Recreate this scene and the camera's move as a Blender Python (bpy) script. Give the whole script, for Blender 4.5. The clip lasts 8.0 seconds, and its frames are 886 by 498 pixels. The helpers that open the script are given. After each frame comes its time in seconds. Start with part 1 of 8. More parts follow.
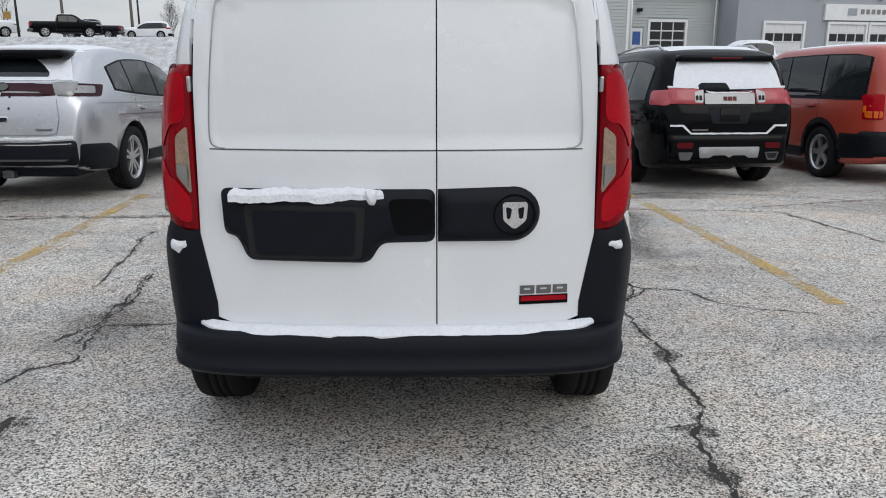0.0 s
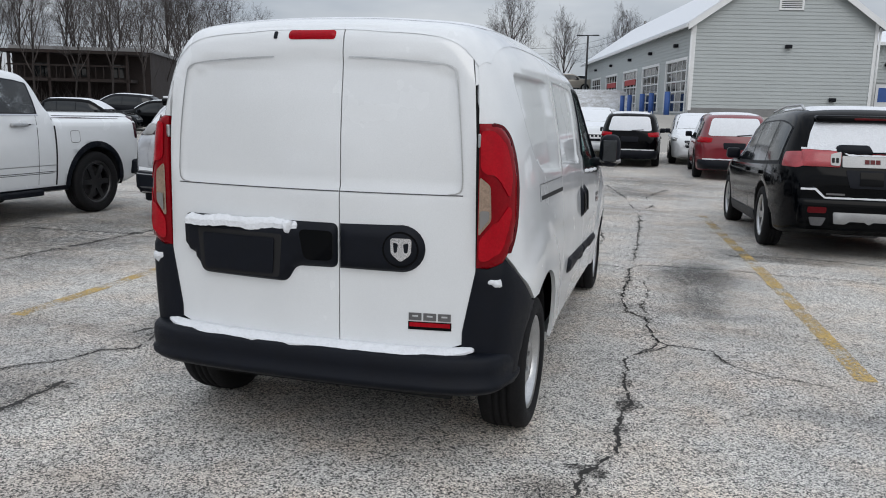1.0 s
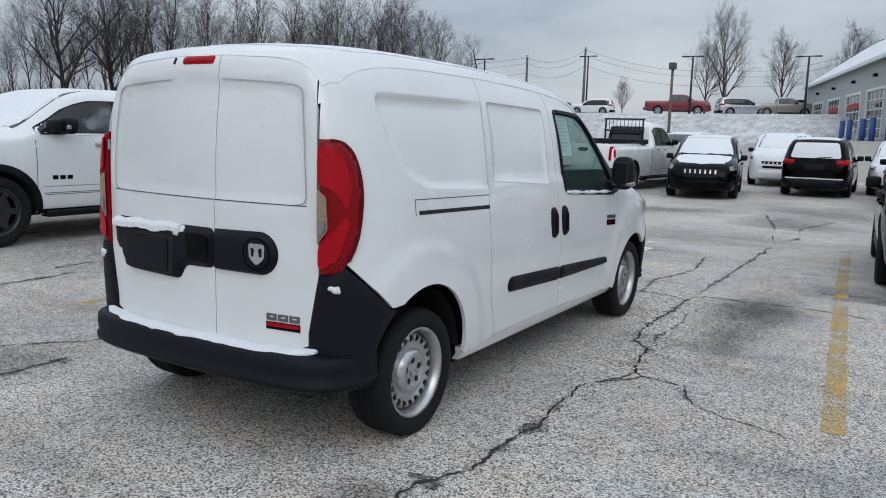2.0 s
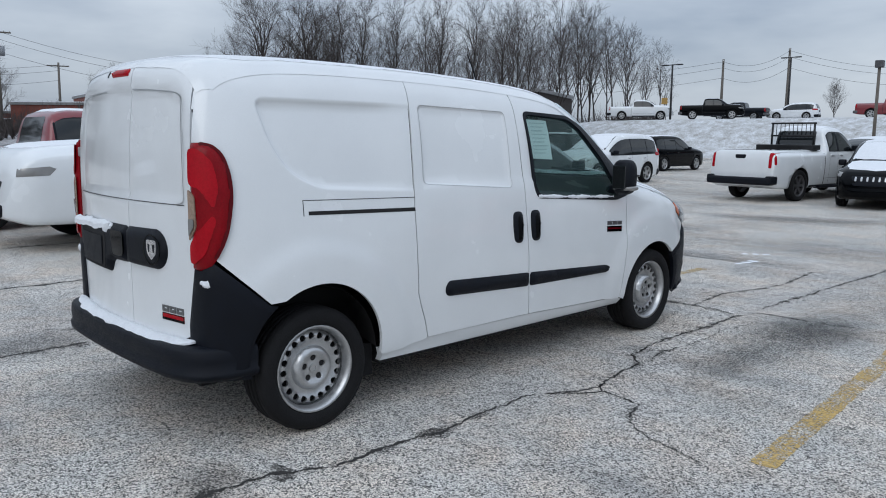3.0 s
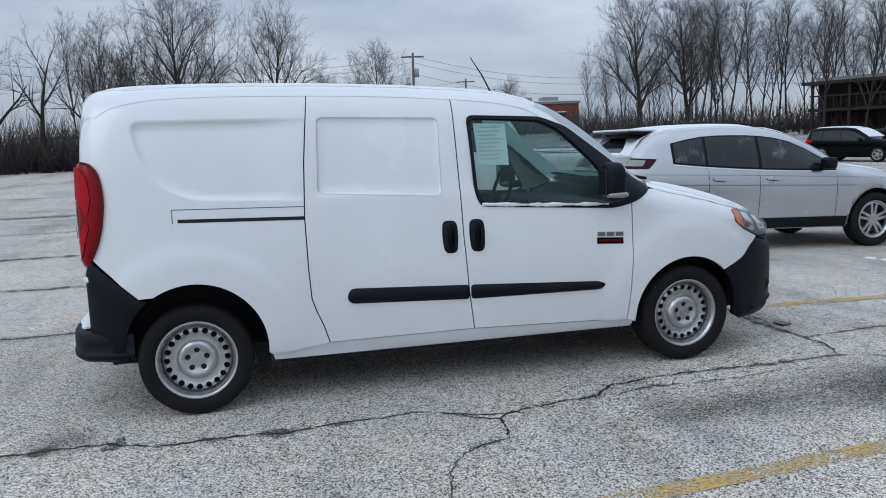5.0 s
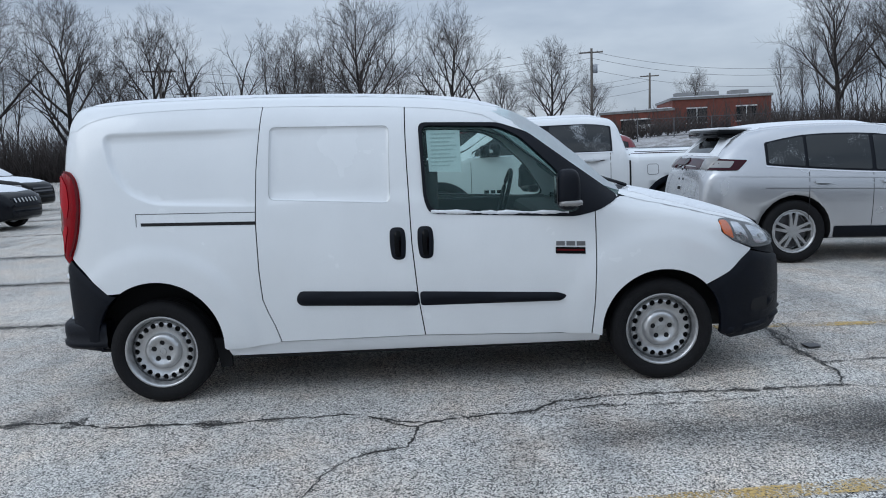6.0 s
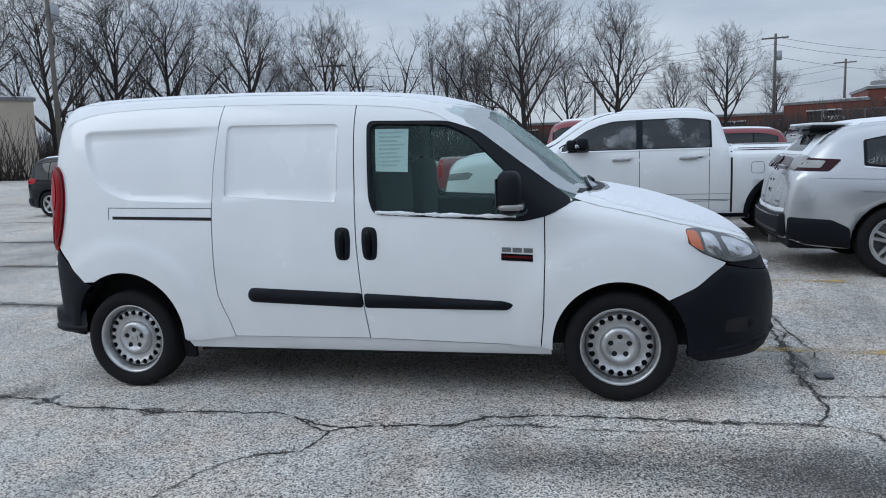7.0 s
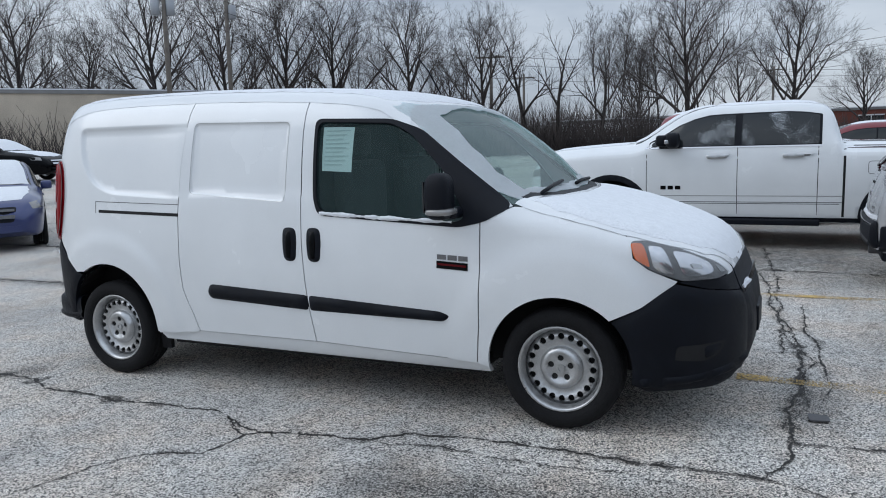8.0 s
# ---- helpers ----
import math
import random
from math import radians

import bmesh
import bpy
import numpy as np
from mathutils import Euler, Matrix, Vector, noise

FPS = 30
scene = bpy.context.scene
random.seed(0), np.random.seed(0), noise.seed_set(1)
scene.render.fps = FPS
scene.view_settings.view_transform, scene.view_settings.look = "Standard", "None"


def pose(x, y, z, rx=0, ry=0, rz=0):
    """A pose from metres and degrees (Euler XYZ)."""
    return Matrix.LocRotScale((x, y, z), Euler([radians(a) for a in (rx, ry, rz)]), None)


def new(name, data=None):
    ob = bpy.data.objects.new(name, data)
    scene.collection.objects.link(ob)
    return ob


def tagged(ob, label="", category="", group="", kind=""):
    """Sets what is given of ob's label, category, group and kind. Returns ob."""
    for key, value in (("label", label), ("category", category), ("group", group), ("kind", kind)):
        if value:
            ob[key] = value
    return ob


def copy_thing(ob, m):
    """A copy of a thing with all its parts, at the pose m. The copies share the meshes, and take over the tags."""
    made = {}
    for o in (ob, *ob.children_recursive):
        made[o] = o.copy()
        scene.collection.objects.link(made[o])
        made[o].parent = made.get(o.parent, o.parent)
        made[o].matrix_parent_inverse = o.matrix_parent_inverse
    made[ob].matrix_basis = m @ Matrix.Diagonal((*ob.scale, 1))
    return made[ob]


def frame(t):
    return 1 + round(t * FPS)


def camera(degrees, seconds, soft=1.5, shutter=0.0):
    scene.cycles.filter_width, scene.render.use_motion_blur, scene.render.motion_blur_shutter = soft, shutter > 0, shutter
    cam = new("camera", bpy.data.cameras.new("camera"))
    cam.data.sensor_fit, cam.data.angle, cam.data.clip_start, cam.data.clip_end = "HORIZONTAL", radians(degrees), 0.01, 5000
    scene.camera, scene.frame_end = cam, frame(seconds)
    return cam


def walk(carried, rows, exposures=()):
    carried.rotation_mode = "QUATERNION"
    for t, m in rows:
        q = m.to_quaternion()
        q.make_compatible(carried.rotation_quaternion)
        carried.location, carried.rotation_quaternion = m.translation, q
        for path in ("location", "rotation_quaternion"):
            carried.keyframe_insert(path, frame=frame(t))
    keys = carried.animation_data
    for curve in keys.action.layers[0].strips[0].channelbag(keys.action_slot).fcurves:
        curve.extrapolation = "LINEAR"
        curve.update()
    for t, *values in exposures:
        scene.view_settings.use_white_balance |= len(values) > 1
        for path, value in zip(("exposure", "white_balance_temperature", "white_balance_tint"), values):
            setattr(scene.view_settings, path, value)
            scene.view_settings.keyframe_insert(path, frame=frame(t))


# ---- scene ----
import functools
from mathutils.bvhtree import BVHTree
from mathutils.geometry import delaunay_2d_cdt

cam = camera(59.6, 8.0, 1.0)
METRES, EYE, TILT, LEAN, TURN = 11.28, 1.471, 0.0, 0.0, 0.0
ROWS = [
    (0.0, 0.0, 0.0, 0.0, 0.01, -13.82, -0.05),
    (0.5, 0.0556, -0.0224, 0.0008, 8.58, -11.72, -0.62),
    (1.0, 0.1164, -0.0219, 0.0035, 17.05, -10.35, -1.18),
    (1.5, 0.1813, -0.0059, 0.0025, 25.02, -9.45, -1.45),
    (2.0, 0.2452, 0.0226, 0.0034, 32.69, -8.86, -1.38),
    (3.5, 0.3833, 0.155, 0.0006, 54.11, -8.13, 0.22),
    (4.0, 0.4143, 0.2092, 0.0015, 61.43, -8.07, 0.76),
    (4.5, 0.4393, 0.2654, 0.0013, 68.89, -7.96, 1.4),
    (6.0, 0.4741, 0.451, 0.0015, 90.0, -7.42, 2.57),
    (6.5, 0.4662, 0.5117, 0.0006, 96.49, -7.4, 2.44),
    (7.0, 0.446, 0.5685, 0.0008, 102.89, -7.52, 2.21),
    (7.5, 0.4204, 0.6204, 0.0008, 109.22, -7.62, 2.02),
    (8.0, 0.3882, 0.668, 0.0011, 115.33, -7.74, 1.83),
]
walk(cam, [(t, pose(0, 0, EYE, TILT, LEAN, TURN) @ pose(METRES * x, METRES * y, METRES * z, 90 + pitch, roll, yaw)) for t, x, y, z, yaw, pitch, roll in ROWS],
     [(0.0, 0.05, 6500, 10), (1.5, -0.03, 6480, 9), (2.2, -0.07, 6140, 8), (3.5, -0.08, 5950, 8), (6.5, -0.06, 5800, 7), (8.0, -0.06, 5970, 8)])

# ---- world and light: a winter overcast ----
SKY_STRENGTH, SUN_STRENGTH = 0.088, 0.55
world = bpy.data.worlds.new("overcast_sky")
scene.world = world
world.use_nodes = True
wn, wl = world.node_tree.nodes, world.node_tree.links
wn.clear()
w_out, w_bg = wn.new("ShaderNodeOutputWorld"), wn.new("ShaderNodeBackground")
w_sky = wn.new("ShaderNodeTexSky")
w_sky.sky_type, w_sky.sun_disc = "NISHITA", False
w_sky.sun_elevation, w_sky.sun_rotation = radians(32), radians(150)
w_sky.air_density, w_sky.dust_density = 1.0, 2.0
w_tc, w_map = wn.new("ShaderNodeTexCoord"), wn.new("ShaderNodeMapping")
w_map.inputs["Scale"].default_value = (1.0, 1.0, 3.6)
w_noise, w_ramp, w_mix = wn.new("ShaderNodeTexNoise"), wn.new("ShaderNodeValToRGB"), wn.new("ShaderNodeMix")
w_noise.inputs["Scale"].default_value, w_noise.inputs["Detail"].default_value, w_noise.inputs["Roughness"].default_value = 2.6, 5.0, 0.52
w_ramp.color_ramp.elements[0].position, w_ramp.color_ramp.elements[0].color = 0.36, (4.9, 5.4, 6.2, 1)
w_ramp.color_ramp.elements[1].position, w_ramp.color_ramp.elements[1].color = 0.66, (8.4, 8.7, 9.1, 1)
w_mix.data_type, w_mix.inputs[0].default_value = "RGBA", 0.88
wl.new(w_tc.outputs["Generated"], w_map.inputs["Vector"])
wl.new(w_map.outputs["Vector"], w_noise.inputs["Vector"])
wl.new(w_noise.outputs["Fac"], w_ramp.inputs["Fac"])
wl.new(w_sky.outputs["Color"], w_mix.inputs["A"])
wl.new(w_ramp.outputs["Color"], w_mix.inputs["B"])
# an overcast dome is brighter overhead than at the horizon
w_sep, w_gain, w_mul = wn.new("ShaderNodeSeparateXYZ"), wn.new("ShaderNodeMapRange"), wn.new("ShaderNodeVectorMath")
w_gain.inputs["To Min"].default_value, w_gain.inputs["To Max"].default_value = 0.82, 2.1
w_mul.operation = "MULTIPLY"
wl.new(w_tc.outputs["Generated"], w_sep.inputs["Vector"])
wl.new(w_sep.outputs["Z"], w_gain.inputs["Value"])
wl.new(w_mix.outputs["Result"], w_mul.inputs[0])
wl.new(w_gain.outputs["Result"], w_mul.inputs[1])
wl.new(w_mul.outputs["Vector"], w_bg.inputs["Color"])
w_bg.inputs["Strength"].default_value = SKY_STRENGTH
wl.new(w_bg.outputs["Background"], w_out.inputs["Surface"])
sun = new("sun", bpy.data.lights.new("sun", "SUN"))
sun.data.energy, sun.data.angle, sun.data.color = SUN_STRENGTH, radians(40), (1.0, 0.97, 0.93)
sun.matrix_world = pose(0, 0, 30, 50, 0, 30)


# ---- materials ----
def mat(name, col, rough=0.5, metal=0.0, var=0.12, scale=6.0, bump=0.0, bscale=80.0, spec=0.5, coat=0.0, col2=None):
    """A surface with colour that varies at two scales, and fine relief."""
    m = bpy.data.materials.new(name)
    m.use_nodes = True
    n, l = m.node_tree.nodes, m.node_tree.links
    b = n["Principled BSDF"]
    tc = n.new("ShaderNodeTexCoord")
    big, fine = n.new("ShaderNodeTexNoise"), n.new("ShaderNodeTexNoise")
    big.inputs["Scale"].default_value, big.inputs["Detail"].default_value = scale, 5
    fine.inputs["Scale"].default_value, fine.inputs["Detail"].default_value = bscale, 3
    l.new(tc.outputs["Object"], big.inputs["Vector"])
    l.new(tc.outputs["Object"], fine.inputs["Vector"])
    add = n.new("ShaderNodeMath")
    add.operation = "ADD"
    half = n.new("ShaderNodeMath")
    half.operation, half.inputs[1].default_value = "MULTIPLY", 0.5
    l.new(big.outputs["Fac"], add.inputs[0])
    l.new(fine.outputs["Fac"], add.inputs[1])
    l.new(add.outputs[0], half.inputs[0])
    ramp = n.new("ShaderNodeValToRGB")
    c2 = col2 or [min(1, c * (1 + var)) for c in col]
    c1 = col if col2 else [c * (1 - var) for c in col]
    ramp.color_ramp.elements[0].position, ramp.color_ramp.elements[0].color = 0.36, (*c1, 1)
    ramp.color_ramp.elements[1].position, ramp.color_ramp.elements[1].color = 0.64, (*c2, 1)
    l.new(half.outputs[0], ramp.inputs["Fac"])
    l.new(ramp.outputs["Color"], b.inputs["Base Color"])
    rr = n.new("ShaderNodeMapRange")
    rr.inputs["To Min"].default_value, rr.inputs["To Max"].default_value = max(0.02, rough * 0.8), min(1, rough * 1.2)
    l.new(big.outputs["Fac"], rr.inputs["Value"])
    l.new(rr.outputs["Result"], b.inputs["Roughness"])
    b.inputs["Metallic"].default_value, b.inputs["Specular IOR Level"].default_value = metal, spec
    b.inputs["Coat Weight"].default_value, b.inputs["Coat Roughness"].default_value = coat, 0.06
    if bump:
        bp = n.new("ShaderNodeBump")
        bp.inputs["Strength"].default_value, bp.inputs["Distance"].default_value = bump, 0.01
        l.new(fine.outputs["Fac"], bp.inputs["Height"])
        l.new(bp.outputs["Normal"], b.inputs["Normal"])
    return m


def paint(name, col, metal=0.0, rough=0.32, coat=0.8):
    return mat(name, col, rough, metal, 0.05, 2.2, 0.0, 260, 0.5, coat)


def glass(name, tint, clear=0.0, rough=0.03, through_tint=(0.82, 0.93, 0.90)):
    """Window glass: clear gives the share that is seen through."""
    m = bpy.data.materials.new(name)
    m.use_nodes = True
    n, l = m.node_tree.nodes, m.node_tree.links
    out, b = n["Material Output"], n["Principled BSDF"]
    b.inputs["Base Color"].default_value, b.inputs["Roughness"].default_value = (*tint, 1), rough
    tr, mix = n.new("ShaderNodeBsdfTransparent"), n.new("ShaderNodeMixShader")
    tr.inputs["Color"].default_value = (*through_tint, 1)
    mix.inputs["Fac"].default_value = clear
    l.new(b.outputs["BSDF"], mix.inputs[1])
    l.new(tr.outputs["BSDF"], mix.inputs[2])
    l.new(mix.outputs["Shader"], out.inputs["Surface"])
    return m


def speckled(name, col, rough=0.1):
    """Dark glass with a dusting of snow flecks on it."""
    m = bpy.data.materials.new(name)
    m.use_nodes = True
    n, l = m.node_tree.nodes, m.node_tree.links
    b = n["Principled BSDF"]
    tc, ns, nb = n.new("ShaderNodeTexCoord"), n.new("ShaderNodeTexNoise"), n.new("ShaderNodeTexNoise")
    ns.inputs["Scale"].default_value, nb.inputs["Scale"].default_value = 95, 3
    ns.inputs["Detail"].default_value = 4
    l.new(tc.outputs["Object"], ns.inputs["Vector"])
    l.new(tc.outputs["Object"], nb.inputs["Vector"])
    mul = n.new("ShaderNodeMath")
    mul.operation = "MULTIPLY"
    l.new(ns.outputs["Fac"], mul.inputs[0])
    l.new(nb.outputs["Fac"], mul.inputs[1])
    ramp = n.new("ShaderNodeValToRGB")
    ramp.color_ramp.elements[0].position, ramp.color_ramp.elements[0].color = 0.345, (*col, 1)
    ramp.color_ramp.elements[1].position, ramp.color_ramp.elements[1].color = 0.42, (0.46, 0.49, 0.52, 1)
    l.new(mul.outputs[0], ramp.inputs["Fac"])
    l.new(ramp.outputs["Color"], b.inputs["Base Color"])
    b.inputs["Roughness"].default_value = rough
    return m


WHITE = paint("white_paint", (0.72, 0.74, 0.755), rough=0.26)
SILVER = paint("silver_paint", (0.50, 0.51, 0.53), 0.65, 0.26)
BLACK = mat("black_paint", (0.0010, 0.0014, 0.0022), 0.08, 0, 0.05, 2.2, 0, 260, 0.12)
# Red paled for snow dust and, in the colour, for sky reflection.
DUSTSKYRED = mat("dusted_sky_pale_red_plastic", (0.36, 0.045, 0.055), 0.22, 0, 0.22, 9, 0, 120, 0.5, 0.3)
SATIN = mat("satin_silver_trim", (0.30, 0.305, 0.31), 0.4, 0.6, 0.12, 9)
SMOKED = mat("smoked_red_lamp_plastic", (0.030, 0.003, 0.008), 0.12, 0, 0.14, 7, 0, 120, 0.2)
GREY = mat("dark_grey_paint", (0.006, 0.007, 0.010), 0.10, 0, 0.05, 2.2, 0, 260, 0.2)
RED = paint("red_paint", (0.17, 0.005, 0.013))
BRICKRED = paint("orange_red_paint", (0.40, 0.052, 0.030))
BLUE = paint("blue_paint", (0.018, 0.03, 0.12), 0.2)
TAN = paint("tan_paint", (0.30, 0.27, 0.23), 0.4)
MIRROR = mat("dark_mirror", (0.06, 0.065, 0.07), 0.10, 0.8, 0.05)
BADGEGREY = mat("grey_badge_metal", (0.16, 0.16, 0.165), 0.3, 0.7, 0.15)
PLASTIC = mat("black_plastic", (0.0026, 0.0040, 0.0082), 0.5, 0, 0.25, 12, 0.25, 420, 0.20)
DARK = mat("dark_void", (0.008, 0.008, 0.009), 0.9)
RUBBER = mat("tyre_rubber", (0.008, 0.008, 0.009), 0.85, 0, 0.35, 20, 0.35, 160, 0.25)
STEEL = mat("silver_steel", (0.47, 0.475, 0.48), 0.30, 0.85, 0.16, 14, 0.05, 200)
DARKSTEEL = mat("dark_steel", (0.10, 0.10, 0.105), 0.5, 0.6, 0.2, 14)
CHROME = mat("chrome", (0.72, 0.72, 0.74), 0.14, 1.0, 0.04)
BLACKRIM = mat("black_wheel_paint", (0.02, 0.02, 0.022), 0.3, 0.2)
SNOW = mat("snow", (0.74, 0.76, 0.79), 0.85, 0, 0.05, 18, 0.6, 70, 0.15)
LAMPRED = mat("red_lamp_plastic", (0.34, 0.003, 0.010), 0.16, 0, 0.18, 9, 0, 120, 0.16, 0.0)
LAMPMID = mat("mid_red_lamp_plastic", (0.21, 0.0015, 0.006), 0.15, 0, 0.16, 8, 0, 120, 0.17, 0.0)
LAMPDEEP = mat("deep_red_lamp_plastic", (0.085, 0.001, 0.004), 0.14, 0, 0.14, 7, 0, 120, 0.18, 0.0)
LAMPCLEAR = mat("clear_lamp_plastic", (0.25, 0.245, 0.24), 0.14, 0.3, 0.10, 4, 0, 10, 0.4, 0.4)
AMBER = mat("amber_lamp_plastic", (0.70, 0.13, 0.012), 0.15, 0, 0.2, 16, 0, 120, 0.4, 0.3)
DARKGLASS = glass("dark_glass", (0.012, 0.015, 0.017))
SNOWGLASS = speckled("snow_flecked_glass", (0.015, 0.018, 0.02))
CLEARGLASS = glass("clear_glass", (0.09, 0.15, 0.15), 0.80)
# Pale green-grey base: frost film, and sky reflection put into the colour.
FROSTSKYGLASS = glass("frosted_sky_tinted_glass", (0.20, 0.28, 0.27), 0.52, 0.12)
HEADLENS = glass("clear_headlamp_cover", (0.55, 0.57, 0.58), 0.80, 0.05, (0.95, 0.96, 0.97))
LENSTAN = mat("beige_reverse_lens", (0.30, 0.215, 0.16), 0.14, 0.2, 0.2, 30, 0, 120, 0.4, 0.4)


def thin_snow():
    """Snow so thin that daylight comes through it."""
    m = mat("thin_snow", (0.74, 0.76, 0.79), 0.85, 0, 0.05, 18, 0.6, 70, 0.15)
    n, l = m.node_tree.nodes, m.node_tree.links
    tr, mx = n.new("ShaderNodeBsdfTranslucent"), n.new("ShaderNodeMixShader")
    tr.inputs["Color"].default_value, mx.inputs["Fac"].default_value = (0.74, 0.92, 0.92, 1), 0.42
    l.new(n["Principled BSDF"].outputs["BSDF"], mx.inputs[1])
    l.new(tr.outputs["BSDF"], mx.inputs[2])
    l.new(mx.outputs["Shader"], n["Material Output"].inputs["Surface"])
    return m


THINSNOW = thin_snow()
INTERIOR = mat("interior_grey", (0.045, 0.048, 0.052), 0.8, 0, 0.2, 12, 0.2, 200)
PRINT = mat("faint_print", (0.46, 0.53, 0.55), 0.8)
PAPER = mat("paper", (0.62, 0.70, 0.72), 0.8, 0, 0.05)


# ---- mesh kit ----
def finish(ob, mats, label="", smooth=True):
    for m in mats if isinstance(mats, (list, tuple)) else [mats]:
        ob.data.materials.append(m)
    if label:
        ob["label"] = label
    return ob


def mesh_ob(name, verts, faces, material, parent=None, label="", smooth=True, flat=()):
    me = bpy.data.meshes.new(name)
    me.from_pydata([tuple(v) for v in verts], [], faces)
    me.update()
    if smooth:
        me.polygons.foreach_set("use_smooth", [True] * len(me.polygons))
        for i in flat:
            me.polygons[i].use_smooth = False
    ob = new(name, me)
    finish(ob, material, label)
    if parent:
        ob.parent = parent
    return ob


def part(name, bm, material, parent, label="", smooth=False):
    me = bpy.data.meshes.new(name)
    bm.to_mesh(me)
    bm.free()
    if smooth:
        me.polygons.foreach_set("use_smooth", [True] * len(me.polygons))
    ob = new(name, me)
    finish(ob, material, label)
    ob.parent = parent
    return ob


def thing(name, m, label, category, group="", kind=""):
    ob = new(name)
    ob.matrix_world = m
    return tagged(ob, label, category, group, kind)


def box(bm, x0, x1, y0, y1, z0, z1, bevel=0.0, m=None):
    r = bmesh.ops.create_cube(bm, size=1)
    bmesh.ops.transform(bm, verts=r["verts"], matrix=Matrix.LocRotScale(((x0 + x1) / 2, (y0 + y1) / 2, (z0 + z1) / 2), None, (x1 - x0, y1 - y0, z1 - z0)))
    vs = r["verts"]
    if bevel:
        es = list({e for v in vs for e in v.link_edges})
        out = bmesh.ops.bevel(bm, geom=es, offset=bevel, segments=2, affect="EDGES", profile=0.5)
        vs = list({v for f in out["faces"] for v in f.verts} | {v for v in vs if v.is_valid})
    if m is not None:
        bmesh.ops.transform(bm, verts=vs, matrix=m)
    return vs


def lump(bm, centre, size, power):
    """A rounded block: a ball squared off by power below one."""
    r = bmesh.ops.create_uvsphere(bm, u_segments=20, v_segments=12, radius=1)
    for v in r["verts"]:
        q = [math.copysign(abs(c) ** power, c) for c in v.co]
        k = max(1.0, math.sqrt(sum(c * c for c in q)) / 1.25)
        v.co = Vector([centre[i] + size[i] * q[i] / k for i in range(3)])


def box_part(name, x0, x1, y0, y1, z0, z1, material, parent, bevel=0.0, label="", m=None):
    bm = bmesh.new()
    box(bm, x0, x1, y0, y1, z0, z1, bevel, m)
    return part(name, bm, material, parent, label)


def tube_data(path, radii, n=6):
    """Rings of n points along a path, closed at the ends."""
    vs, fs = [], []
    k = len(path)
    for i in range(k):
        d = (Vector(path[min(i + 1, k - 1)]) - Vector(path[max(i - 1, 0)])).normalized()
        u = d.orthogonal().normalized()
        if abs(d.z) < 0.9:
            u = d.cross(Vector((0, 0, 1))).normalized()
        w = d.cross(u)
        for j in range(n):
            a = 2 * math.pi * j / n
            vs.append(Vector(path[i]) + (u * math.cos(a) + w * math.sin(a)) * radii[i])
    for i in range(k - 1):
        for j in range(n):
            a, b = i * n + j, i * n + (j + 1) % n
            fs.append((a, b, b + n, a + n))
    fs.append(tuple(range(n - 1, -1, -1)))
    fs.append(tuple(range((k - 1) * n, k * n)))
    return vs, fs


def tube(name, path, radius, material, parent=None, n=8, label=""):
    radii = radius if isinstance(radius, (list, tuple)) else [radius] * len(path)
    vs, fs = tube_data(path, radii, n)
    return mesh_ob(name, vs, fs, material, parent, label)


def lathe(name, prof, x, y, z, material, parent, side=1, n=40, label=""):
    """Turns (radius, outward) points round an axle along x."""
    vs, fs = [], []
    k = len(prof)
    for i in range(n):
        a = 2 * math.pi * i / n
        for r, o in prof:
            vs.append((x + side * o, y + r * math.cos(a), z + r * math.sin(a)))
    for i in range(n):
        for j in range(k - 1):
            q = [i * k + j, i * k + j + 1, ((i + 1) % n) * k + j + 1, ((i + 1) % n) * k + j]
            fs.append(tuple(q if side > 0 else q[::-1]))
    return mesh_ob(name, vs, fs, material, parent, label)


def curve(pts):
    """A smooth line through (u, value) points."""
    us, vs = np.array([p[0] for p in pts], float), np.array([p[1] for p in pts], float)
    h, d = np.diff(us), np.diff(vs) / np.diff(us)
    g = np.zeros(len(us))
    for i in range(1, len(us) - 1):
        if d[i - 1] * d[i] > 0:
            g[i] = 2 * d[i - 1] * d[i] / (d[i - 1] + d[i])
    g[0], g[-1] = d[0], d[-1]

    @functools.lru_cache(maxsize=4096)
    def f(u):
        i = int(min(max(np.searchsorted(us, u) - 1, 0), len(h) - 1))
        s = min(max((u - us[i]) / h[i], 0.0), 1.0)
        return float((1 + 2 * s) * (1 - s) ** 2 * vs[i] + s * (1 - s) ** 2 * h[i] * g[i] + s * s * (3 - 2 * s) * vs[i + 1] + s * s * (s - 1) * h[i] * g[i + 1])

    return f


def smooth_poly(pts, k=3):
    """Catmull-Rom through open 2D points."""
    out = []
    for i in range(len(pts) - 1):
        p0, p1, p2, p3 = (np.array(pts[max(0, min(len(pts) - 1, j))], float) for j in (i - 1, i, i + 1, i + 2))
        for s in np.arange(k) / k:
            out.append(0.5 * (2 * p1 + (p2 - p0) * s + (2 * p0 - 5 * p1 + 4 * p2 - p3) * s * s + (3 * p1 - p0 - 3 * p2 + p3) * s ** 3))
    out.append(np.array(pts[-1], float))
    return out


def rounded(pts, r, k=4):
    """A closed outline with its corners rounded by about r."""
    out, n = [], len(pts)
    for i in range(n):
        a, b, c = (Vector(pts[j % n]).to_2d() for j in (i - 1, i, i + 1))
        ra = min(r, (a - b).length * 0.45)
        rc = min(r, (c - b).length * 0.45)
        p, q = b + (a - b).normalized() * ra, b + (c - b).normalized() * rc
        for s in np.arange(k + 1) / k:
            out.append(tuple((1 - s) ** 2 * p + 2 * s * (1 - s) * b + s * s * q))
    return out


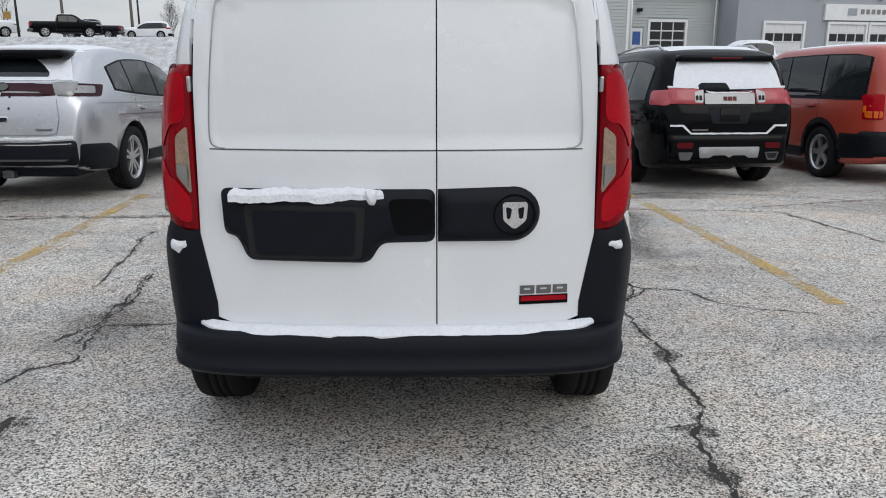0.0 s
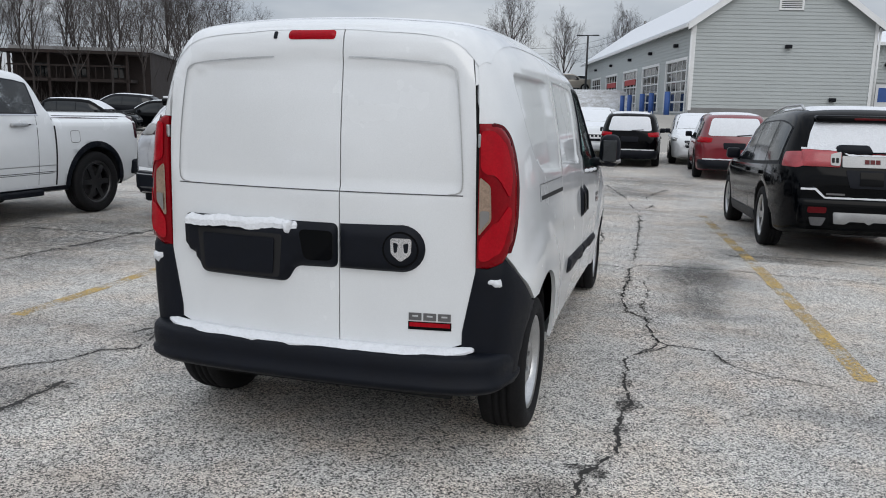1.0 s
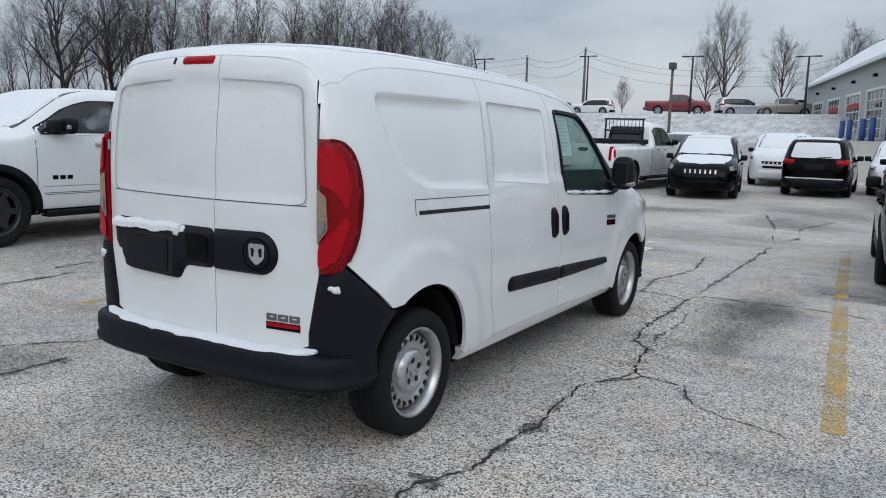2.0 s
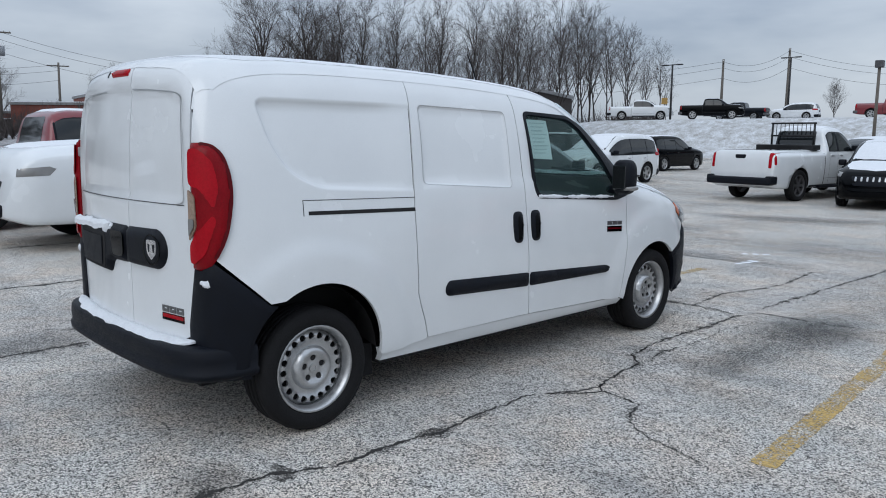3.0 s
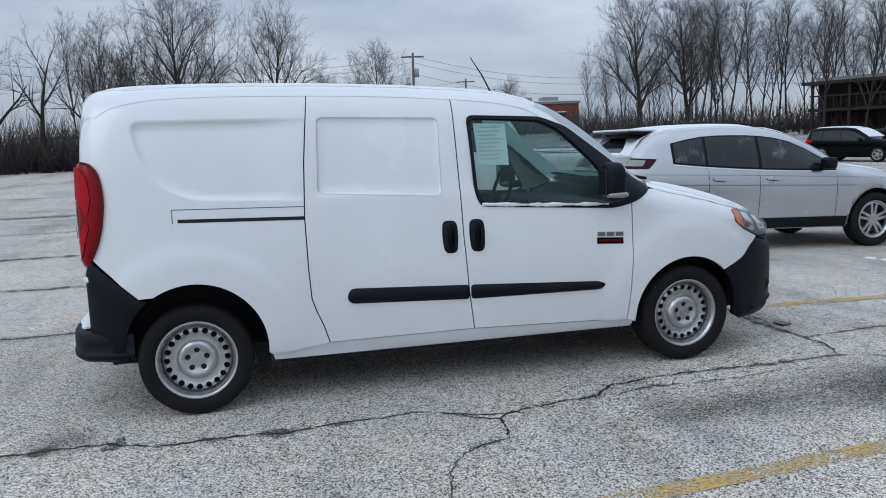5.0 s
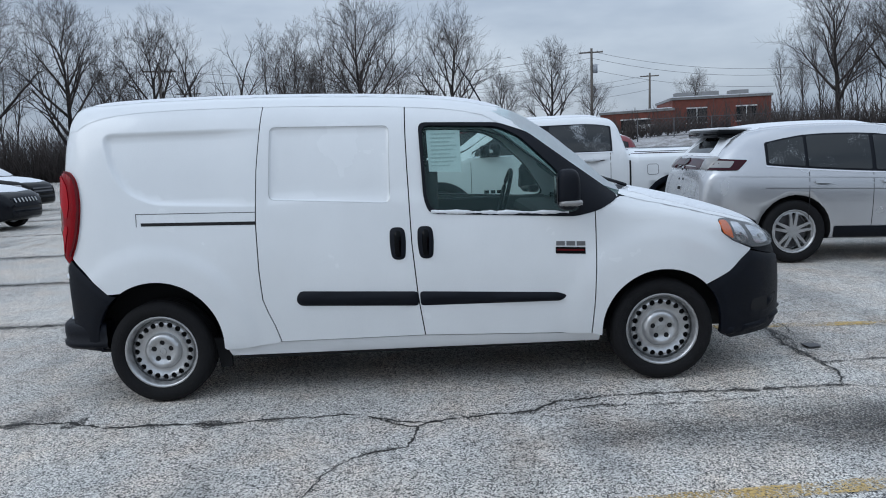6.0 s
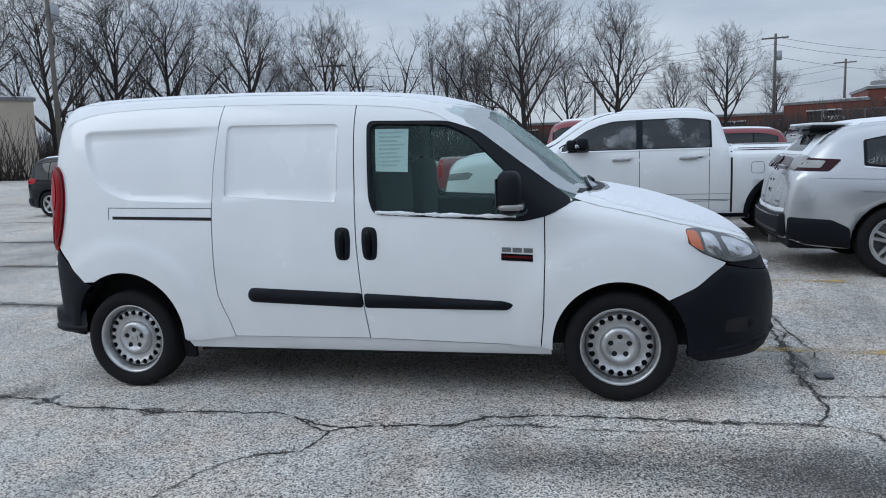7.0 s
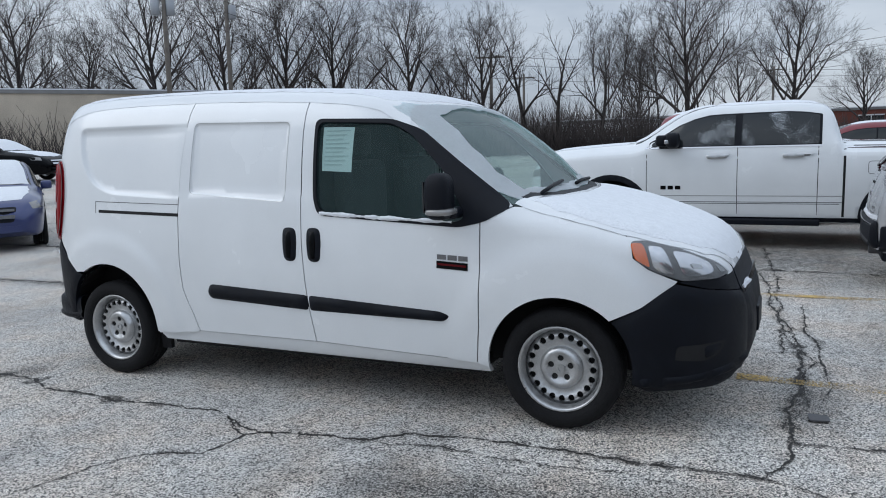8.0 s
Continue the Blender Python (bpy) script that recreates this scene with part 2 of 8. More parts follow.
def arc(cy, cz, r, a0, a1, n=18):
    return [(cy + r * math.cos(radians(a0 + (a1 - a0) * i / n)), cz + r * math.sin(radians(a0 + (a1 - a0) * i / n))) for i in range(n + 1)]


def inside(poly, pts):
    """Which of pts lie in the polygon."""
    p, pts = np.asarray(poly, float), np.asarray(pts, float)
    q = np.roll(p, 1, axis=0)
    rise = np.where(q[:, 1] == p[:, 1], 1.0, q[:, 1] - p[:, 1])
    x, y = pts[:, 0, None], pts[:, 1, None]
    hit = ((p[:, 1] > y) != (q[:, 1] > y)) & (x < (q[:, 0] - p[:, 0]) * (y - p[:, 1]) / rise + p[:, 0])
    return hit.sum(1) % 2 == 1


def edge_gap(poly, pts):
    """Least distance of pts from the outline."""
    p, pts = np.asarray(poly, float), np.asarray(pts, float)
    d = np.roll(p, -1, axis=0) - p
    long2 = np.maximum((d * d).sum(1), 1e-12)
    rx, ry = pts[:, 0, None] - p[:, 0], pts[:, 1, None] - p[:, 1]
    s = np.clip((rx * d[:, 0] + ry * d[:, 1]) / long2, 0, 1)
    return np.sqrt(np.min((rx - s * d[:, 0]) ** 2 + (ry - s * d[:, 1]) ** 2, axis=1))


def inset(poly, d):
    """The closed outline moved inwards by d, with its points close together."""
    p = np.array(poly, float)
    out = []
    for a, b in zip(p, np.roll(p, -1, axis=0)):
        k = max(1, int(np.linalg.norm(b - a) / 0.03))
        out += [a + (b - a) * i / k for i in range(k)]
    p = np.array(out)
    t = np.roll(p, -1, axis=0) - np.roll(p, 1, axis=0)
    n = np.stack([-t[:, 1], t[:, 0]], 1) / np.maximum(np.linalg.norm(t, axis=1), 1e-9)[:, None]
    turn = np.sign(np.sum(p[:, 0] * np.roll(p[:, 1], -1) - p[:, 1] * np.roll(p[:, 0], -1)))
    return [tuple(q) for q in p + n * d * turn]


def panel(name, outline, lift, material, parent, step=0.05, off=0.0, thick=0.012, holes=(), label="", swell=0.0, soft=0.03, creases=()):
    """A sheet with this outline, laid on a surface by lift(u, v) -> place, normal, with a turned-in edge. swell: how far its middle stands proud."""
    loops = []
    for loop in (outline, *holes):
        pts = [np.array(p, float) for p in loop]
        dense = []
        for a, b in zip(pts, pts[1:] + pts[:1]):
            k = max(1, int(np.linalg.norm(b - a) / (step * 0.8)))
            dense += [a + (b - a) * i / k for i in range(k)]
        loops.append(np.array(dense))
    lo, hi = loops[0].min(0), loops[0].max(0)
    gx, gy = np.meshgrid(np.arange(lo[0] + step / 2, hi[0], step), np.arange(lo[1] + step / 2, hi[1], step))
    grid = np.stack([gx.ravel(), gy.ravel()], 1)
    keep = inside(loops[0], grid) & (edge_gap(loops[0], grid) > step * 0.35) if len(grid) else np.zeros(0, bool)
    for h in loops[1:]:
        keep &= ~inside(h, grid) & (edge_gap(h, grid) > step * 0.35)
    for h in creases:
        keep &= edge_gap(h, grid) > step * 0.3
    grid = grid[keep]
    verts2, edges, at = [], [], 0
    for lp in loops:
        verts2 += [Vector(p) for p in lp]
        edges += [(at + i, at + (i + 1) % len(lp)) for i in range(len(lp))]
        at += len(lp)
    for lp in creases:
        pts = [Vector(q) for q in lp]
        verts2 += pts
        edges += [(at + i, at + (i + 1) % len(pts)) for i in range(len(pts))]
        at += len(pts)
    verts2 += [Vector(p) for p in grid]
    vo, _, fo, _, _, _ = delaunay_2d_cdt(verts2, edges, [], 0, 1e-6)
    arr = np.array([tuple(v) for v in vo])
    fo = [tuple(f) for f in fo if len(f) == 3]
    cen = arr[np.array(fo)].mean(1)
    good = inside(loops[0], cen)
    tri = arr[np.array(fo)]
    e1, e2, e3 = tri[:, 1] - tri[:, 0], tri[:, 2] - tri[:, 0], tri[:, 2] - tri[:, 1]
    longest = np.maximum(np.maximum((e1 ** 2).sum(1), (e2 ** 2).sum(1)), (e3 ** 2).sum(1))
    good &= np.abs(e1[:, 0] * e2[:, 1] - e1[:, 1] * e2[:, 0]) > 0.004 * longest
    for h in loops[1:]:
        good &= ~inside(h, cen)
    fo = [f for f, g in zip(fo, good) if g]
    places, norms = [], []
    gaps = edge_gap(loops[0], arr) if swell else None
    for i, p in enumerate(arr):
        c, n = lift(float(p[0]), float(p[1]))
        d = off
        if swell:
            s = min(1.0, gaps[i] / soft)
            d += swell * math.sqrt(max(0.0, 1 - (1 - s) ** 2))
        places.append(c + n * d)
        norms.append(n)
    faces, count = [], {}
    for f in fo:
        a, b, c = (places[i] for i in f[:3])
        f = tuple(f)
        if (b - a).cross(c - a).dot(norms[f[0]] + norms[f[1]] + norms[f[2]]) < 0:
            f = f[::-1]
        faces.append(f)
        for i in range(len(f)):
            e = (f[i], f[(i + 1) % len(f)])
            count[e] = count.get(e, 0) + 1
    used = sorted({i for f in faces for i in f})
    back = {o: i for i, o in enumerate(used)}
    verts = [places[i] for i in used]
    faces = [tuple(back[i] for i in f) for f in faces]
    top = len(faces)
    if thick:
        ring = {}
        for a, b in count:
            if (b, a) in count:
                continue
            for i in (a, b):
                if i not in ring:
                    ring[i] = len(verts)
                    verts.append(places[i])
                    verts.append(places[i] - norms[i] * thick)
            faces.append((ring[b], ring[a], ring[a] + 1, ring[b] + 1))
    return mesh_ob(name, verts, faces, material, parent, label, True, range(top, len(faces)))


def flat_lift(m):
    """Lays a sheet flat: u, v along x and y of the pose m."""
    n = (m.to_3x3() @ Vector((0, 0, 1))).normalized()
    return lambda u, v: (m @ Vector((u, v, 0)), n)


class Shell:
    """The outer skin of a vehicle, on which its panels are laid. y runs from the tail to the nose."""

    def __init__(self, half, roof, bottom, plan, belt, lower, upper, ys, bow, lean=0.0, lean_from=1.2, top_bow=None):
        up = smooth_poly(list(upper), 3)[1:]
        low = smooth_poly(list(lower), 2)
        rings = []
        for y in ys:
            zb, zt, w = bottom(y), roof(y), half * plan(y)
            bz = min(belt(y), zb + (zt - zb) * 0.86)
            half_ring = [(w * x, zb + f * (bz - zb)) for x, f in low] + [(w * x, bz + f * (zt - bz)) for x, f in up]
            ring = half_ring[:-1] + [(0.0, half_ring[-1][1])] + [(-x, z) for x, z in half_ring[-2:0:-1]]
            rings.append([(x, y, z) for x, z in ring])
        n = len(rings[0])

        def cap(ring):
            zc = sum(p[2] for p in ring) / n
            return [[(x * s, y, zc + (z - zc) * s) for x, y, z in ring] for s in (0.8, 0.55, 0.3, 0.08)]

        rings = cap(rings[0])[::-1] + rings + cap(rings[-1])
        vs, mid = [], (ys[0] + ys[-1]) / 2
        for ring in rings:
            for x, y, z in ring:
                b = bow(y) * (1 - (x / half) ** 2)
                if top_bow:
                    b += top_bow(y) * (1 - (x / (half * 0.8)) ** 2) * min(1, max(0, (z - belt(y) + 0.05) / 0.1))
                if y < mid and z > lean_from:
                    b += lean * ((z - lean_from) / 0.65) ** 2 * min(1, max(0, (ys[0] + 0.5 - y) / 0.5))
                vs.append((x, y + b, z))
        fs = []
        for i in range(len(rings) - 1):
            for j in range(n):
                fs.append((i * n + j, (i + 1) * n + j, (i + 1) * n + (j + 1) % n, i * n + (j + 1) % n))
        fs.append(tuple(range(n)))
        k = (len(rings) - 1) * n
        fs.append(tuple(range(k + n - 1, k - 1, -1)))
        self.verts, self.faces = vs, fs
        self.bvh = BVHTree.FromPolygons([Vector(v) for v in vs], fs)

    def cast(self, o, d):
        c, n, _, _ = self.bvh.ray_cast(Vector(o), Vector(d))
        if c is None:
            c, n, _, _ = self.bvh.find_nearest(Vector(o) + Vector(d) * 3)
        if n.dot(Vector(d)) > 0:
            n = -n
        return c, n

    def side(self, s):
        return lambda y, z: self.cast((3 * s, y, z), (-s, 0, 0))

    def rear(self):
        return lambda x, z: self.cast((x, -6, z), (0, 1, 0))

    def front(self):
        return lambda x, z: self.cast((x, 9, z), (0, -1, 0))

    def top(self):
        return lambda x, y: self.cast((x, y, 6), (0, 0, -1))

    def corner(self, s, ax, ay):
        """u: degrees from the side (0) to the rear (90) or the front (-90), round an upright axis."""
        def f(u, z):
            d = Vector((s * math.cos(radians(u)), -math.sin(radians(u)), 0))
            return self.cast(Vector((s * ax, ay, z)) + d * 3, -d)
        return f


def mirror(pts):
    return [(-p[0], p[1]) for p in pts][::-1]


# ---- vehicles ----
def wheel(parent, x, y, r, width, side, style="alloy", rim_r=None, rim_mat=None, n=36):
    """A wheel with its tyre and rim; x is the middle of the tyre, side +1 faces right."""
    h, rim_r = width / 2, rim_r or r * 0.66
    w = lathe("wheel", [(rim_r * 0.90, -h * 0.9), (rim_r * 1.0, -h * 0.95), (rim_r, -h * 0.4), (rim_r * 0.94, 0.0), (rim_r * 0.92, h * 0.45), (rim_r * 0.99, h * 0.80), (rim_r * 1.045, h * 0.88), (rim_r * 1.06, h * 0.80)], x, y, r, rim_mat or STEEL, parent, side, n)
    g = r - rim_r
    prof = [(rim_r * 0.98, -h * 0.8), (rim_r + g * 0.25, -h * 0.98), (rim_r + g * 0.6, -h * 1.02), (r - g * 0.10, -h * 0.90), (r - 0.004, -h * 0.74), (r, -h * 0.55)]
    for k in (-0.32, 0.0, 0.32):
        prof += [(r, h * (k - 0.06)), (r - 0.009, h * (k - 0.045)), (r - 0.009, h * (k + 0.045)), (r, h * (k + 0.06))]
    prof += [(r, h * 0.55), (r - 0.004, h * 0.74), (r - g * 0.10, h * 0.90), (r - g * 0.3, h * 1.0), (rim_r + g * 0.55, h * 1.03), (rim_r + g * 0.25, h * 0.99), (rim_r * 1.05, h * 0.82)]
    lathe("tyre", prof, x, y, r, RUBBER, w, side, n)
    m = pose(x, y, r) @ Matrix(((0, 0, side, 0), (1, 0, 0, 0), (0, side, 0, 0), (0, 0, 0, 1)))

    def dish(f):
        def lift(u, v):
            q = math.hypot(u, v)
            return m @ Vector((u, v, f(q))), (m.to_3x3() @ Vector((0, 0, 1)))
        return lift

    ring = lambda q, k=40, cx=0.0, cy=0.0: [(cx + q * math.cos(2 * math.pi * i / k), cy + q * math.sin(2 * math.pi * i / k)) for i in range(k)]
    if style == "steel":
        f = curve([(0, h * 0.42), (rim_r * 0.5, h * 0.42), (rim_r * 0.60, h * 0.36), (rim_r * 0.78, h * 0.52), (rim_r * 0.85, h * 0.46), (rim_r * 0.93, h * 0.20)])
        holes = [ring(0.0175, 10, rim_r * 0.775 * math.cos(a), rim_r * 0.775 * math.sin(a)) for a in np.arange(20) * 2 * math.pi / 20]
        panel("disc", ring(rim_r * 0.94, 60), dish(f), STEEL, w, 0.02, 0, 0.012, holes)
        # Shade behind the wheel holes and cap pockets, painted as near-black discs.
        lathe("brake_backing_disc", [(0.0, h * 0.15), (rim_r * 0.88, h * 0.15)], x, y, r, DARK, w, side, 24)
        lathe("cap_shade_disc", [(0.0, h * 0.56), (rim_r * 0.36, h * 0.56)], x, y, r, DARK, w, side, 24)
        c = curve([(0, h * 0.66), (rim_r * 0.2, h * 0.60), (rim_r * 0.30, h * 0.62), (rim_r * 0.38, h * 0.76), (rim_r * 0.50, h * 0.66), (rim_r * 0.54, h * 0.45)])
        pockets = [ring(0.0165, 10, rim_r * 0.255 * math.cos(a), rim_r * 0.255 * math.sin(a)) for a in radians(90) + np.arange(5) * 2 * math.pi / 5]
        cap = panel("hub_cap", ring(rim_r * 0.535, 40), dish(c), STEEL, w, 0.016, 0, 0.02, pockets)
        panel("emblem", ring(0.024, 16), dish(lambda q: h * 0.69), STEEL, cap, 0.02, 0.0, 0.006, [ring(0.013, 12)])
        # Dark ring painted for the shade in the crease at the rim.
        lathe("rim_crease_shade", [(rim_r * 0.915, h * 0.40), (rim_r * 0.955, h * 0.40)], x, y, r, DARK, w, side, 40)
    else:
        spokes = {"alloy": 10, "five": 5, "six": 6}.get(style, 5)
        mt = rim_mat or STEEL
        f = curve([(0, h * 0.60), (rim_r * 0.3, h * 0.62), (rim_r * 0.7, h * 0.70), (rim_r * 0.97, h * 0.62)])
        pts, holes = ring(rim_r * 0.985, 60), []
        for i in range(spokes):
            k0, k1 = (0.14, 0.86) if style != "alloy" else ((-0.10, 1.10) if i % 2 else (0.32, 0.68))
            a0, a1 = 2 * math.pi * (i + k0) / spokes, 2 * math.pi * (i + k1) / spokes
            am = (a0 + a1) / 2
            holes.append([(rim_r * 0.28 * math.cos(am), rim_r * 0.28 * math.sin(am)), (rim_r * 0.86 * math.cos(a0), rim_r * 0.86 * math.sin(a0)), (rim_r * 0.90 * math.cos(am), rim_r * 0.90 * math.sin(am)), (rim_r * 0.86 * math.cos(a1), rim_r * 0.86 * math.sin(a1))])
        panel("spokes", pts, dish(f), mt, w, 0.06, 0, 0.03, holes)
        lathe("brake_backing_disc", [(0.0, -h * 0.1), (rim_r * 0.8, -h * 0.1)], x, y, r, DARKSTEEL, w, side, 20)
    return w


def sstep(a, b, v):
    k = min(1.0, max(0.0, (v - a) / (b - a)))
    return k * k * (3 - 2 * k)


# the white cargo van
VAN_M = pose(-0.17, 3.298, 0, 0, 0, 0.65)
van = thing("cargo_van", VAN_M, "white panel cargo van with black bumpers and light snow", "van")
FA, RA = 3.087, -0.012
v_roof = curve([(-0.52, 1.79), (-0.505, 1.825), (-0.47, 1.855), (-0.40, 1.872), (-0.2, 1.886), (0.16, 1.892), (0.61, 1.888), (1.09, 1.874), (1.49, 1.853), (1.84, 1.822), (2.09, 1.765), (2.26, 1.685), (2.465, 1.542), (2.669, 1.365), (2.80, 1.235), (2.88, 1.20), (3.02, 1.175), (3.23, 1.128), (3.44, 1.065), (3.64, 0.992), (3.78, 0.92), (3.86, 0.825), (3.89, 0.75), (3.937, 0.61), (3.95, 0.52)])
v_plan = curve([(-0.52, 0.872), (-0.51, 0.89), (-0.49, 0.913), (-0.45, 0.938), (-0.37, 0.968), (-0.22, 0.992), (-0.05, 1.0), (2.6, 1.0), (3.1, 0.992), (3.4, 0.968), (3.6, 0.912), (3.75, 0.83), (3.85, 0.725), (3.92, 0.57), (3.95, 0.40)])
v_bottom = curve([(-0.52, 0.34), (-0.3, 0.29), (2.9, 0.27), (3.5, 0.215), (3.80, 0.235), (3.88, 0.28), (3.92, 0.335), (3.95, 0.42)])
v_bow = curve([(-0.52, -0.113), (-0.42, -0.10), (-0.2, -0.05), (0.2, 0.0), (3.0, 0.0), (3.5, 0.015), (3.95, 0.022)])
v_top_bow = curve([(-0.6, 0), (1.7, 0.0), (2.05, 0.03), (2.5, 0.055), (2.85, 0.05), (3.1, 0.0), (4, 0)])
v_ys = [-0.52, -0.516, -0.51, -0.50, -0.487, -0.47, -0.45, -0.42, -0.38, -0.33, -0.27, -0.2, -0.1] + [i * 0.12 for i in range(16)] + [1.9 + i * 0.05 for i in range(28)] + [3.3 + i * 0.04 for i in range(15)] + [3.89, 3.91, 3.93, 3.943, 3.95]
VS = Shell(0.915, v_roof, v_bottom, v_plan, lambda y: 1.10, [(0, 0), (0.5, 0), (0.86, 0), (0.95, 0.03), (0.975, 0.16), (0.995, 0.42), (1.0, 0.6), (0.99, 0.82), (0.975, 1.0)], [(0.975, 0.0), (0.955, 0.2), (0.925, 0.42), (0.88, 0.64), (0.83, 0.8), (0.75, 0.92), (0.66, 0.965), (0.45, 0.985), (0.22, 0.997), (0, 1)], v_ys, v_bow, 0.065, 1.2, v_top_bow)

RECESS = rounded([(-0.29, 1.665), (0.80, 1.66), (0.80, 1.178), (0.02, 1.225), (-0.14, 1.30), (-0.235, 1.44)], 0.07)
STAMP = rounded([(0.735, 1.66), (1.455, 1.64), (1.445, 1.175), (0.715, 1.225)], 0.035)

RINGS = [inset(RECESS, d) for d in (-0.005, 0.002, 0.013, 0.024)] + [inset(STAMP, d) for d in (-0.004, 0.002, 0.008, 0.015)]


def v_wrap(s):
    """The van's flank, going on round both corners."""
    def f(u, z):
        if u < -0.28:
            a = (-0.28 - u) / 0.35
            d = Vector((s * math.cos(a), -math.sin(a), 0))
            c, n = VS.cast(Vector((s * 0.55, -0.28, z)) + d * 3, -d)
        elif u > 3.35:
            a = (u - 3.35) / 0.45
            d = Vector((s * math.cos(a), math.sin(a), 0))
            c, n = VS.cast(Vector((s * 0.45, 3.35, z)) + d * 3, -d)
        else:
            c, n = VS.cast((3 * s, u, z), (-s, 0, 0))
        return c, n
    return f


def v_flank(s, rear_end=False):
    """The flank with its pressed panels and swollen wheel arches."""
    base = v_wrap(s)

    def f(u, z):
        c, n = base(u, z)
        d, p = 0.0, np.array([[u, z]])
        if not (-0.35 < u < 1.5 and 1.15 < z < 1.7):
            polys = ()
        else:
            polys = ((RECESS, 0.021, 0.026),) if rear_end else ((STAMP, 0.009, 0.014),)
        for poly, depth, soft in polys:
            if inside(poly, p)[0]:
                k = min(1.0, edge_gap(poly, p)[0] / soft)
                d -= depth * k * k * (3 - 2 * k) * (1 - 0.7 * sstep(0.35, 0.64, u) if rear_end else 1)
        if 0.62 < u < 2.62 and 1.19 < z < 1.72:
            d -= 0.009 * sstep(1.205, 1.235, z) * (1 - sstep(1.30, 1.70, z)) * sstep(0.62, 0.72, u) * (1 - sstep(2.5, 2.62, u))
        for cy in (RA, FA):
            q = math.hypot(u - cy, (z - 0.33) * 0.95)
            if q < 0.64:
                k = min(1.0, (0.64 - q) / 0.10)
                d += 0.014 * k * k * (3 - 2 * k)
        return c + n * d, n
    return f


v_top = lambda y: v_roof(y) - 0.085
SEAM_B = [(0.69, 1.79), (0.668, 1.60), (0.648, 1.407), (0.632, 1.09), (0.636, 0.80), (0.646, 0.624), (0.67, 0.55), (0.706, 0.462), (0.738, 0.357)]
SEAM_C = [(1.555, 1.76), (1.553, 1.58), (1.556, 1.371), (1.566, 0.931), (1.59, 0.60), (1.622, 0.357)]
SEAM_D = [(2.68, 1.088), (2.679, 0.831), (2.666, 0.527), (2.645, 0.325)]
WING = [(-0.285, 0.70), (-0.53, 0.925)]
LAMP_FRONT = [(float(q[0]), float(q[1])) for q in smooth_poly([(-0.525, 0.915), (-0.478, 1.02), (-0.452, 1.15), (-0.450, 1.27), (-0.480, 1.38), (-0.535, 1.437), (-0.59, 1.452)], 4)]
WINDOW = rounded([(1.652, 1.631), (2.117, 1.607), (2.245, 1.542), (2.455, 1.335), (2.60, 1.10), (2.54, 1.07), (1.70, 1.122), (1.668, 1.19)], 0.05)
FRAME = rounded([(1.632, 1.650), (2.117, 1.630), (2.295, 1.566), (2.53, 1.385), (2.84, 1.150), (2.70, 1.075), (2.56, 1.045), (1.68, 1.100), (1.648, 1.19)], 0.045)


def gap(pts, d):
    return [(p[0] + d, p[1]) for p in pts]


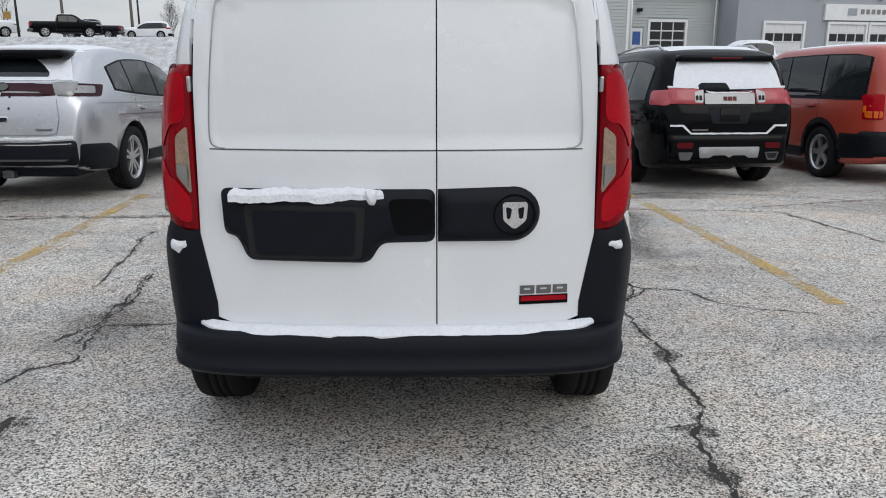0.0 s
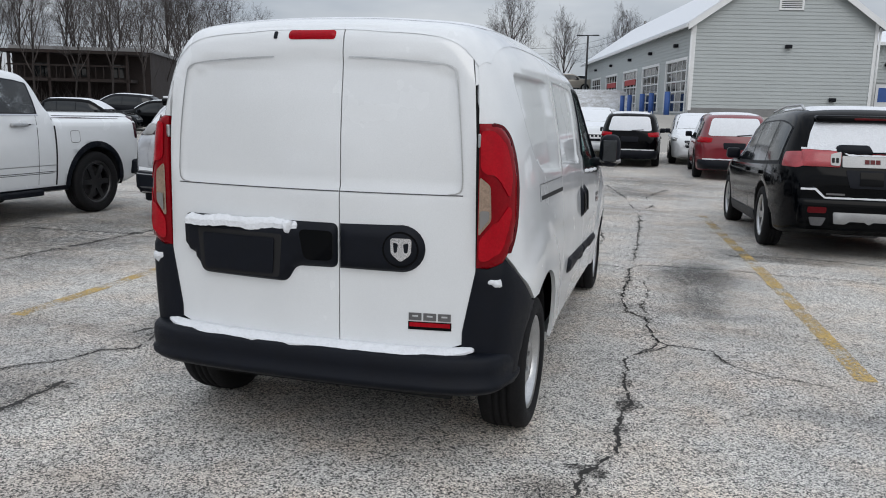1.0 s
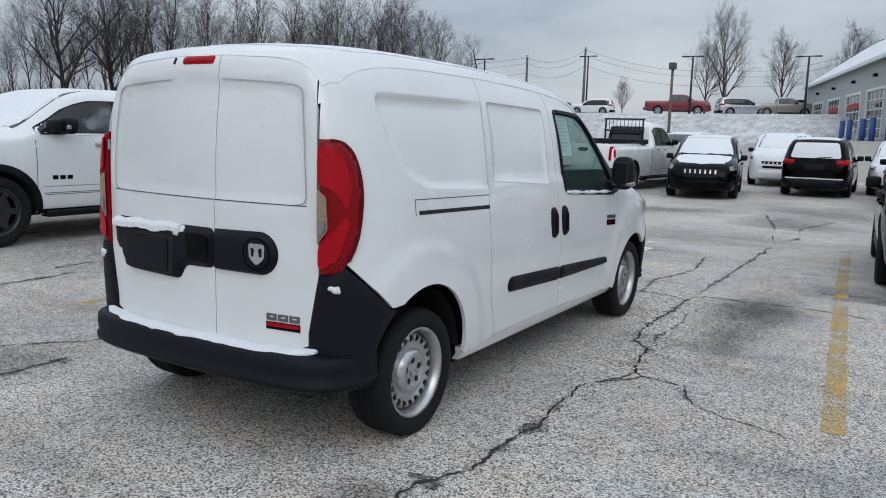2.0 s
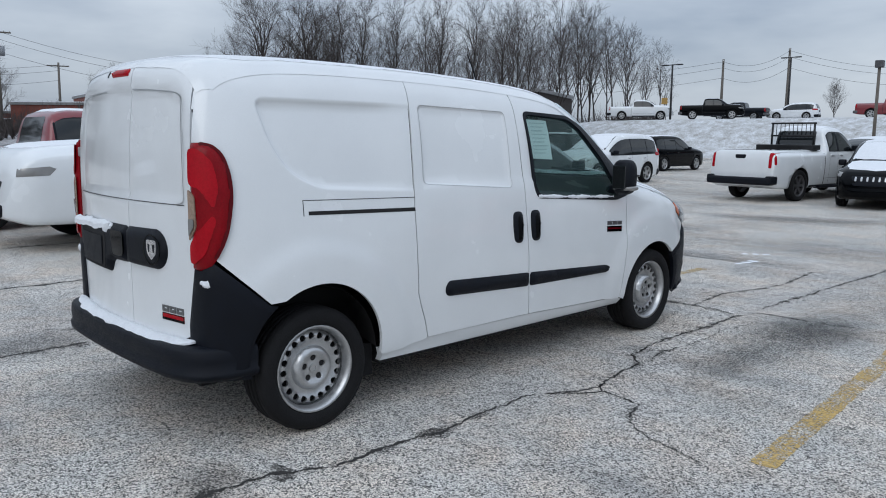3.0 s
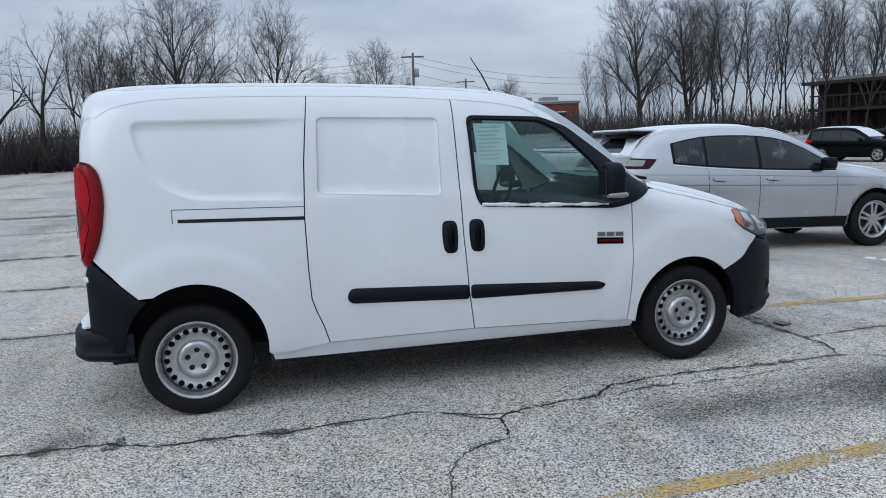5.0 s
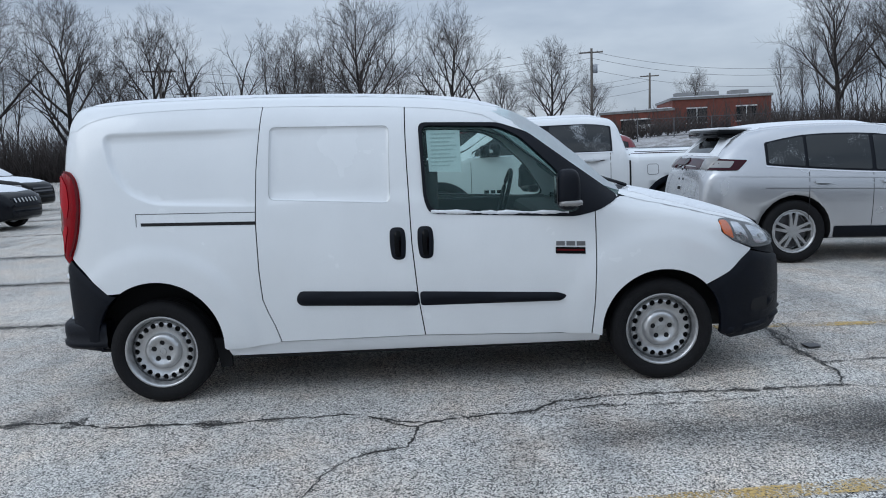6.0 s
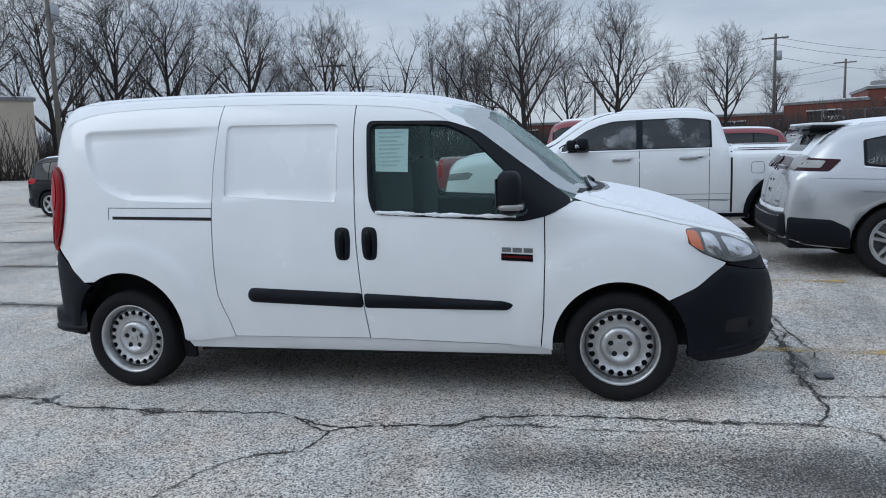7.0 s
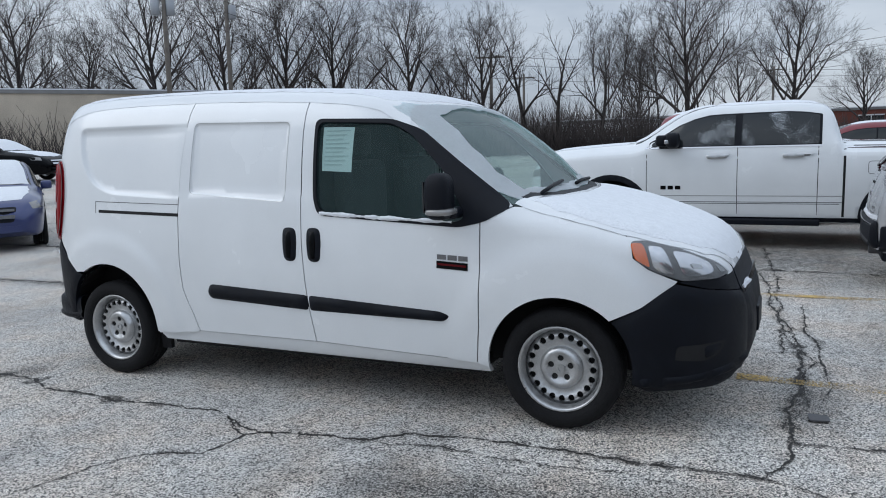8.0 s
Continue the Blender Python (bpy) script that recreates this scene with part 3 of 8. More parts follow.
def build_flank(s):
    lift, plain = v_flank(s), v_wrap(s)
    g = 0.0035
    top = lambda a, b, n=8: [(a + (b - a) * i / n, v_top(a + (b - a) * i / n)) for i in range(n + 1)]
    arch_r = arc(RA + 0.01, 0.372, 0.392, 122, -5, 26)
    quarter = WING + LAMP_FRONT[1:] + [(-0.647, 1.452), (-0.645, 1.60), (-0.64, 1.69), (-0.645, 1.735)] + top(-0.50, 0.69) + gap(SEAM_B, -g)[1:] + [(0.70, 0.345), (0.404, 0.325)] + arch_r[::-1]
    panel("rear_quarter", quarter, v_flank(s, True), WHITE, van, 0.034, 0, 0.02, creases=RINGS[:4])
    slider = gap(SEAM_B, g)[::-1] + top(0.69, 1.555)[1:-1] + gap(SEAM_C, -g) + [(0.75, 0.357)]
    panel("sliding_door", slider, lift, WHITE, van, 0.045, 0, 0.02, creases=RINGS[4:])
    door = gap(SEAM_C, g)[::-1] + top(1.60, 2.02, 4) + [(2.16, 1.655), (2.31, 1.57), (2.54, 1.395), (2.70, 1.258), (2.835, 1.155)] + gap(SEAM_D, -g)
    d = panel("front_door", door, lift, WHITE, van, 0.045, 0, 0.012, [[(2.07 + (p[0] - 2.07) * 1.03, 1.36 + (p[1] - 1.36) * 1.035) for p in WINDOW]])
    panel("window_frame", FRAME, plain, PLASTIC, d, 0.04, 0.004, 0.03, [WINDOW], "black window surround and windscreen pillar cover")
    pane = panel("window_pane", WINDOW, plain, CLEARGLASS, d, 0.06, -0.012, 0)
    pane.visible_shadow = False
    for line in (SEAM_B, SEAM_C, SEAM_D):
        panel("door_gap", gap(line, -0.012) + gap(line, 0.012)[::-1], plain, DARK, van, 0.05, -0.012, 0)
    arch_f = arc(FA, 0.325, 0.378, 46, 183, 26)
    fender = gap(SEAM_D, g)[::-1] + [(2.845, 1.150)] + [(y, v_roof(y) - 0.048) for y in (2.92, 3.0, 3.08, 3.16, 3.24, 3.32, 3.40)] + [(3.455, 0.985), (3.465, 0.905), (3.54, 0.85), (3.675, 0.79), (3.66, 0.775), (3.50, 0.665)] + arch_f
    panel("front_fender", fender, lift, WHITE, van, 0.045, 0, 0.02)
    sill = lambda y, z: (Vector((s * (0.874 - 0.9 * max(0.0, 0.305 - z)), y, z)), Vector((s, 0, 0)))
    panel("rocker", [(0.40, 0.350), (0.72, 0.352), (1.62, 0.351), (2.64, 0.320), (2.70, 0.300), (2.70, 0.262), (0.42, 0.272)], sill, WHITE, van, 0.05, 0.0, 0.04)
    for front_half in (False, True):
        if not front_half:
            st = [(0.852, 0.632), (0.875, 0.668), (1.59, 0.634), (1.592, 0.545), (0.875, 0.577), (0.852, 0.60)]
        else:
            st = [(1.600, 0.634), (2.44, 0.590), (2.50, 0.568), (2.46, 0.535), (1.602, 0.545)]
        panel("side_moulding", rounded(st, 0.02, 2), plain, PLASTIC, van, 0.03, 0.002, 0.012, (), "", 0.018, 0.02)
    for y0 in (1.436, 1.604):
        h = panel("door_handle", rounded([(y0, 1.03), (y0 + 0.088, 1.028), (y0 + 0.096, 0.95), (y0 + 0.088, 0.832), (y0 + 0.008, 0.834), (y0 - 0.004, 0.93)], 0.035), plain, PLASTIC, van, 0.02, 0.001, 0.01, (), "", 0.016, 0.03)
        panel("grip", rounded([(y0 + 0.028, 1.01), (y0 + 0.066, 1.008), (y0 + 0.070, 0.94), (y0 + 0.064, 0.85), (y0 + 0.028, 0.852), (y0 + 0.024, 0.93)], 0.016), plain, BLACK, h, 0.02, 0.015, 0.006, (), "", 0.014, 0.016)
    # Grey outline laid on the stamp's edge, standing for its shade.
    stamp_edge = [(p[0], p[1]) for p in STAMP]
    panel("pressed_edge_shade", stamp_edge, lift, STEEL, van, 0.03, 0.0012, 0, [[(1.09 + (p[0] - 1.09) * 0.992, 1.43 + (p[1] - 1.43) * 0.986) for p in STAMP]])
    panel("slider_rail", [(-0.055, 1.122), (0.634, 1.103), (0.634, 1.083), (-0.055, 1.103)], plain, DARK, van, 0.04, 0.0015, 0.002)
    rim = [(-0.085, 1.178), (0.634, 1.160), (0.634, 1.156), (-0.081, 1.174), (-0.081, 1.100), (-0.085, 1.100)]
    panel("rail_cover_joint", rim, plain, DARKSTEEL, van, 0.05, 0.0012, 0.002)
    # badge
    if s > 0:
        for i in range(3):
            y_ = 2.436 + i * 0.062
            panel("badge", [(y_, 0.902 - i * 0.003), (y_ + 0.052, 0.900 - i * 0.003), (y_ + 0.052, 0.874 - i * 0.003), (y_, 0.876 - i * 0.003)], plain, BADGEGREY, van, 0.05, 0.004, 0.006, (), "grey metal badge block")
        panel("badge_plate", [(2.432, 0.868), (2.612, 0.858), (2.612, 0.818), (2.432, 0.828)], plain, BLACK, van, 0.05, 0.003, 0.005, (), "red and black badge strip under the lettering")
        panel("badge_stripe", [(2.440, 0.856), (2.604, 0.847), (2.604, 0.836), (2.440, 0.845)], plain, LAMPDEEP, van, 0.05, 0.0055, 0.003)
    # tail lamp
    lamp = [(-0.645, 0.872), (-0.60, 0.872), (-0.545, 0.895)] + LAMP_FRONT[1:] + [(-0.645, 1.45)]
    tl = panel("tail_lamp", lamp, plain, LAMPMID, van, 0.025, 0.004, 0.03, (), "red wraparound tail lamp with a clear lower lens", 0.022, 0.05)
    rl = panel("reverse_lens", rounded([(-0.640, 1.245), (-0.598, 1.21), (-0.592, 1.07), (-0.640, 1.005)], 0.015), plain, LENSTAN, tl, 0.02, 0.031, 0.006, (), "beige and clear reversing lens")
    panel("lens_cell", rounded([(-0.634, 1.11), (-0.600, 1.11), (-0.600, 1.075), (-0.634, 1.03)], 0.008), plain, LAMPCLEAR, rl, 0.02, 0.038, 0.003)
    panel("inner_lens", rounded([(-0.637, 1.425), (-0.595, 1.42), (-0.535, 1.36), (-0.512, 1.24), (-0.530, 1.15), (-0.585, 1.245), (-0.637, 1.265)], 0.03), plain, LAMPRED, tl, 0.02, 0.030, 0.002)
    panel("inner_lens", rounded([(-0.637, 0.99), (-0.590, 1.05), (-0.535, 1.13), (-0.520, 1.10), (-0.560, 0.955), (-0.60, 0.905), (-0.637, 0.905)], 0.02), plain, LAMPRED, tl, 0.02, 0.030, 0.002)
    rim_o = LAMP_FRONT[1:] + [(-0.60, 1.448), (-0.595, 1.432), (-0.545, 1.418)] + [(q[0] - 0.018, q[1]) for q in LAMP_FRONT[-6:0:-1]]
    panel("lamp_edge", rim_o, plain, LAMPDEEP, tl, 0.02, 0.0185, 0.004, (), "darker red lamp edge")
    # rear bumper wing and wheel arch edges
    wing = [(-0.645, 0.872), (-0.60, 0.868), (-0.533, 0.905)] + [(-0.283, 0.690)] + arc(RA + 0.01, 0.372, 0.392, 128, 176, 10) + [(-0.375, 0.34), (-0.55, 0.345), (-0.66, 0.40), (-0.70, 0.53), (-0.70, 0.60)]
    panel("bumper_wing", wing, plain, PLASTIC, van, 0.03, 0.004, 0.03, (), "", 0.012, 0.05)
    # headlamp
    hl = rounded([(3.45, 0.985), (3.55, 0.985), (3.72, 0.945), (3.90, 0.865), (3.97, 0.805), (3.87, 0.795), (3.70, 0.79), (3.56, 0.842), (3.475, 0.895)], 0.03)
    h = panel("headlamp", hl, plain, DARKSTEEL, van, 0.03, 0.002, 0.03, (), "clear headlamp with an amber corner lens")
    panel("amber_lens", rounded([(3.452, 0.975), (3.520, 0.972), (3.552, 0.858), (3.475, 0.90)], 0.02), plain, AMBER, h, 0.03, 0.006, 0.004)
    panel("reflector", rounded([(3.545, 0.962), (3.625, 0.950), (3.665, 0.822), (3.60, 0.838), (3.565, 0.862)], 0.02), plain, CHROME, h, 0.03, 0.006, 0.004, (), "", 0.008, 0.02)
    bowl = rounded([(3.665, 0.935), (3.76, 0.915), (3.845, 0.868), (3.85, 0.825), (3.76, 0.812), (3.70, 0.818)], 0.03)
    panel("reflector", bowl, plain, CHROME, h, 0.025, 0.006, 0.004)
    panel("bulb_shield", rounded([(3.735, 0.872), (3.785, 0.862), (3.79, 0.845), (3.742, 0.852)], 0.01), plain, STEEL, h, 0.03, 0.012, 0.006)
    panel("reflector", rounded([(3.875, 0.858), (3.92, 0.835), (3.935, 0.815), (3.885, 0.818)], 0.015), plain, SATIN, h, 0.03, 0.006, 0.004)
    lens = panel("lens", inset(hl, 0.004), plain, HEADLENS, h, 0.03, 0.012, 0.008, (), "clear plastic lamp cover", 0.012, 0.03)
    lens.visible_shadow = False
    nose = [(3.43, 1.03), (3.55, 1.012), (3.70, 0.972), (3.84, 0.925), (3.95, 0.890), (4.06, 0.87), (4.06, 0.785), (3.97, 0.79), (3.89, 0.84), (3.72, 0.92), (3.55, 0.95), (3.45, 0.95)]
    panel("nose_panel", nose, plain, WHITE, van, 0.03, -0.001, 0.01)
    # front bumper corner
    fb = arc(FA, 0.325, 0.378, -8, 44, 10) + [(3.50, 0.663), (3.665, 0.778), (3.80, 0.745), (4.06, 0.70), (4.06, 0.31), (3.88, 0.255), (3.55, 0.235)]
    panel("bumper_corner", fb, plain, PLASTIC, van, 0.035, 0.004, 0.03, (), "", 0.012, 0.05)
    panel("fog_recess", rounded([(3.67, 0.475), (3.80, 0.482), (3.885, 0.492), (3.855, 0.425), (3.79, 0.395), (3.66, 0.405)], 0.02), plain, DARK, van, 0.03, 0.0172, 0.002)
    panel("fog_cover", rounded([(3.785, 0.470), (3.87, 0.482), (3.845, 0.428), (3.79, 0.405)], 0.02), plain, PLASTIC, van, 0.025, 0.018, 0.004, (), "", 0.010, 0.02)
    panel("bumper_ridge", rounded([(3.60, 0.478), (3.78, 0.492), (3.90, 0.508), (3.90, 0.490), (3.78, 0.474), (3.60, 0.462)], 0.008, 2), plain, PLASTIC, van, 0.03, 0.012, 0.008, (), "", 0.016, 0.010)
    panel("bumper_lip", rounded([(3.50, 0.31), (3.72, 0.325), (3.90, 0.362), (4.05, 0.395), (4.05, 0.36), (3.90, 0.315), (3.72, 0.280), (3.50, 0.262)], 0.012, 2), plain, PLASTIC, van, 0.03, 0.014, 0.01, (), "", 0.018, 0.014)
    panel("grille_corner", [(3.68, 0.786), (3.90, 0.796), (4.06, 0.80), (4.06, 0.705), (3.80, 0.75)], plain, PLASTIC, van, 0.03, 0.002, 0.02)
    # wheels
    wheel(van, s * 0.775, RA, 0.318, 0.215, s, "steel", 0.214)
    wheel(van, s * 0.775, FA, 0.318, 0.215, s, "steel", 0.214)
    panel("mud_flap", [(0.30, 0.38), (0.40, 0.36), (0.40, 0.19), (0.33, 0.19)], lambda y, z: (Vector((s * 0.80, y, z)), Vector((s, 0, 0))), RUBBER, van, 0.05, 0, 0.03)
    # mirror
    mb = bmesh.new()
    lump(mb, (s * 0.995, 2.50, 1.215), (0.078, 0.070, 0.122), 0.62)
    lump(mb, (s * 0.91, 2.535, 1.125), (0.075, 0.045, 0.032), 0.6)
    mr = part("mirror", mb, PLASTIC, van, "black door mirror with a pale lower strip", True)
    box_part("mirror_glass", min(s * 0.945, s * 1.048), max(s * 0.945, s * 1.048), 2.426, 2.436, 1.135, 1.295, MIRROR, mr, 0.004)
    ib = bmesh.new()
    lump(ib, (s * 0.998, 2.510, 1.138), (0.080, 0.072, 0.020), 0.5)
    part("indicator", ib, LAMPCLEAR, mr, "pale lower strip", True)


for s in (1, -1):
    build_flank(s)


def v_rear(x, z):
    c, n = VS.rear()(x, z)
    poly, p, d = REAR_STAMP, np.array([[x, z]]), 0.0
    if inside(poly, p)[0]:
        k = min(1.0, edge_gap(poly, p)[0] / 0.016)
        d -= 0.013 * k * k * (3 - 2 * k)
    return c + n * d, n


REAR_STAMP = rounded([(-0.665, 1.165), (0.665, 1.165), (0.645, 1.45), (0.62, 1.66), (0.45, 1.70), (0, 1.715), (-0.45, 1.70), (-0.62, 1.66), (-0.645, 1.45)], 0.045)
DOOR_EDGE = [(0.60, 0.522), (0.665, 0.545), (0.695, 0.62), (0.715, 0.86), (0.704, 1.39), (0.69, 1.60), (0.672, 1.70), (0.683, 1.77), (0.645, 1.806)]
for name, x_seam, s in (("left", 0.1385, -1), ("right", 0.1435, 1)):
    rim = [(s * (x - (0.0035 if z > 0.6 else 0.0)), z) for x, z in DOOR_EDGE]
    topline = [(0.5 * s, 1.822), (0.3 * s, 1.832), (x_seam, 1.838)] if s > 0 else [(-0.5, 1.822), (-0.3, 1.832), (0.0, 1.838), (x_seam, 1.838)]
    rd = panel("rear_door", [(x_seam, 0.512)] + rim + topline, v_rear, WHITE, van, 0.028, 0, 0.02)
    if s > 0:
        panel("door_gap", [(0.125, 0.512), (0.157, 0.512), (0.157, 1.83), (0.125, 1.83)], v_rear, DARK, van, 0.03, -0.016, 0)
    side_gap = [(s * (x - 0.012), z) for x, z in DOOR_EDGE] + [(s * (x + 0.022), z) for x, z in DOOR_EDGE[::-1]]
    panel("door_gap", side_gap, VS.rear(), DARK, van, 0.05, -0.016, 0)
    # Crease shade of the pressed panel, laid on as thin grey strips.
    panel("stamp_shade_line", [(x_seam, 1.166), (s * 0.655, 1.166), (s * 0.655, 1.1615), (x_seam, 1.1615)], VS.rear(), DARKSTEEL, rd, 0.05, 0.0012, 0)
    line = [(s * x, z) for x, z in smooth_poly([(0.60, 1.166), (0.638, 1.172), (0.654, 1.20), (0.650, 1.30), (0.638, 1.45), (0.617, 1.63), (0.60, 1.668), (0.55, 1.684), (0.45, 1.693), (0.30, 1.703), (0.17, 1.708)], 3)]
    panel("pressed_edge_shade", line + [(x - s * 0.005, z - (0.005 if z > 1.5 else -0.003)) for x, z in line[::-1]], VS.rear(), STEEL, rd, 0.04, 0.0012, 0)
    for z in (1.385, 0.775):
        box_part("hinge", s * 0.722 - 0.015, s * 0.722 + 0.015, -0.568, -0.53, z - 0.028, z + 0.028, STEEL, rd, 0.006, "bare steel door hinge")

HANDLE_L = rounded([(-0.625, 1.028), (0.135, 1.030), (0.135, 0.842), (-0.055, 0.838), (-0.098, 0.765), (-0.535, 0.768), (-0.572, 0.855), (-0.618, 0.862)], 0.03)
HANDLE_R = [(0.145, 1.030), (0.40, 1.035)] + arc(0.41, 0.938, 0.098, 88, -88, 14) + [(0.145, 0.842)]
hp = panel("plate_holder", HANDLE_L, VS.rear(), PLASTIC, van, 0.03, 0.002, 0.02, (), "black handle and plate recess", 0.03, 0.025)
panel("plate_recess", rounded([(-0.533, 0.975), (-0.105, 0.972), (-0.122, 0.785), (-0.515, 0.785)], 0.02), VS.rear(), DARK, hp, 0.05, 0.0335, 0.004)
panel("plate", rounded([(-0.50, 0.955), (-0.14, 0.955), (-0.15, 0.80), (-0.49, 0.80)], 0.012), VS.rear(), PLASTIC, hp, 0.05, 0.040, 0.004)
panel("door_pull", rounded([(-0.03, 1.0), (0.125, 1.0), (0.125, 0.875), (-0.005, 0.872)], 0.03), VS.rear(), BLACK, hp, 0.03, 0.034, 0.004)
he = panel("handle_cover", HANDLE_R, VS.rear(), PLASTIC, van, 0.03, 0.002, 0.02, (), "", 0.028, 0.025)
panel("emblem_ring", arc(0.41, 0.938, 0.075, 0, 352, 32), VS.rear(), BLACK, he, 0.03, 0.031, 0.003, [arc(0.41, 0.938, 0.068, 0, 352, 32)])
panel("emblem", rounded([(0.368, 0.985), (0.456, 0.985), (0.453, 0.92), (0.412, 0.886), (0.371, 0.92)], 0.014), VS.rear(), CHROME, he, 0.02, 0.031, 0.006, [rounded([(0.380, 0.968), (0.402, 0.962), (0.396, 0.925), (0.384, 0.925)], 0.008), rounded([(0.422, 0.962), (0.444, 0.968), (0.440, 0.925), (0.428, 0.925)], 0.008)])
for i in range(3):
    x_ = 0.443 + i * 0.061
    panel("badge", [(x_, 0.671), (x_ + 0.053, 0.671), (x_ + 0.053, 0.640), (x_, 0.640)], VS.rear(), BADGEGREY, van, 0.05, 0.004, 0.006, [[(x_ + 0.014, 0.662), (x_ + 0.039, 0.662), (x_ + 0.039, 0.654), (x_ + 0.014, 0.654)]], "grey metal badge block")
rp = panel("badge_plate", [(0.441, 0.634), (0.621, 0.634), (0.621, 0.600), (0.441, 0.600)], VS.rear(), LAMPRED, van, 0.05, 0.003, 0.006, (), "red and black badge strip under the lettering")
panel("badge_edge", [(0.441, 0.634), (0.621, 0.634), (0.621, 0.600), (0.441, 0.600)], VS.rear(), BLACK, rp, 0.05, 0.0035, 0.003, [[(0.446, 0.630), (0.616, 0.630), (0.616, 0.612), (0.446, 0.612)]])
panel("brake_lamp", rounded([(-0.105, 1.812), (0.105, 1.812), (0.105, 1.775), (-0.105, 1.775)], 0.015), VS.rear(), LAMPRED, van, 0.03, 0.002, 0.01, (), "red high brake lamp", 0.012, 0.012)
panel("washer_nozzle", rounded([(-0.175, 1.808), (-0.158, 1.808), (-0.158, 1.778), (-0.175, 1.778)], 0.006), VS.rear(), PLASTIC, van, 0.02, 0.002, 0.012, (), "", 0.01, 0.006)

# rear bumper: a section swept round the tail
BPATH = smooth_poly([(-0.872, -0.335), (-0.872, -0.42), (-0.85, -0.53), (-0.80, -0.62), (-0.68, -0.678), (-0.45, -0.708), (0, -0.72), (0.45, -0.708), (0.68, -0.678), (0.80, -0.62), (0.85, -0.53), (0.872, -0.42), (0.872, -0.335)], 4)
BSECT = [(0.10, 0.345), (0.025, 0.352), (0.002, 0.372), (0.0, 0.395), (0.012, 0.402), (0.006, 0.45), (0.010, 0.495), (0.022, 0.510), (0.05, 0.516), (0.14, 0.520), (0.17, 0.42)]
bv, bf = [], []
for i, p in enumerate(BPATH):
    d = BPATH[min(i + 1, len(BPATH) - 1)] - BPATH[max(i - 1, 0)]
    nrm = Vector((-d[1], d[0])).normalized()
    for o, z in BSECT:
        bv.append((p[0] + nrm.x * o, p[1] + nrm.y * o, z))
k = len(BSECT)
for i in range(len(BPATH) - 1):
    for j in range(k):
        bf.append((i * k + j, i * k + (j + 1) % k, (i + 1) * k + (j + 1) % k, (i + 1) * k + j))
bf += [tuple(range(k)), tuple(range((len(BPATH) - 1) * k + k - 1, (len(BPATH) - 1) * k - 1, -1))]
mesh_ob("rear_bumper", bv, bf, PLASTIC, van)

# roof, bonnet, windscreen, nose
RY = [(-0.53, 0.58), (-0.515, 0.69), (-0.45, 0.725), (-0.25, 0.728), (0.2, 0.722), (1.2, 0.722), (1.8, 0.728), (2.03, 0.735)]
roof_line = [(0, -0.568), (0.3, -0.556)] + [(w, y) for y, w in RY] + [(0.755, 2.12), (0.765, 2.24), (0.70, 2.20), (0.55, 2.205), (0.25, 2.24), (0, 2.25)]
panel("roof", roof_line + mirror(roof_line)[1:-1], VS.top(), WHITE, van, 0.03, 0.0015, 0)
for s in (1, -1):
    panel("roof_corner", [(-0.66, 1.60), (-0.30, 1.70), (-0.30, v_top(-0.30) + 0.05), (-0.45, 1.82), (-0.56, 1.80), (-0.66, 1.765)], v_wrap(s), WHITE, van, 0.025, -0.0025, 0.01)
scr = [(0.72, 2.10), (0.76, 2.28), (0.80, 2.50), (0.83, 2.70), (0.80, 2.86), (0.4, 2.97), (0, 3.0)]
screen_out = [(0, 2.255), (0.25, 2.245), (0.55, 2.205)] + scr
wsn = panel("windscreen", screen_out + mirror(scr)[1:] + [(-0.55, 2.205), (-0.25, 2.245)], VS.top(), FROSTSKYGLASS, van, 0.05, -0.004, 0)
wsn.visible_shadow = False
hood = [(0.80, 2.84), (0.828, 3.0), (0.83, 3.2), (0.815, 3.40), (0.76, 3.60), (0.65, 3.77), (0.42, 3.885), (0, 3.93)]
hood_all = [(0, 3.005), (0.4, 2.975)] + hood + mirror(hood)[1:] + [(-0.4, 2.975)]
panel("bonnet", hood_all, VS.top(), WHITE, van, 0.03, 0.0015, 0)
panel("cowl", [(0.74, 2.80), (0.72, 2.88), (0.4, 2.985), (0, 3.01), (-0.4, 2.985), (-0.72, 2.88), (-0.74, 2.80), (-0.4, 2.93), (0, 2.96), (0.4, 2.93)], VS.top(), PLASTIC, van, 0.04, 0.002, 0.006)
for x0, x1 in ((0.62, 0.05), (-0.08, -0.6)):
    wa = [VS.top()(x0, 2.93)[0] + Vector((0, 0, 0.02)), VS.top()((x0 + x1) / 2, 2.90)[0] + Vector((0, 0, 0.022)), VS.top()(x1, 2.88)[0] + Vector((0, 0, 0.022))]
    tube("wiper", wa, 0.011, PLASTIC, van, 6)
nose_hi = panel("grille", rounded([(-0.46, 0.805), (0.46, 0.805), (0.46, 0.70), (-0.46, 0.70)], 0.03), VS.front(), PLASTIC, van, 0.05, 0.006, 0.02)
panel("grille_bar", rounded([(-0.46, 0.715), (0.46, 0.715), (0.46, 0.685), (-0.46, 0.685)], 0.01), VS.front(), CHROME, nose_hi, 0.05, 0.02, 0.01, (), "chrome bar")
panel("front_bumper", rounded([(-0.47, 0.70), (0.47, 0.70), (0.47, 0.24), (-0.47, 0.24)], 0.02), VS.front(), PLASTIC, van, 0.05, 0.006, 0.03, (), "", 0.012, 0.04)
box_part("licence_bracket", -0.16, 0.16, 3.945, 4.0, 0.42, 0.56, PLASTIC, van, 0.01)

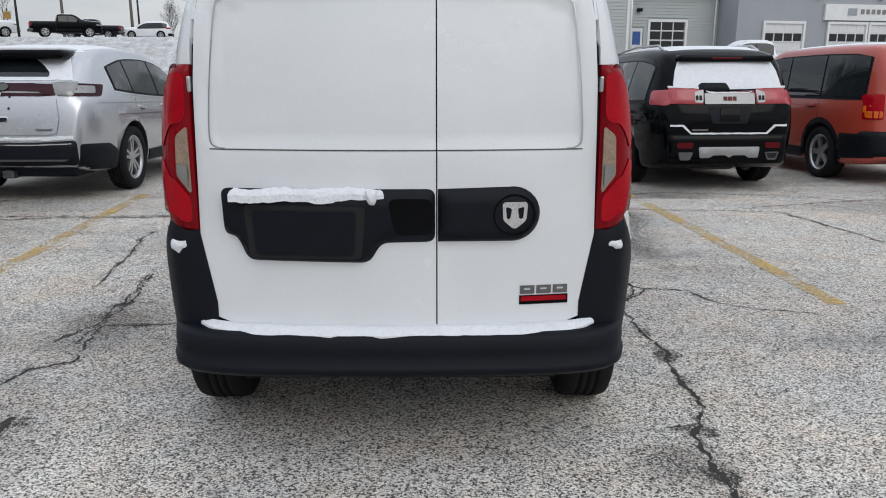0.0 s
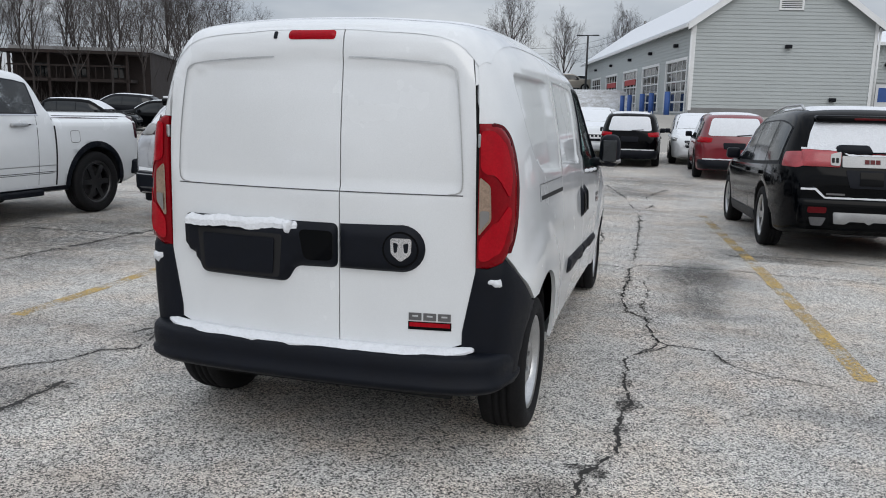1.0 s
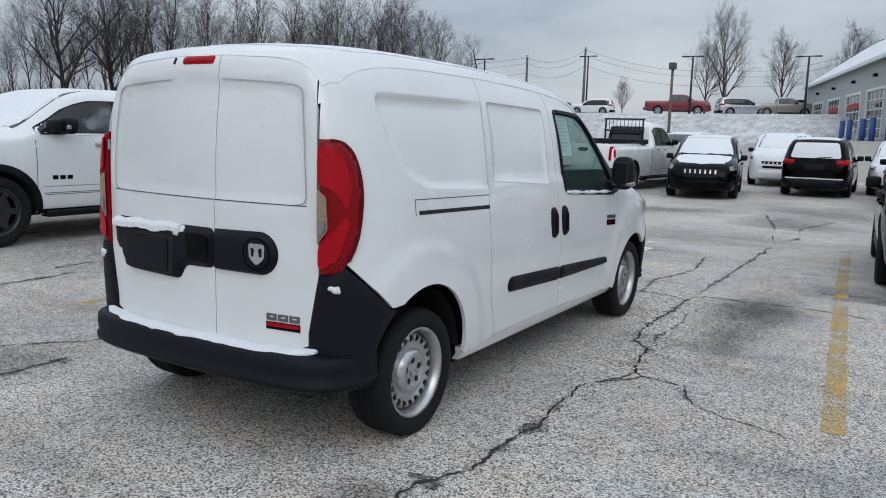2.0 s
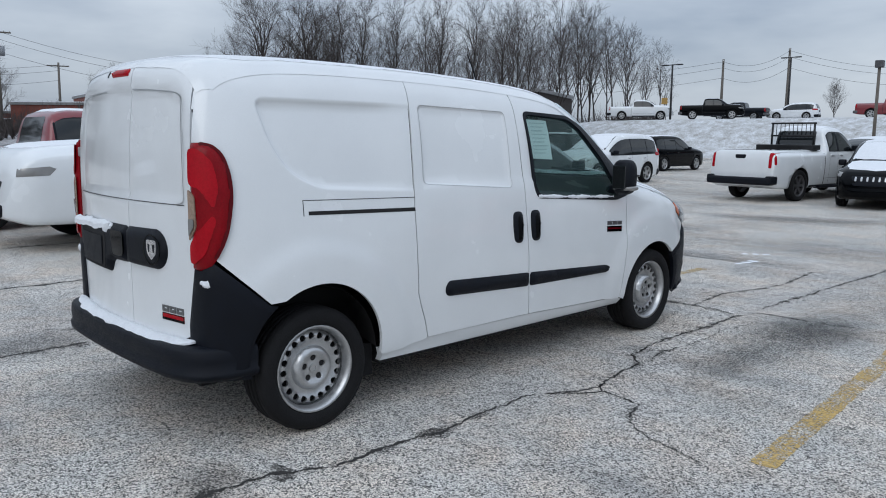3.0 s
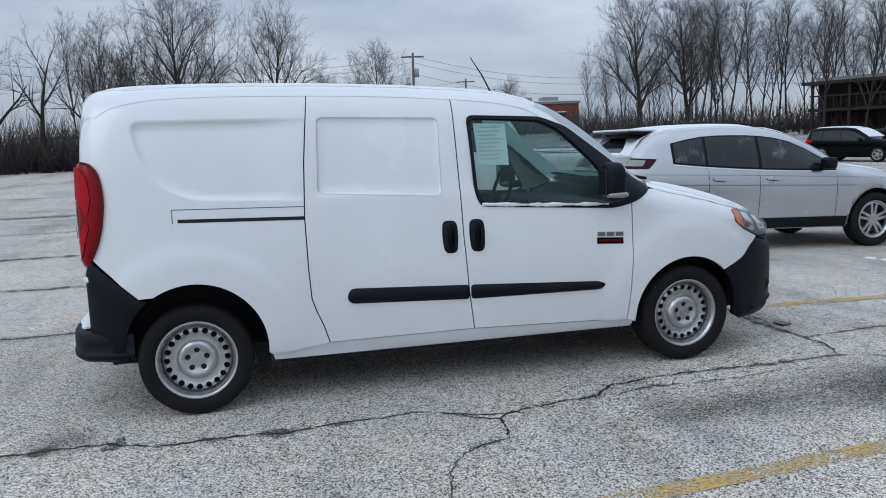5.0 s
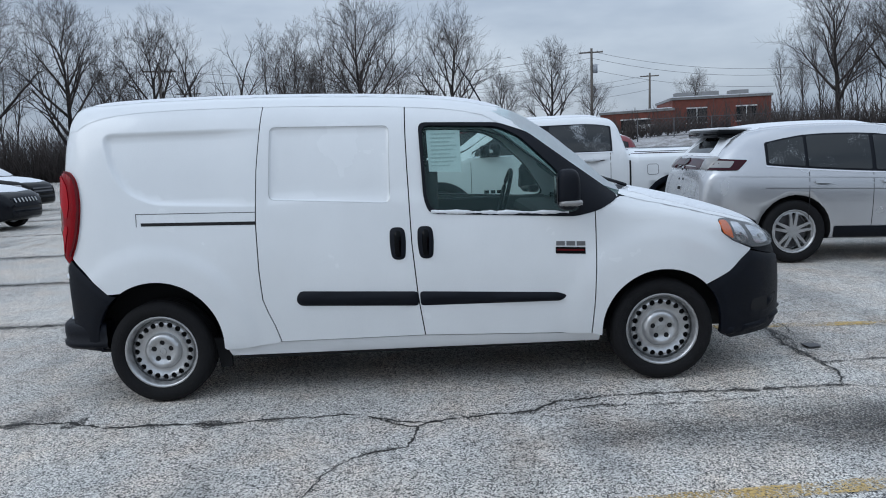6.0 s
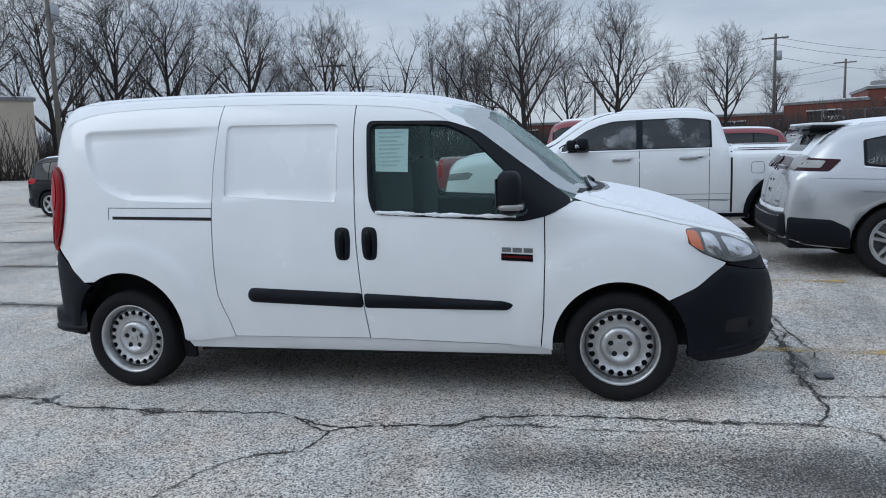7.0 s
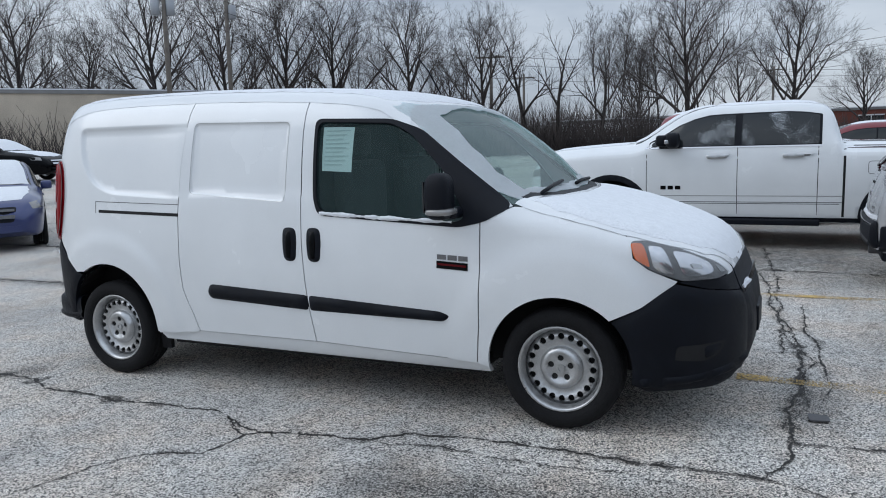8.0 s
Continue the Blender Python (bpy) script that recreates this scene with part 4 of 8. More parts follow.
# underside and cabin
ub = bmesh.new()
box(ub, -0.80, 0.80, 0.45, 2.62, 0.24, 0.30)
box(ub, -0.60, 0.60, -0.50, 3.70, 0.27, 0.60)
part("underbody", ub, DARK, van)
for s in (-1, 1):
    for cy in (RA, FA):
        o = arc(cy, 0.35, 0.47, 2, 178, 16)
        vs, fs = [], []
        for k, (yy, zz) in enumerate(o):
            vs += [(s * 0.60, yy, zz), (s * 0.865, cy + (yy - cy) * 0.83, 0.35 + (zz - 0.35) * 0.83)]
            if k:
                fs.append((2 * k - 2, 2 * k - 1, 2 * k + 1, 2 * k))
        k = len(vs)
        vs += [(s * 0.60, cy, 0.35)]
        fs += [(2 * j, 2 * j + 2, k) for j in range(len(o) - 1)]
        mesh_ob("wheel_well", vs, fs, DARK, van, smooth=False)
cabin = bmesh.new()
box(cabin, -0.68, 0.68, 1.52, 1.56, 0.6, 1.72)
box(cabin, -0.86, 0.86, 1.56, 2.7, 0.58, 0.66)
box(cabin, -0.82, 0.82, 2.35, 2.78, 0.66, 1.06, 0.06)
box(cabin, -0.87, -0.82, 1.62, 2.62, 0.62, 1.08, 0.02)
box(cabin, 0.82, 0.87, 1.62, 2.62, 0.62, 1.06, 0.02)
part("cabin_lining", cabin, INTERIOR, van)
for x in (-0.38, 0.38):
    seat = bmesh.new()
    box(seat, x - 0.25, x + 0.25, 1.66, 2.15, 0.80, 0.95, 0.05)
    box(seat, x - 0.24, x + 0.24, 1.60, 1.74, 0.93, 1.40, 0.05, None)
    box(seat, x - 0.13, x + 0.13, 1.60, 1.70, 1.42, 1.60, 0.04)
    part("seat", seat, INTERIOR, van, "dark cloth front seat", True)
sw = [Vector((-0.38 + 0.185 * math.cos(a), 2.25 + 0.05 * math.sin(a), 1.12 + 0.18 * math.sin(a))) for a in np.arange(25) * 2 * math.pi / 24]
tube("steering_wheel", sw, 0.016, PLASTIC, van, 8)
sheet = panel("window_sheet", [(1.68, 1.605), (1.885, 1.60), (1.885, 1.345), (1.69, 1.355)], v_wrap(1), PAPER, van, 0.1, -0.018, 0, (), "white printed price sheet inside the window")
for i in range(9):
    z = 1.585 - i * 0.024
    panel("printed_line", [(1.705, z), (1.86 - 0.02 * (i % 3), z - 0.001), (1.86 - 0.02 * (i % 3), z - 0.008), (1.705, z - 0.007)], v_wrap(1), PRINT, sheet, 0.2, -0.016, 0)
tube("aerial", [(0.0, 2.07, 1.80), (0.01, 1.99, 1.95), (0.03, 1.90, 2.075)], [0.006, 0.005, 0.003], PLASTIC, van, 6)


# snow lying on the van
def ragged(pts, amp, seed, step=0.05):
    """An outline broken up by small irregular bites."""
    out = []
    for a, b in zip(pts, pts[1:] + pts[:1]):
        a, b = np.array(a, float), np.array(b, float)
        k = max(1, int(np.linalg.norm(b - a) / step))
        d = (b - a) / max(np.linalg.norm(b - a), 1e-9)
        for i in range(k):
            p = a + (b - a) * i / k
            q = noise.noise(Vector((p[0] * 9, p[1] * 9, seed))) + 0.6 * noise.noise(Vector((p[0] * 31, p[1] * 31, seed + 5)))
            out.append(tuple(p + np.array((-d[1], d[0])) * q * amp))
    return out


sl = [(0.46, -0.43), (0.57, -0.40), (0.63, -0.32)] + [(w - 0.075, y) for y, w in RY[3:]] + [(0.62, 2.11), (0.5, 2.17), (0, 2.22)]
snow = thing("roof_snow", VAN_M, "thin layer of white snow on the van roof", "snow", kind="stuff")
panel("snow_sheet", ragged(sl + mirror(sl)[1:], 0.012, 1.0, 0.035), VS.top(), SNOW, snow, 0.05, 0.002, 0, (), "", 0.006, 0.10)
hs = [(0.73, 2.92), (0.785, 3.06), (0.80, 3.22), (0.785, 3.40), (0.725, 3.60), (0.61, 3.75), (0.38, 3.86), (0, 3.90)]
snow = thing("bonnet_snow", VAN_M, "thin layer of snow on the van bonnet", "snow", kind="stuff")
panel("snow_sheet", ragged([(0, 3.04), (0.4, 3.01)] + hs + mirror(hs)[1:] + [(-0.4, 3.01)], 0.012, 2.0, 0.03), VS.top(), SNOW, snow, 0.04, 0.002, 0, (), "", 0.007, 0.16)
ss = [(0.70, 2.08), (0.745, 2.28), (0.785, 2.50), (0.80, 2.70), (0.75, 2.85), (0.4, 2.92), (0, 2.95)]
hole = [(0.57, 2.33), (0.65, 2.50), (0.69, 2.70), (0.62, 2.82), (0.3, 2.88), (-0.25, 2.88), (-0.58, 2.82), (-0.66, 2.6), (-0.55, 2.36), (-0.1, 2.31), (0.3, 2.30)]
snow = thing("windscreen_snow", VAN_M, "snow left round the edges of the windscreen", "snow", kind="stuff")
panel("snow_sheet", ragged([(0, 2.25), (0.55, 2.20)] + ss + mirror(ss)[1:] + [(-0.55, 2.20)], 0.012, 3.0), VS.top(), THINSNOW, snow, 0.04, 0.001, 0.004, [ragged(hole, 0.03, 4.0)], "", 0.006, 0.04)
snow = thing("bumper_snow", VAN_M, "strip of snow along the rear bumper step", "snow", kind="stuff")
bs = [(-0.725, -0.598), (-0.67, -0.632), (-0.45, -0.684), (0, -0.699), (0.45, -0.684), (0.67, -0.632), (0.725, -0.598)]
bs_up = [(0.72, -0.555), (0.4, -0.598), (0, -0.612), (-0.4, -0.598), (-0.72, -0.555)]
panel("snow_sheet", ragged(bs + bs_up, 0.008, 6.0, 0.03), lambda x, y: (Vector((x, y, 0.512 + 0.022 * (max(0, abs(x) - 0.56) / 0.16) ** 2)), Vector((0, 0, 1))), SNOW, snow, 0.03, 0.0, 0.01, (), "", 0.02, 0.03)
snow = thing("handle_snow", VAN_M, "ridge of snow on top of the plate holder", "snow", kind="stuff")
panel("snow_sheet", ragged([(-0.582, -0.655), (-0.3, -0.66), (-0.045, -0.657), (-0.045, -0.625), (-0.58, -0.61)], 0.007, 7.0, 0.018), lambda x, y: (Vector((x, y, 1.012 + 0.010 * noise.noise(Vector((x * 9, 3, 1))) + 0.006 * noise.noise(Vector((x * 40, y * 40, 1))))), Vector((0, 0, 1))), SNOW, snow, 0.010, 0.0, 0.025, (), "", 0.022, 0.016)
panel("snow_lump", ragged([(-0.105, 1.03), (-0.062, 1.03), (-0.068, 0.985), (-0.085, 0.968), (-0.10, 0.99)], 0.006, 7.5, 0.012), VS.rear(), SNOW, snow, 0.012, 0.028, 0.01, (), "", 0.022, 0.015)
for s in (1, -1):
    snow = thing("wing_snow", VAN_M, "small clump of snow stuck to the bumper wing", "snow", kind="stuff")
    panel("snow_lump", ragged([(-0.60, 0.835), (-0.575, 0.83), (-0.55, 0.845), (-0.548, 0.80), (-0.57, 0.785), (-0.585, 0.80), (-0.61, 0.805)], 0.008, 7.7 + s, 0.01), v_wrap(s), SNOW, snow, 0.012, 0.014, 0.006, (), "", 0.012, 0.012)
snow = thing("sill_snow", VAN_M, "line of snow on the window sill of the van", "snow", kind="stuff")
panel("snow_sheet", ragged([(1.69, 1.122), (2.10, 1.100), (2.52, 1.080), (2.52, 1.066), (2.10, 1.084), (1.69, 1.104)], 0.010, 8.0, 0.014), v_wrap(1), SNOW, snow, 0.012, 0.005, 0.006, (), "", 0.010, 0.012)
snow = thing("nose_snow", VAN_M, "little snow on the ledge below the grille", "snow", kind="stuff")
panel("snow_sheet", ragged([(0.20, 0.722), (0.44, 0.720), (0.44, 0.698), (0.20, 0.700)], 0.006, 9.0, 0.02), VS.front(), SNOW, snow, 0.02, 0.022, 0.01, (), "", 0.02, 0.01)


def snow_patch(x, y, rx, ry, turn, seed):
    """A thin scrap of snow left on the asphalt."""
    ob = thing("snow_patch", pose(x, y, gz(x, y), 0, 0, turn), "thin scrap of old snow on the asphalt", "snow", kind="stuff")
    for i in range(3):
        cx, k = (i - 1) * rx * 0.7, 0.6 + 0.4 * noise.noise(Vector((i, seed, 2)))
        ring = [(cx + rx * 0.42 * k * math.cos(a), ry * k * math.sin(a)) for a in np.arange(14) * math.pi / 7]
        panel("snow_sheet", ragged(ring, 0.035, seed + i, 0.03), lambda u, v: (Vector((u, v, 0.003)), Vector((0, 0, 1))), SNOW, ob, 0.05, 0.0, 0.004, (), "", 0.008, 0.04)


# ---- ground: the lot, the ramp to the workshop and the snowy bank, one sheet ----
def gz(x, y):
    """Height of the ground."""
    z = -0.17 * sstep(7, 15, y)
    z += 0.9 * sstep(-20, -90, x) * (1 - sstep(30, 60, y))
    z += 0.65 * sstep(-12.5, -18, y) * sstep(-34, -26, x)
    ramp = sstep(33, 45, y) * sstep(-9, -5, x) * 1.55
    edge = 57 - 3.0 * sstep(-20, 0, x)
    bank = (sstep(edge, edge + 8, y) * 3.35 + 0.01 * max(0, y - edge - 8)) * sstep(-55, -42, x) * (1 - sstep(-4, 6, x))
    top = sstep(50, 70, y) * 1.6 * sstep(-6, 2, x)
    z += max(ramp, bank) if x < 2 else max(ramp, top)
    grove = 1.6 * sstep(46, 66, math.hypot(x - 4, y - 2)) * sstep(-8, -22, x) * sstep(10, 30, y) * (1 - sstep(-50, -42, x) * sstep(48, 52, y))
    return z + grove * (1 if bank < 0.4 else 0.3)


def asphalt():
    m = bpy.data.materials.new("worn_asphalt")
    m.use_nodes = True
    n, l = m.node_tree.nodes, m.node_tree.links
    b = n["Principled BSDF"]
    tc = n.new("ShaderNodeTexCoord")

    def noisy(scale, detail=2, rough=0.5):
        t = n.new("ShaderNodeTexNoise")
        t.inputs["Scale"].default_value, t.inputs["Detail"].default_value, t.inputs["Roughness"].default_value = scale, detail, rough
        l.new(tc.outputs["Object"], t.inputs["Vector"])
        return t

    def ramp(src, *stops):
        r = n.new("ShaderNodeValToRGB")
        while len(r.color_ramp.elements) < len(stops):
            r.color_ramp.elements.new(0.5)
        for e, (p, c) in zip(r.color_ramp.elements, stops):
            e.position, e.color = p, (*c, 1) if len(c) == 3 else c
        l.new(src, r.inputs["Fac"])
        return r

    def mix(kind, fac, a, c):
        x = n.new("ShaderNodeMix")
        x.data_type, x.blend_type = "RGBA", kind
        if isinstance(fac, float):
            x.inputs[0].default_value = fac
        else:
            l.new(fac, x.inputs[0])
        l.new(a, x.inputs["A"])
        l.new(c, x.inputs["B"])
        return x.outputs["Result"]

    v = n.new("ShaderNodeTexVoronoi")
    v.inputs["Scale"].default_value = 145
    l.new(tc.outputs["Object"], v.inputs["Vector"])
    chips = n.new("ShaderNodeSeparateColor")
    l.new(v.outputs["Color"], chips.inputs["Color"])
    grain = ramp(chips.outputs["Red"], (0.13, (0.05, 0.05, 0.049)), (0.30, (0.29, 0.285, 0.275)), (0.50, (0.60, 0.587, 0.566)), (1.0, (0.90, 0.887, 0.858)))
    fine = ramp(noisy(260, 2).outputs["Fac"], (0.38, (0.28, 0.28, 0.28)), (0.55, (1.34, 1.34, 1.34)))
    c = mix("MULTIPLY", 0.75, grain.outputs["Color"], fine.outputs["Color"])
    tone = ramp(noisy(0.42, 5, 0.6).outputs["Fac"], (0.30, (0.66, 0.66, 0.665)), (0.5, (0.93, 0.92, 0.905)), (0.70, (1.12, 1.10, 1.06)))
    c = mix("MULTIPLY", 0.9, c, tone.outputs["Color"])
    warm = ramp(noisy(1.7, 4, 0.65).outputs["Fac"], (0.42, (1, 1, 1)), (0.66, (0.96, 0.82, 0.71)))
    c = mix("MULTIPLY", 0.6, c, warm.outputs["Color"])
    stain = ramp(noisy(0.85, 6, 0.7).outputs["Fac"], (0.28, (0.55, 0.55, 0.56)), (0.38, (1, 1, 1)))
    c = mix("MULTIPLY", 0.7, c, stain.outputs["Color"])
    # drawn-out dark streaks and patches of old sealer and tyre wear
    mp = n.new("ShaderNodeMapping")
    mp.inputs["Rotation"].default_value, mp.inputs["Scale"].default_value = (0, 0, radians(8)), (0.10, 0.55, 1.0)
    l.new(tc.outputs["Object"], mp.inputs["Vector"])
    st = noisy(1.0, 6, 0.62)
    l.new(mp.outputs["Vector"], st.inputs["Vector"])
    streak = ramp(st.outputs["Fac"], (0.34, (0.58, 0.575, 0.56)), (0.47, (0.96, 0.95, 0.93)), (0.62, (1.06, 1.05, 1.02)))
    c = mix("MULTIPLY", 0.85, c, streak.outputs["Color"])
    blot = ramp(noisy(6.0, 5, 0.7).outputs["Fac"], (0.33, (0.68, 0.68, 0.68)), (0.48, (1, 1, 1)))
    c = mix("MULTIPLY", 0.7, c, blot.outputs["Color"])
    l.new(c, b.inputs["Base Color"])
    rr = ramp(noisy(0.5, 4, 0.6).outputs["Fac"], (0.34, (0.55, 0.55, 0.55)), (0.5, (0.9, 0.9, 0.9)))
    l.new(rr.outputs["Color"], b.inputs["Roughness"])
    bp = n.new("ShaderNodeBump")
    bp.inputs["Strength"].default_value, bp.inputs["Distance"].default_value = 0.35, 0.006
    l.new(v.outputs["Distance"], bp.inputs["Height"])
    bp.invert = True
    l.new(bp.outputs["Normal"], b.inputs["Normal"])
    return m


ASPHALT = asphalt()
CRACK = mat("crack_dirt", (0.03, 0.028, 0.026), 0.95, 0, 0.4, 20, 0.6, 120)
CONCRETE = mat("concrete", (0.34, 0.32, 0.29), 0.9, 0, 0.14, 0.8, 0.3, 60)
BANKSNOW = mat("thin_snow_on_grass", (0.66, 0.68, 0.71), 0.9, 0, 0.1, 1.6, 0.5, 9, col2=(0.30, 0.29, 0.27))
LITTER = mat("snow_and_leaf_litter", (0.10, 0.085, 0.07), 0.95, 0, 0.2, 0.9, 0.5, 6, col2=(0.5, 0.5, 0.52))

gxs = sorted({*[-1200, -600, -300, -200, -150], *range(-120, -60, 6), *range(-60, 40, 2), *range(40, 100, 10), 140, 200, 300, 600, 1200})
gys = sorted({*[-1200, -600, -300, -200, -150], *range(-120, -30, 10), *range(-30, 100, 2), *range(100, 160, 10), 200, 300, 600, 1200})
gv = [(x, y, gz(x, y)) for y in gys for x in gxs]
nx = len(gxs)
gf, gm = [], []
for j in range(len(gys) - 1):
    for i in range(nx - 1):
        gf.append((j * nx + i, j * nx + i + 1, (j + 1) * nx + i + 1, (j + 1) * nx + i))
        x, y = (gxs[i] + gxs[i + 1]) / 2, (gys[j] + gys[j + 1]) / 2
        d = math.hypot(x - 4, y - 3)
        k = 0
        if y > 33 and -8 < x < 60 and y < 52:
            k = 1
        elif y > 55 and x > -50:
            k = 2
        elif (x < -52 and y > -30) or (d > 56 and x < -24 and y > 0) or x < -80 or y < -60:
            k = 3
        gm.append(k)
ground = mesh_ob("ground", gv, gf, [ASPHALT, CONCRETE, BANKSNOW, LITTER])
ground.data.polygons.foreach_set("material_index", gm)
tagged(ground, "worn light grey asphalt parking lot with snowy verges", "ground", kind="structure")


def strip(name, pts, widths, material, label, category, lift=0.004, rough=0.0, seed=0.0, step=0.05):
    """A narrow band on the ground along pts."""
    line = []
    for a, b in zip(pts, pts[1:]):
        a, b = np.array(a, float), np.array(b, float)
        k = max(1, int(np.linalg.norm(b - a) / step))
        line += [a + (b - a) * i / k for i in range(k)]
    line.append(np.array(pts[-1], float))
    vs, fs, n = [], [], len(line)
    for i, p in enumerate(line):
        d = line[min(i + 1, n - 1)] - line[max(i - 1, 0)]
        d = d / max(np.linalg.norm(d), 1e-9)
        w = np.interp(i / max(1, n - 1), np.linspace(0, 1, len(widths)), widths) / 2
        nr = np.array((-d[1], d[0]))
        sh = rough * (noise.noise(Vector((p[0] * 3.1, p[1] * 3.1, seed))) + 0.6 * noise.noise(Vector((p[0] * 11, p[1] * 11, seed + 3))) + 0.42 * noise.noise(Vector((p[0] * 34, p[1] * 34, seed + 5))))
        for s in (-1, 1):
            k = noise.noise(Vector((p[0] * 13, p[1] * 13, seed + 7))) + 0.8 * noise.noise(Vector((p[0] * 45, p[1] * 45, seed + 9 + 4 * s)))
            w1 = w * max(0.15, 1 + (1.25 if rough else 0.12) * k)
            q = p + nr * (sh + s * w1)
            vs.append((q[0], q[1], gz(q[0], q[1]) + lift))
        if i:
            fs.append((2 * i - 2, 2 * i - 1, 2 * i + 1, 2 * i))
    ob = mesh_ob(name, vs, fs, material)
    return tagged(ob, label, category, kind="structure")


def worn_yellow():
    m = bpy.data.materials.new("worn_yellow_line")
    m.use_nodes = True
    n, l = m.node_tree.nodes, m.node_tree.links
    b, out = n["Principled BSDF"], n["Material Output"]
    tc, ns, nf = n.new("ShaderNodeTexCoord"), n.new("ShaderNodeTexNoise"), n.new("ShaderNodeTexNoise")
    ns.inputs["Scale"].default_value, ns.inputs["Detail"].default_value = 3.0, 6
    nf.inputs["Scale"].default_value = 70
    for t in (ns, nf):
        l.new(tc.outputs["Object"], t.inputs["Vector"])
    ad = n.new("ShaderNodeMath")
    ad.operation = "ADD"
    l.new(ns.outputs["Fac"], ad.inputs[0])
    l.new(nf.outputs["Fac"], ad.inputs[1])
    rp = n.new("ShaderNodeValToRGB")
    rp.color_ramp.elements[0].position, rp.color_ramp.elements[0].color = 0.78 / 2 + 0.045, (0, 0, 0, 1)
    rp.color_ramp.elements[1].position, rp.color_ramp.elements[1].color = 0.98 / 2 + 0.09, (1, 1, 1, 1)
    hf = n.new("ShaderNodeMath")
    hf.operation, hf.inputs[1].default_value = "MULTIPLY", 0.5
    l.new(ad.outputs[0], hf.inputs[0])
    l.new(hf.outputs[0], rp.inputs["Fac"])
    tr, mx = n.new("ShaderNodeBsdfTransparent"), n.new("ShaderNodeMixShader")
    b.inputs["Base Color"].default_value, b.inputs["Roughness"].default_value = (0.52, 0.36, 0.125, 1), 0.85
    l.new(rp.outputs["Color"], mx.inputs["Fac"])
    l.new(tr.outputs["BSDF"], mx.inputs[1])
    l.new(b.outputs["BSDF"], mx.inputs[2])
    l.new(mx.outputs["Shader"], out.inputs["Surface"])
    return m


YELLOW = worn_yellow()
for pts, w in (([(2.44, 4.55), (2.05, 8.9), (1.72, 13.0)], 0.12), ([(-3.10, 3.95), (-3.2, 6.0), (-3.35, 8.6)], 0.12), ([(-0.575, 7.15), (-0.56, 8.4), (-0.6, 9.6)], 0.12)):
    strip("parking_line", pts, [w, w], YELLOW, "worn yellow painted parking line", "line marking")


# ---- generic cars ----
METALPOLE_ = mat("black_steel_tube", (0.012, 0.012, 0.013), 0.5, 0.3)
def body_cut(shell, paint_mat, axles, r, name, parent, width):
    """The body as one solid, with its wheel arches cut out."""
    me = bpy.data.meshes.new(name)
    me.from_pydata([tuple(v) for v in shell.verts], [], shell.faces)
    bm = bmesh.new()
    bm.from_mesh(me)
    bmesh.ops.recalc_face_normals(bm, faces=bm.faces)
    for f in bm.faces:
        f.smooth = True
    bm.to_mesh(me)
    bm.free()
    me.materials.append(paint_mat)
    me.materials.append(DARK)
    ob = bpy.data.objects.new(name, me)
    scene.collection.objects.link(ob)
    cm = bpy.data.meshes.new("cut")
    cb = bmesh.new()
    for ay, az in axles:
        for s in (-1, 1):
            res = bmesh.ops.create_cone(cb, cap_ends=True, segments=28, radius1=r, radius2=r, depth=0.42)
            bmesh.ops.transform(cb, verts=res["verts"], matrix=pose(s * (width - 0.12), ay, az, 0, 90, 0))
    for f in cb.faces:
        f.material_index = 1
    cb.to_mesh(cm)
    cb.free()
    cm.materials.append(paint_mat)
    cm.materials.append(DARK)
    cut = bpy.data.objects.new("cut", cm)
    scene.collection.objects.link(cut)
    md = ob.modifiers.new("arches", "BOOLEAN")
    md.operation, md.object, md.solver = "DIFFERENCE", cut, "EXACT"
    out = bpy.data.meshes.new_from_object(ob.evaluated_get(bpy.context.evaluated_depsgraph_get()))
    bpy.data.objects.remove(ob)
    bpy.data.objects.remove(cut)
    res = new(name, out)
    res.parent = parent
    return res


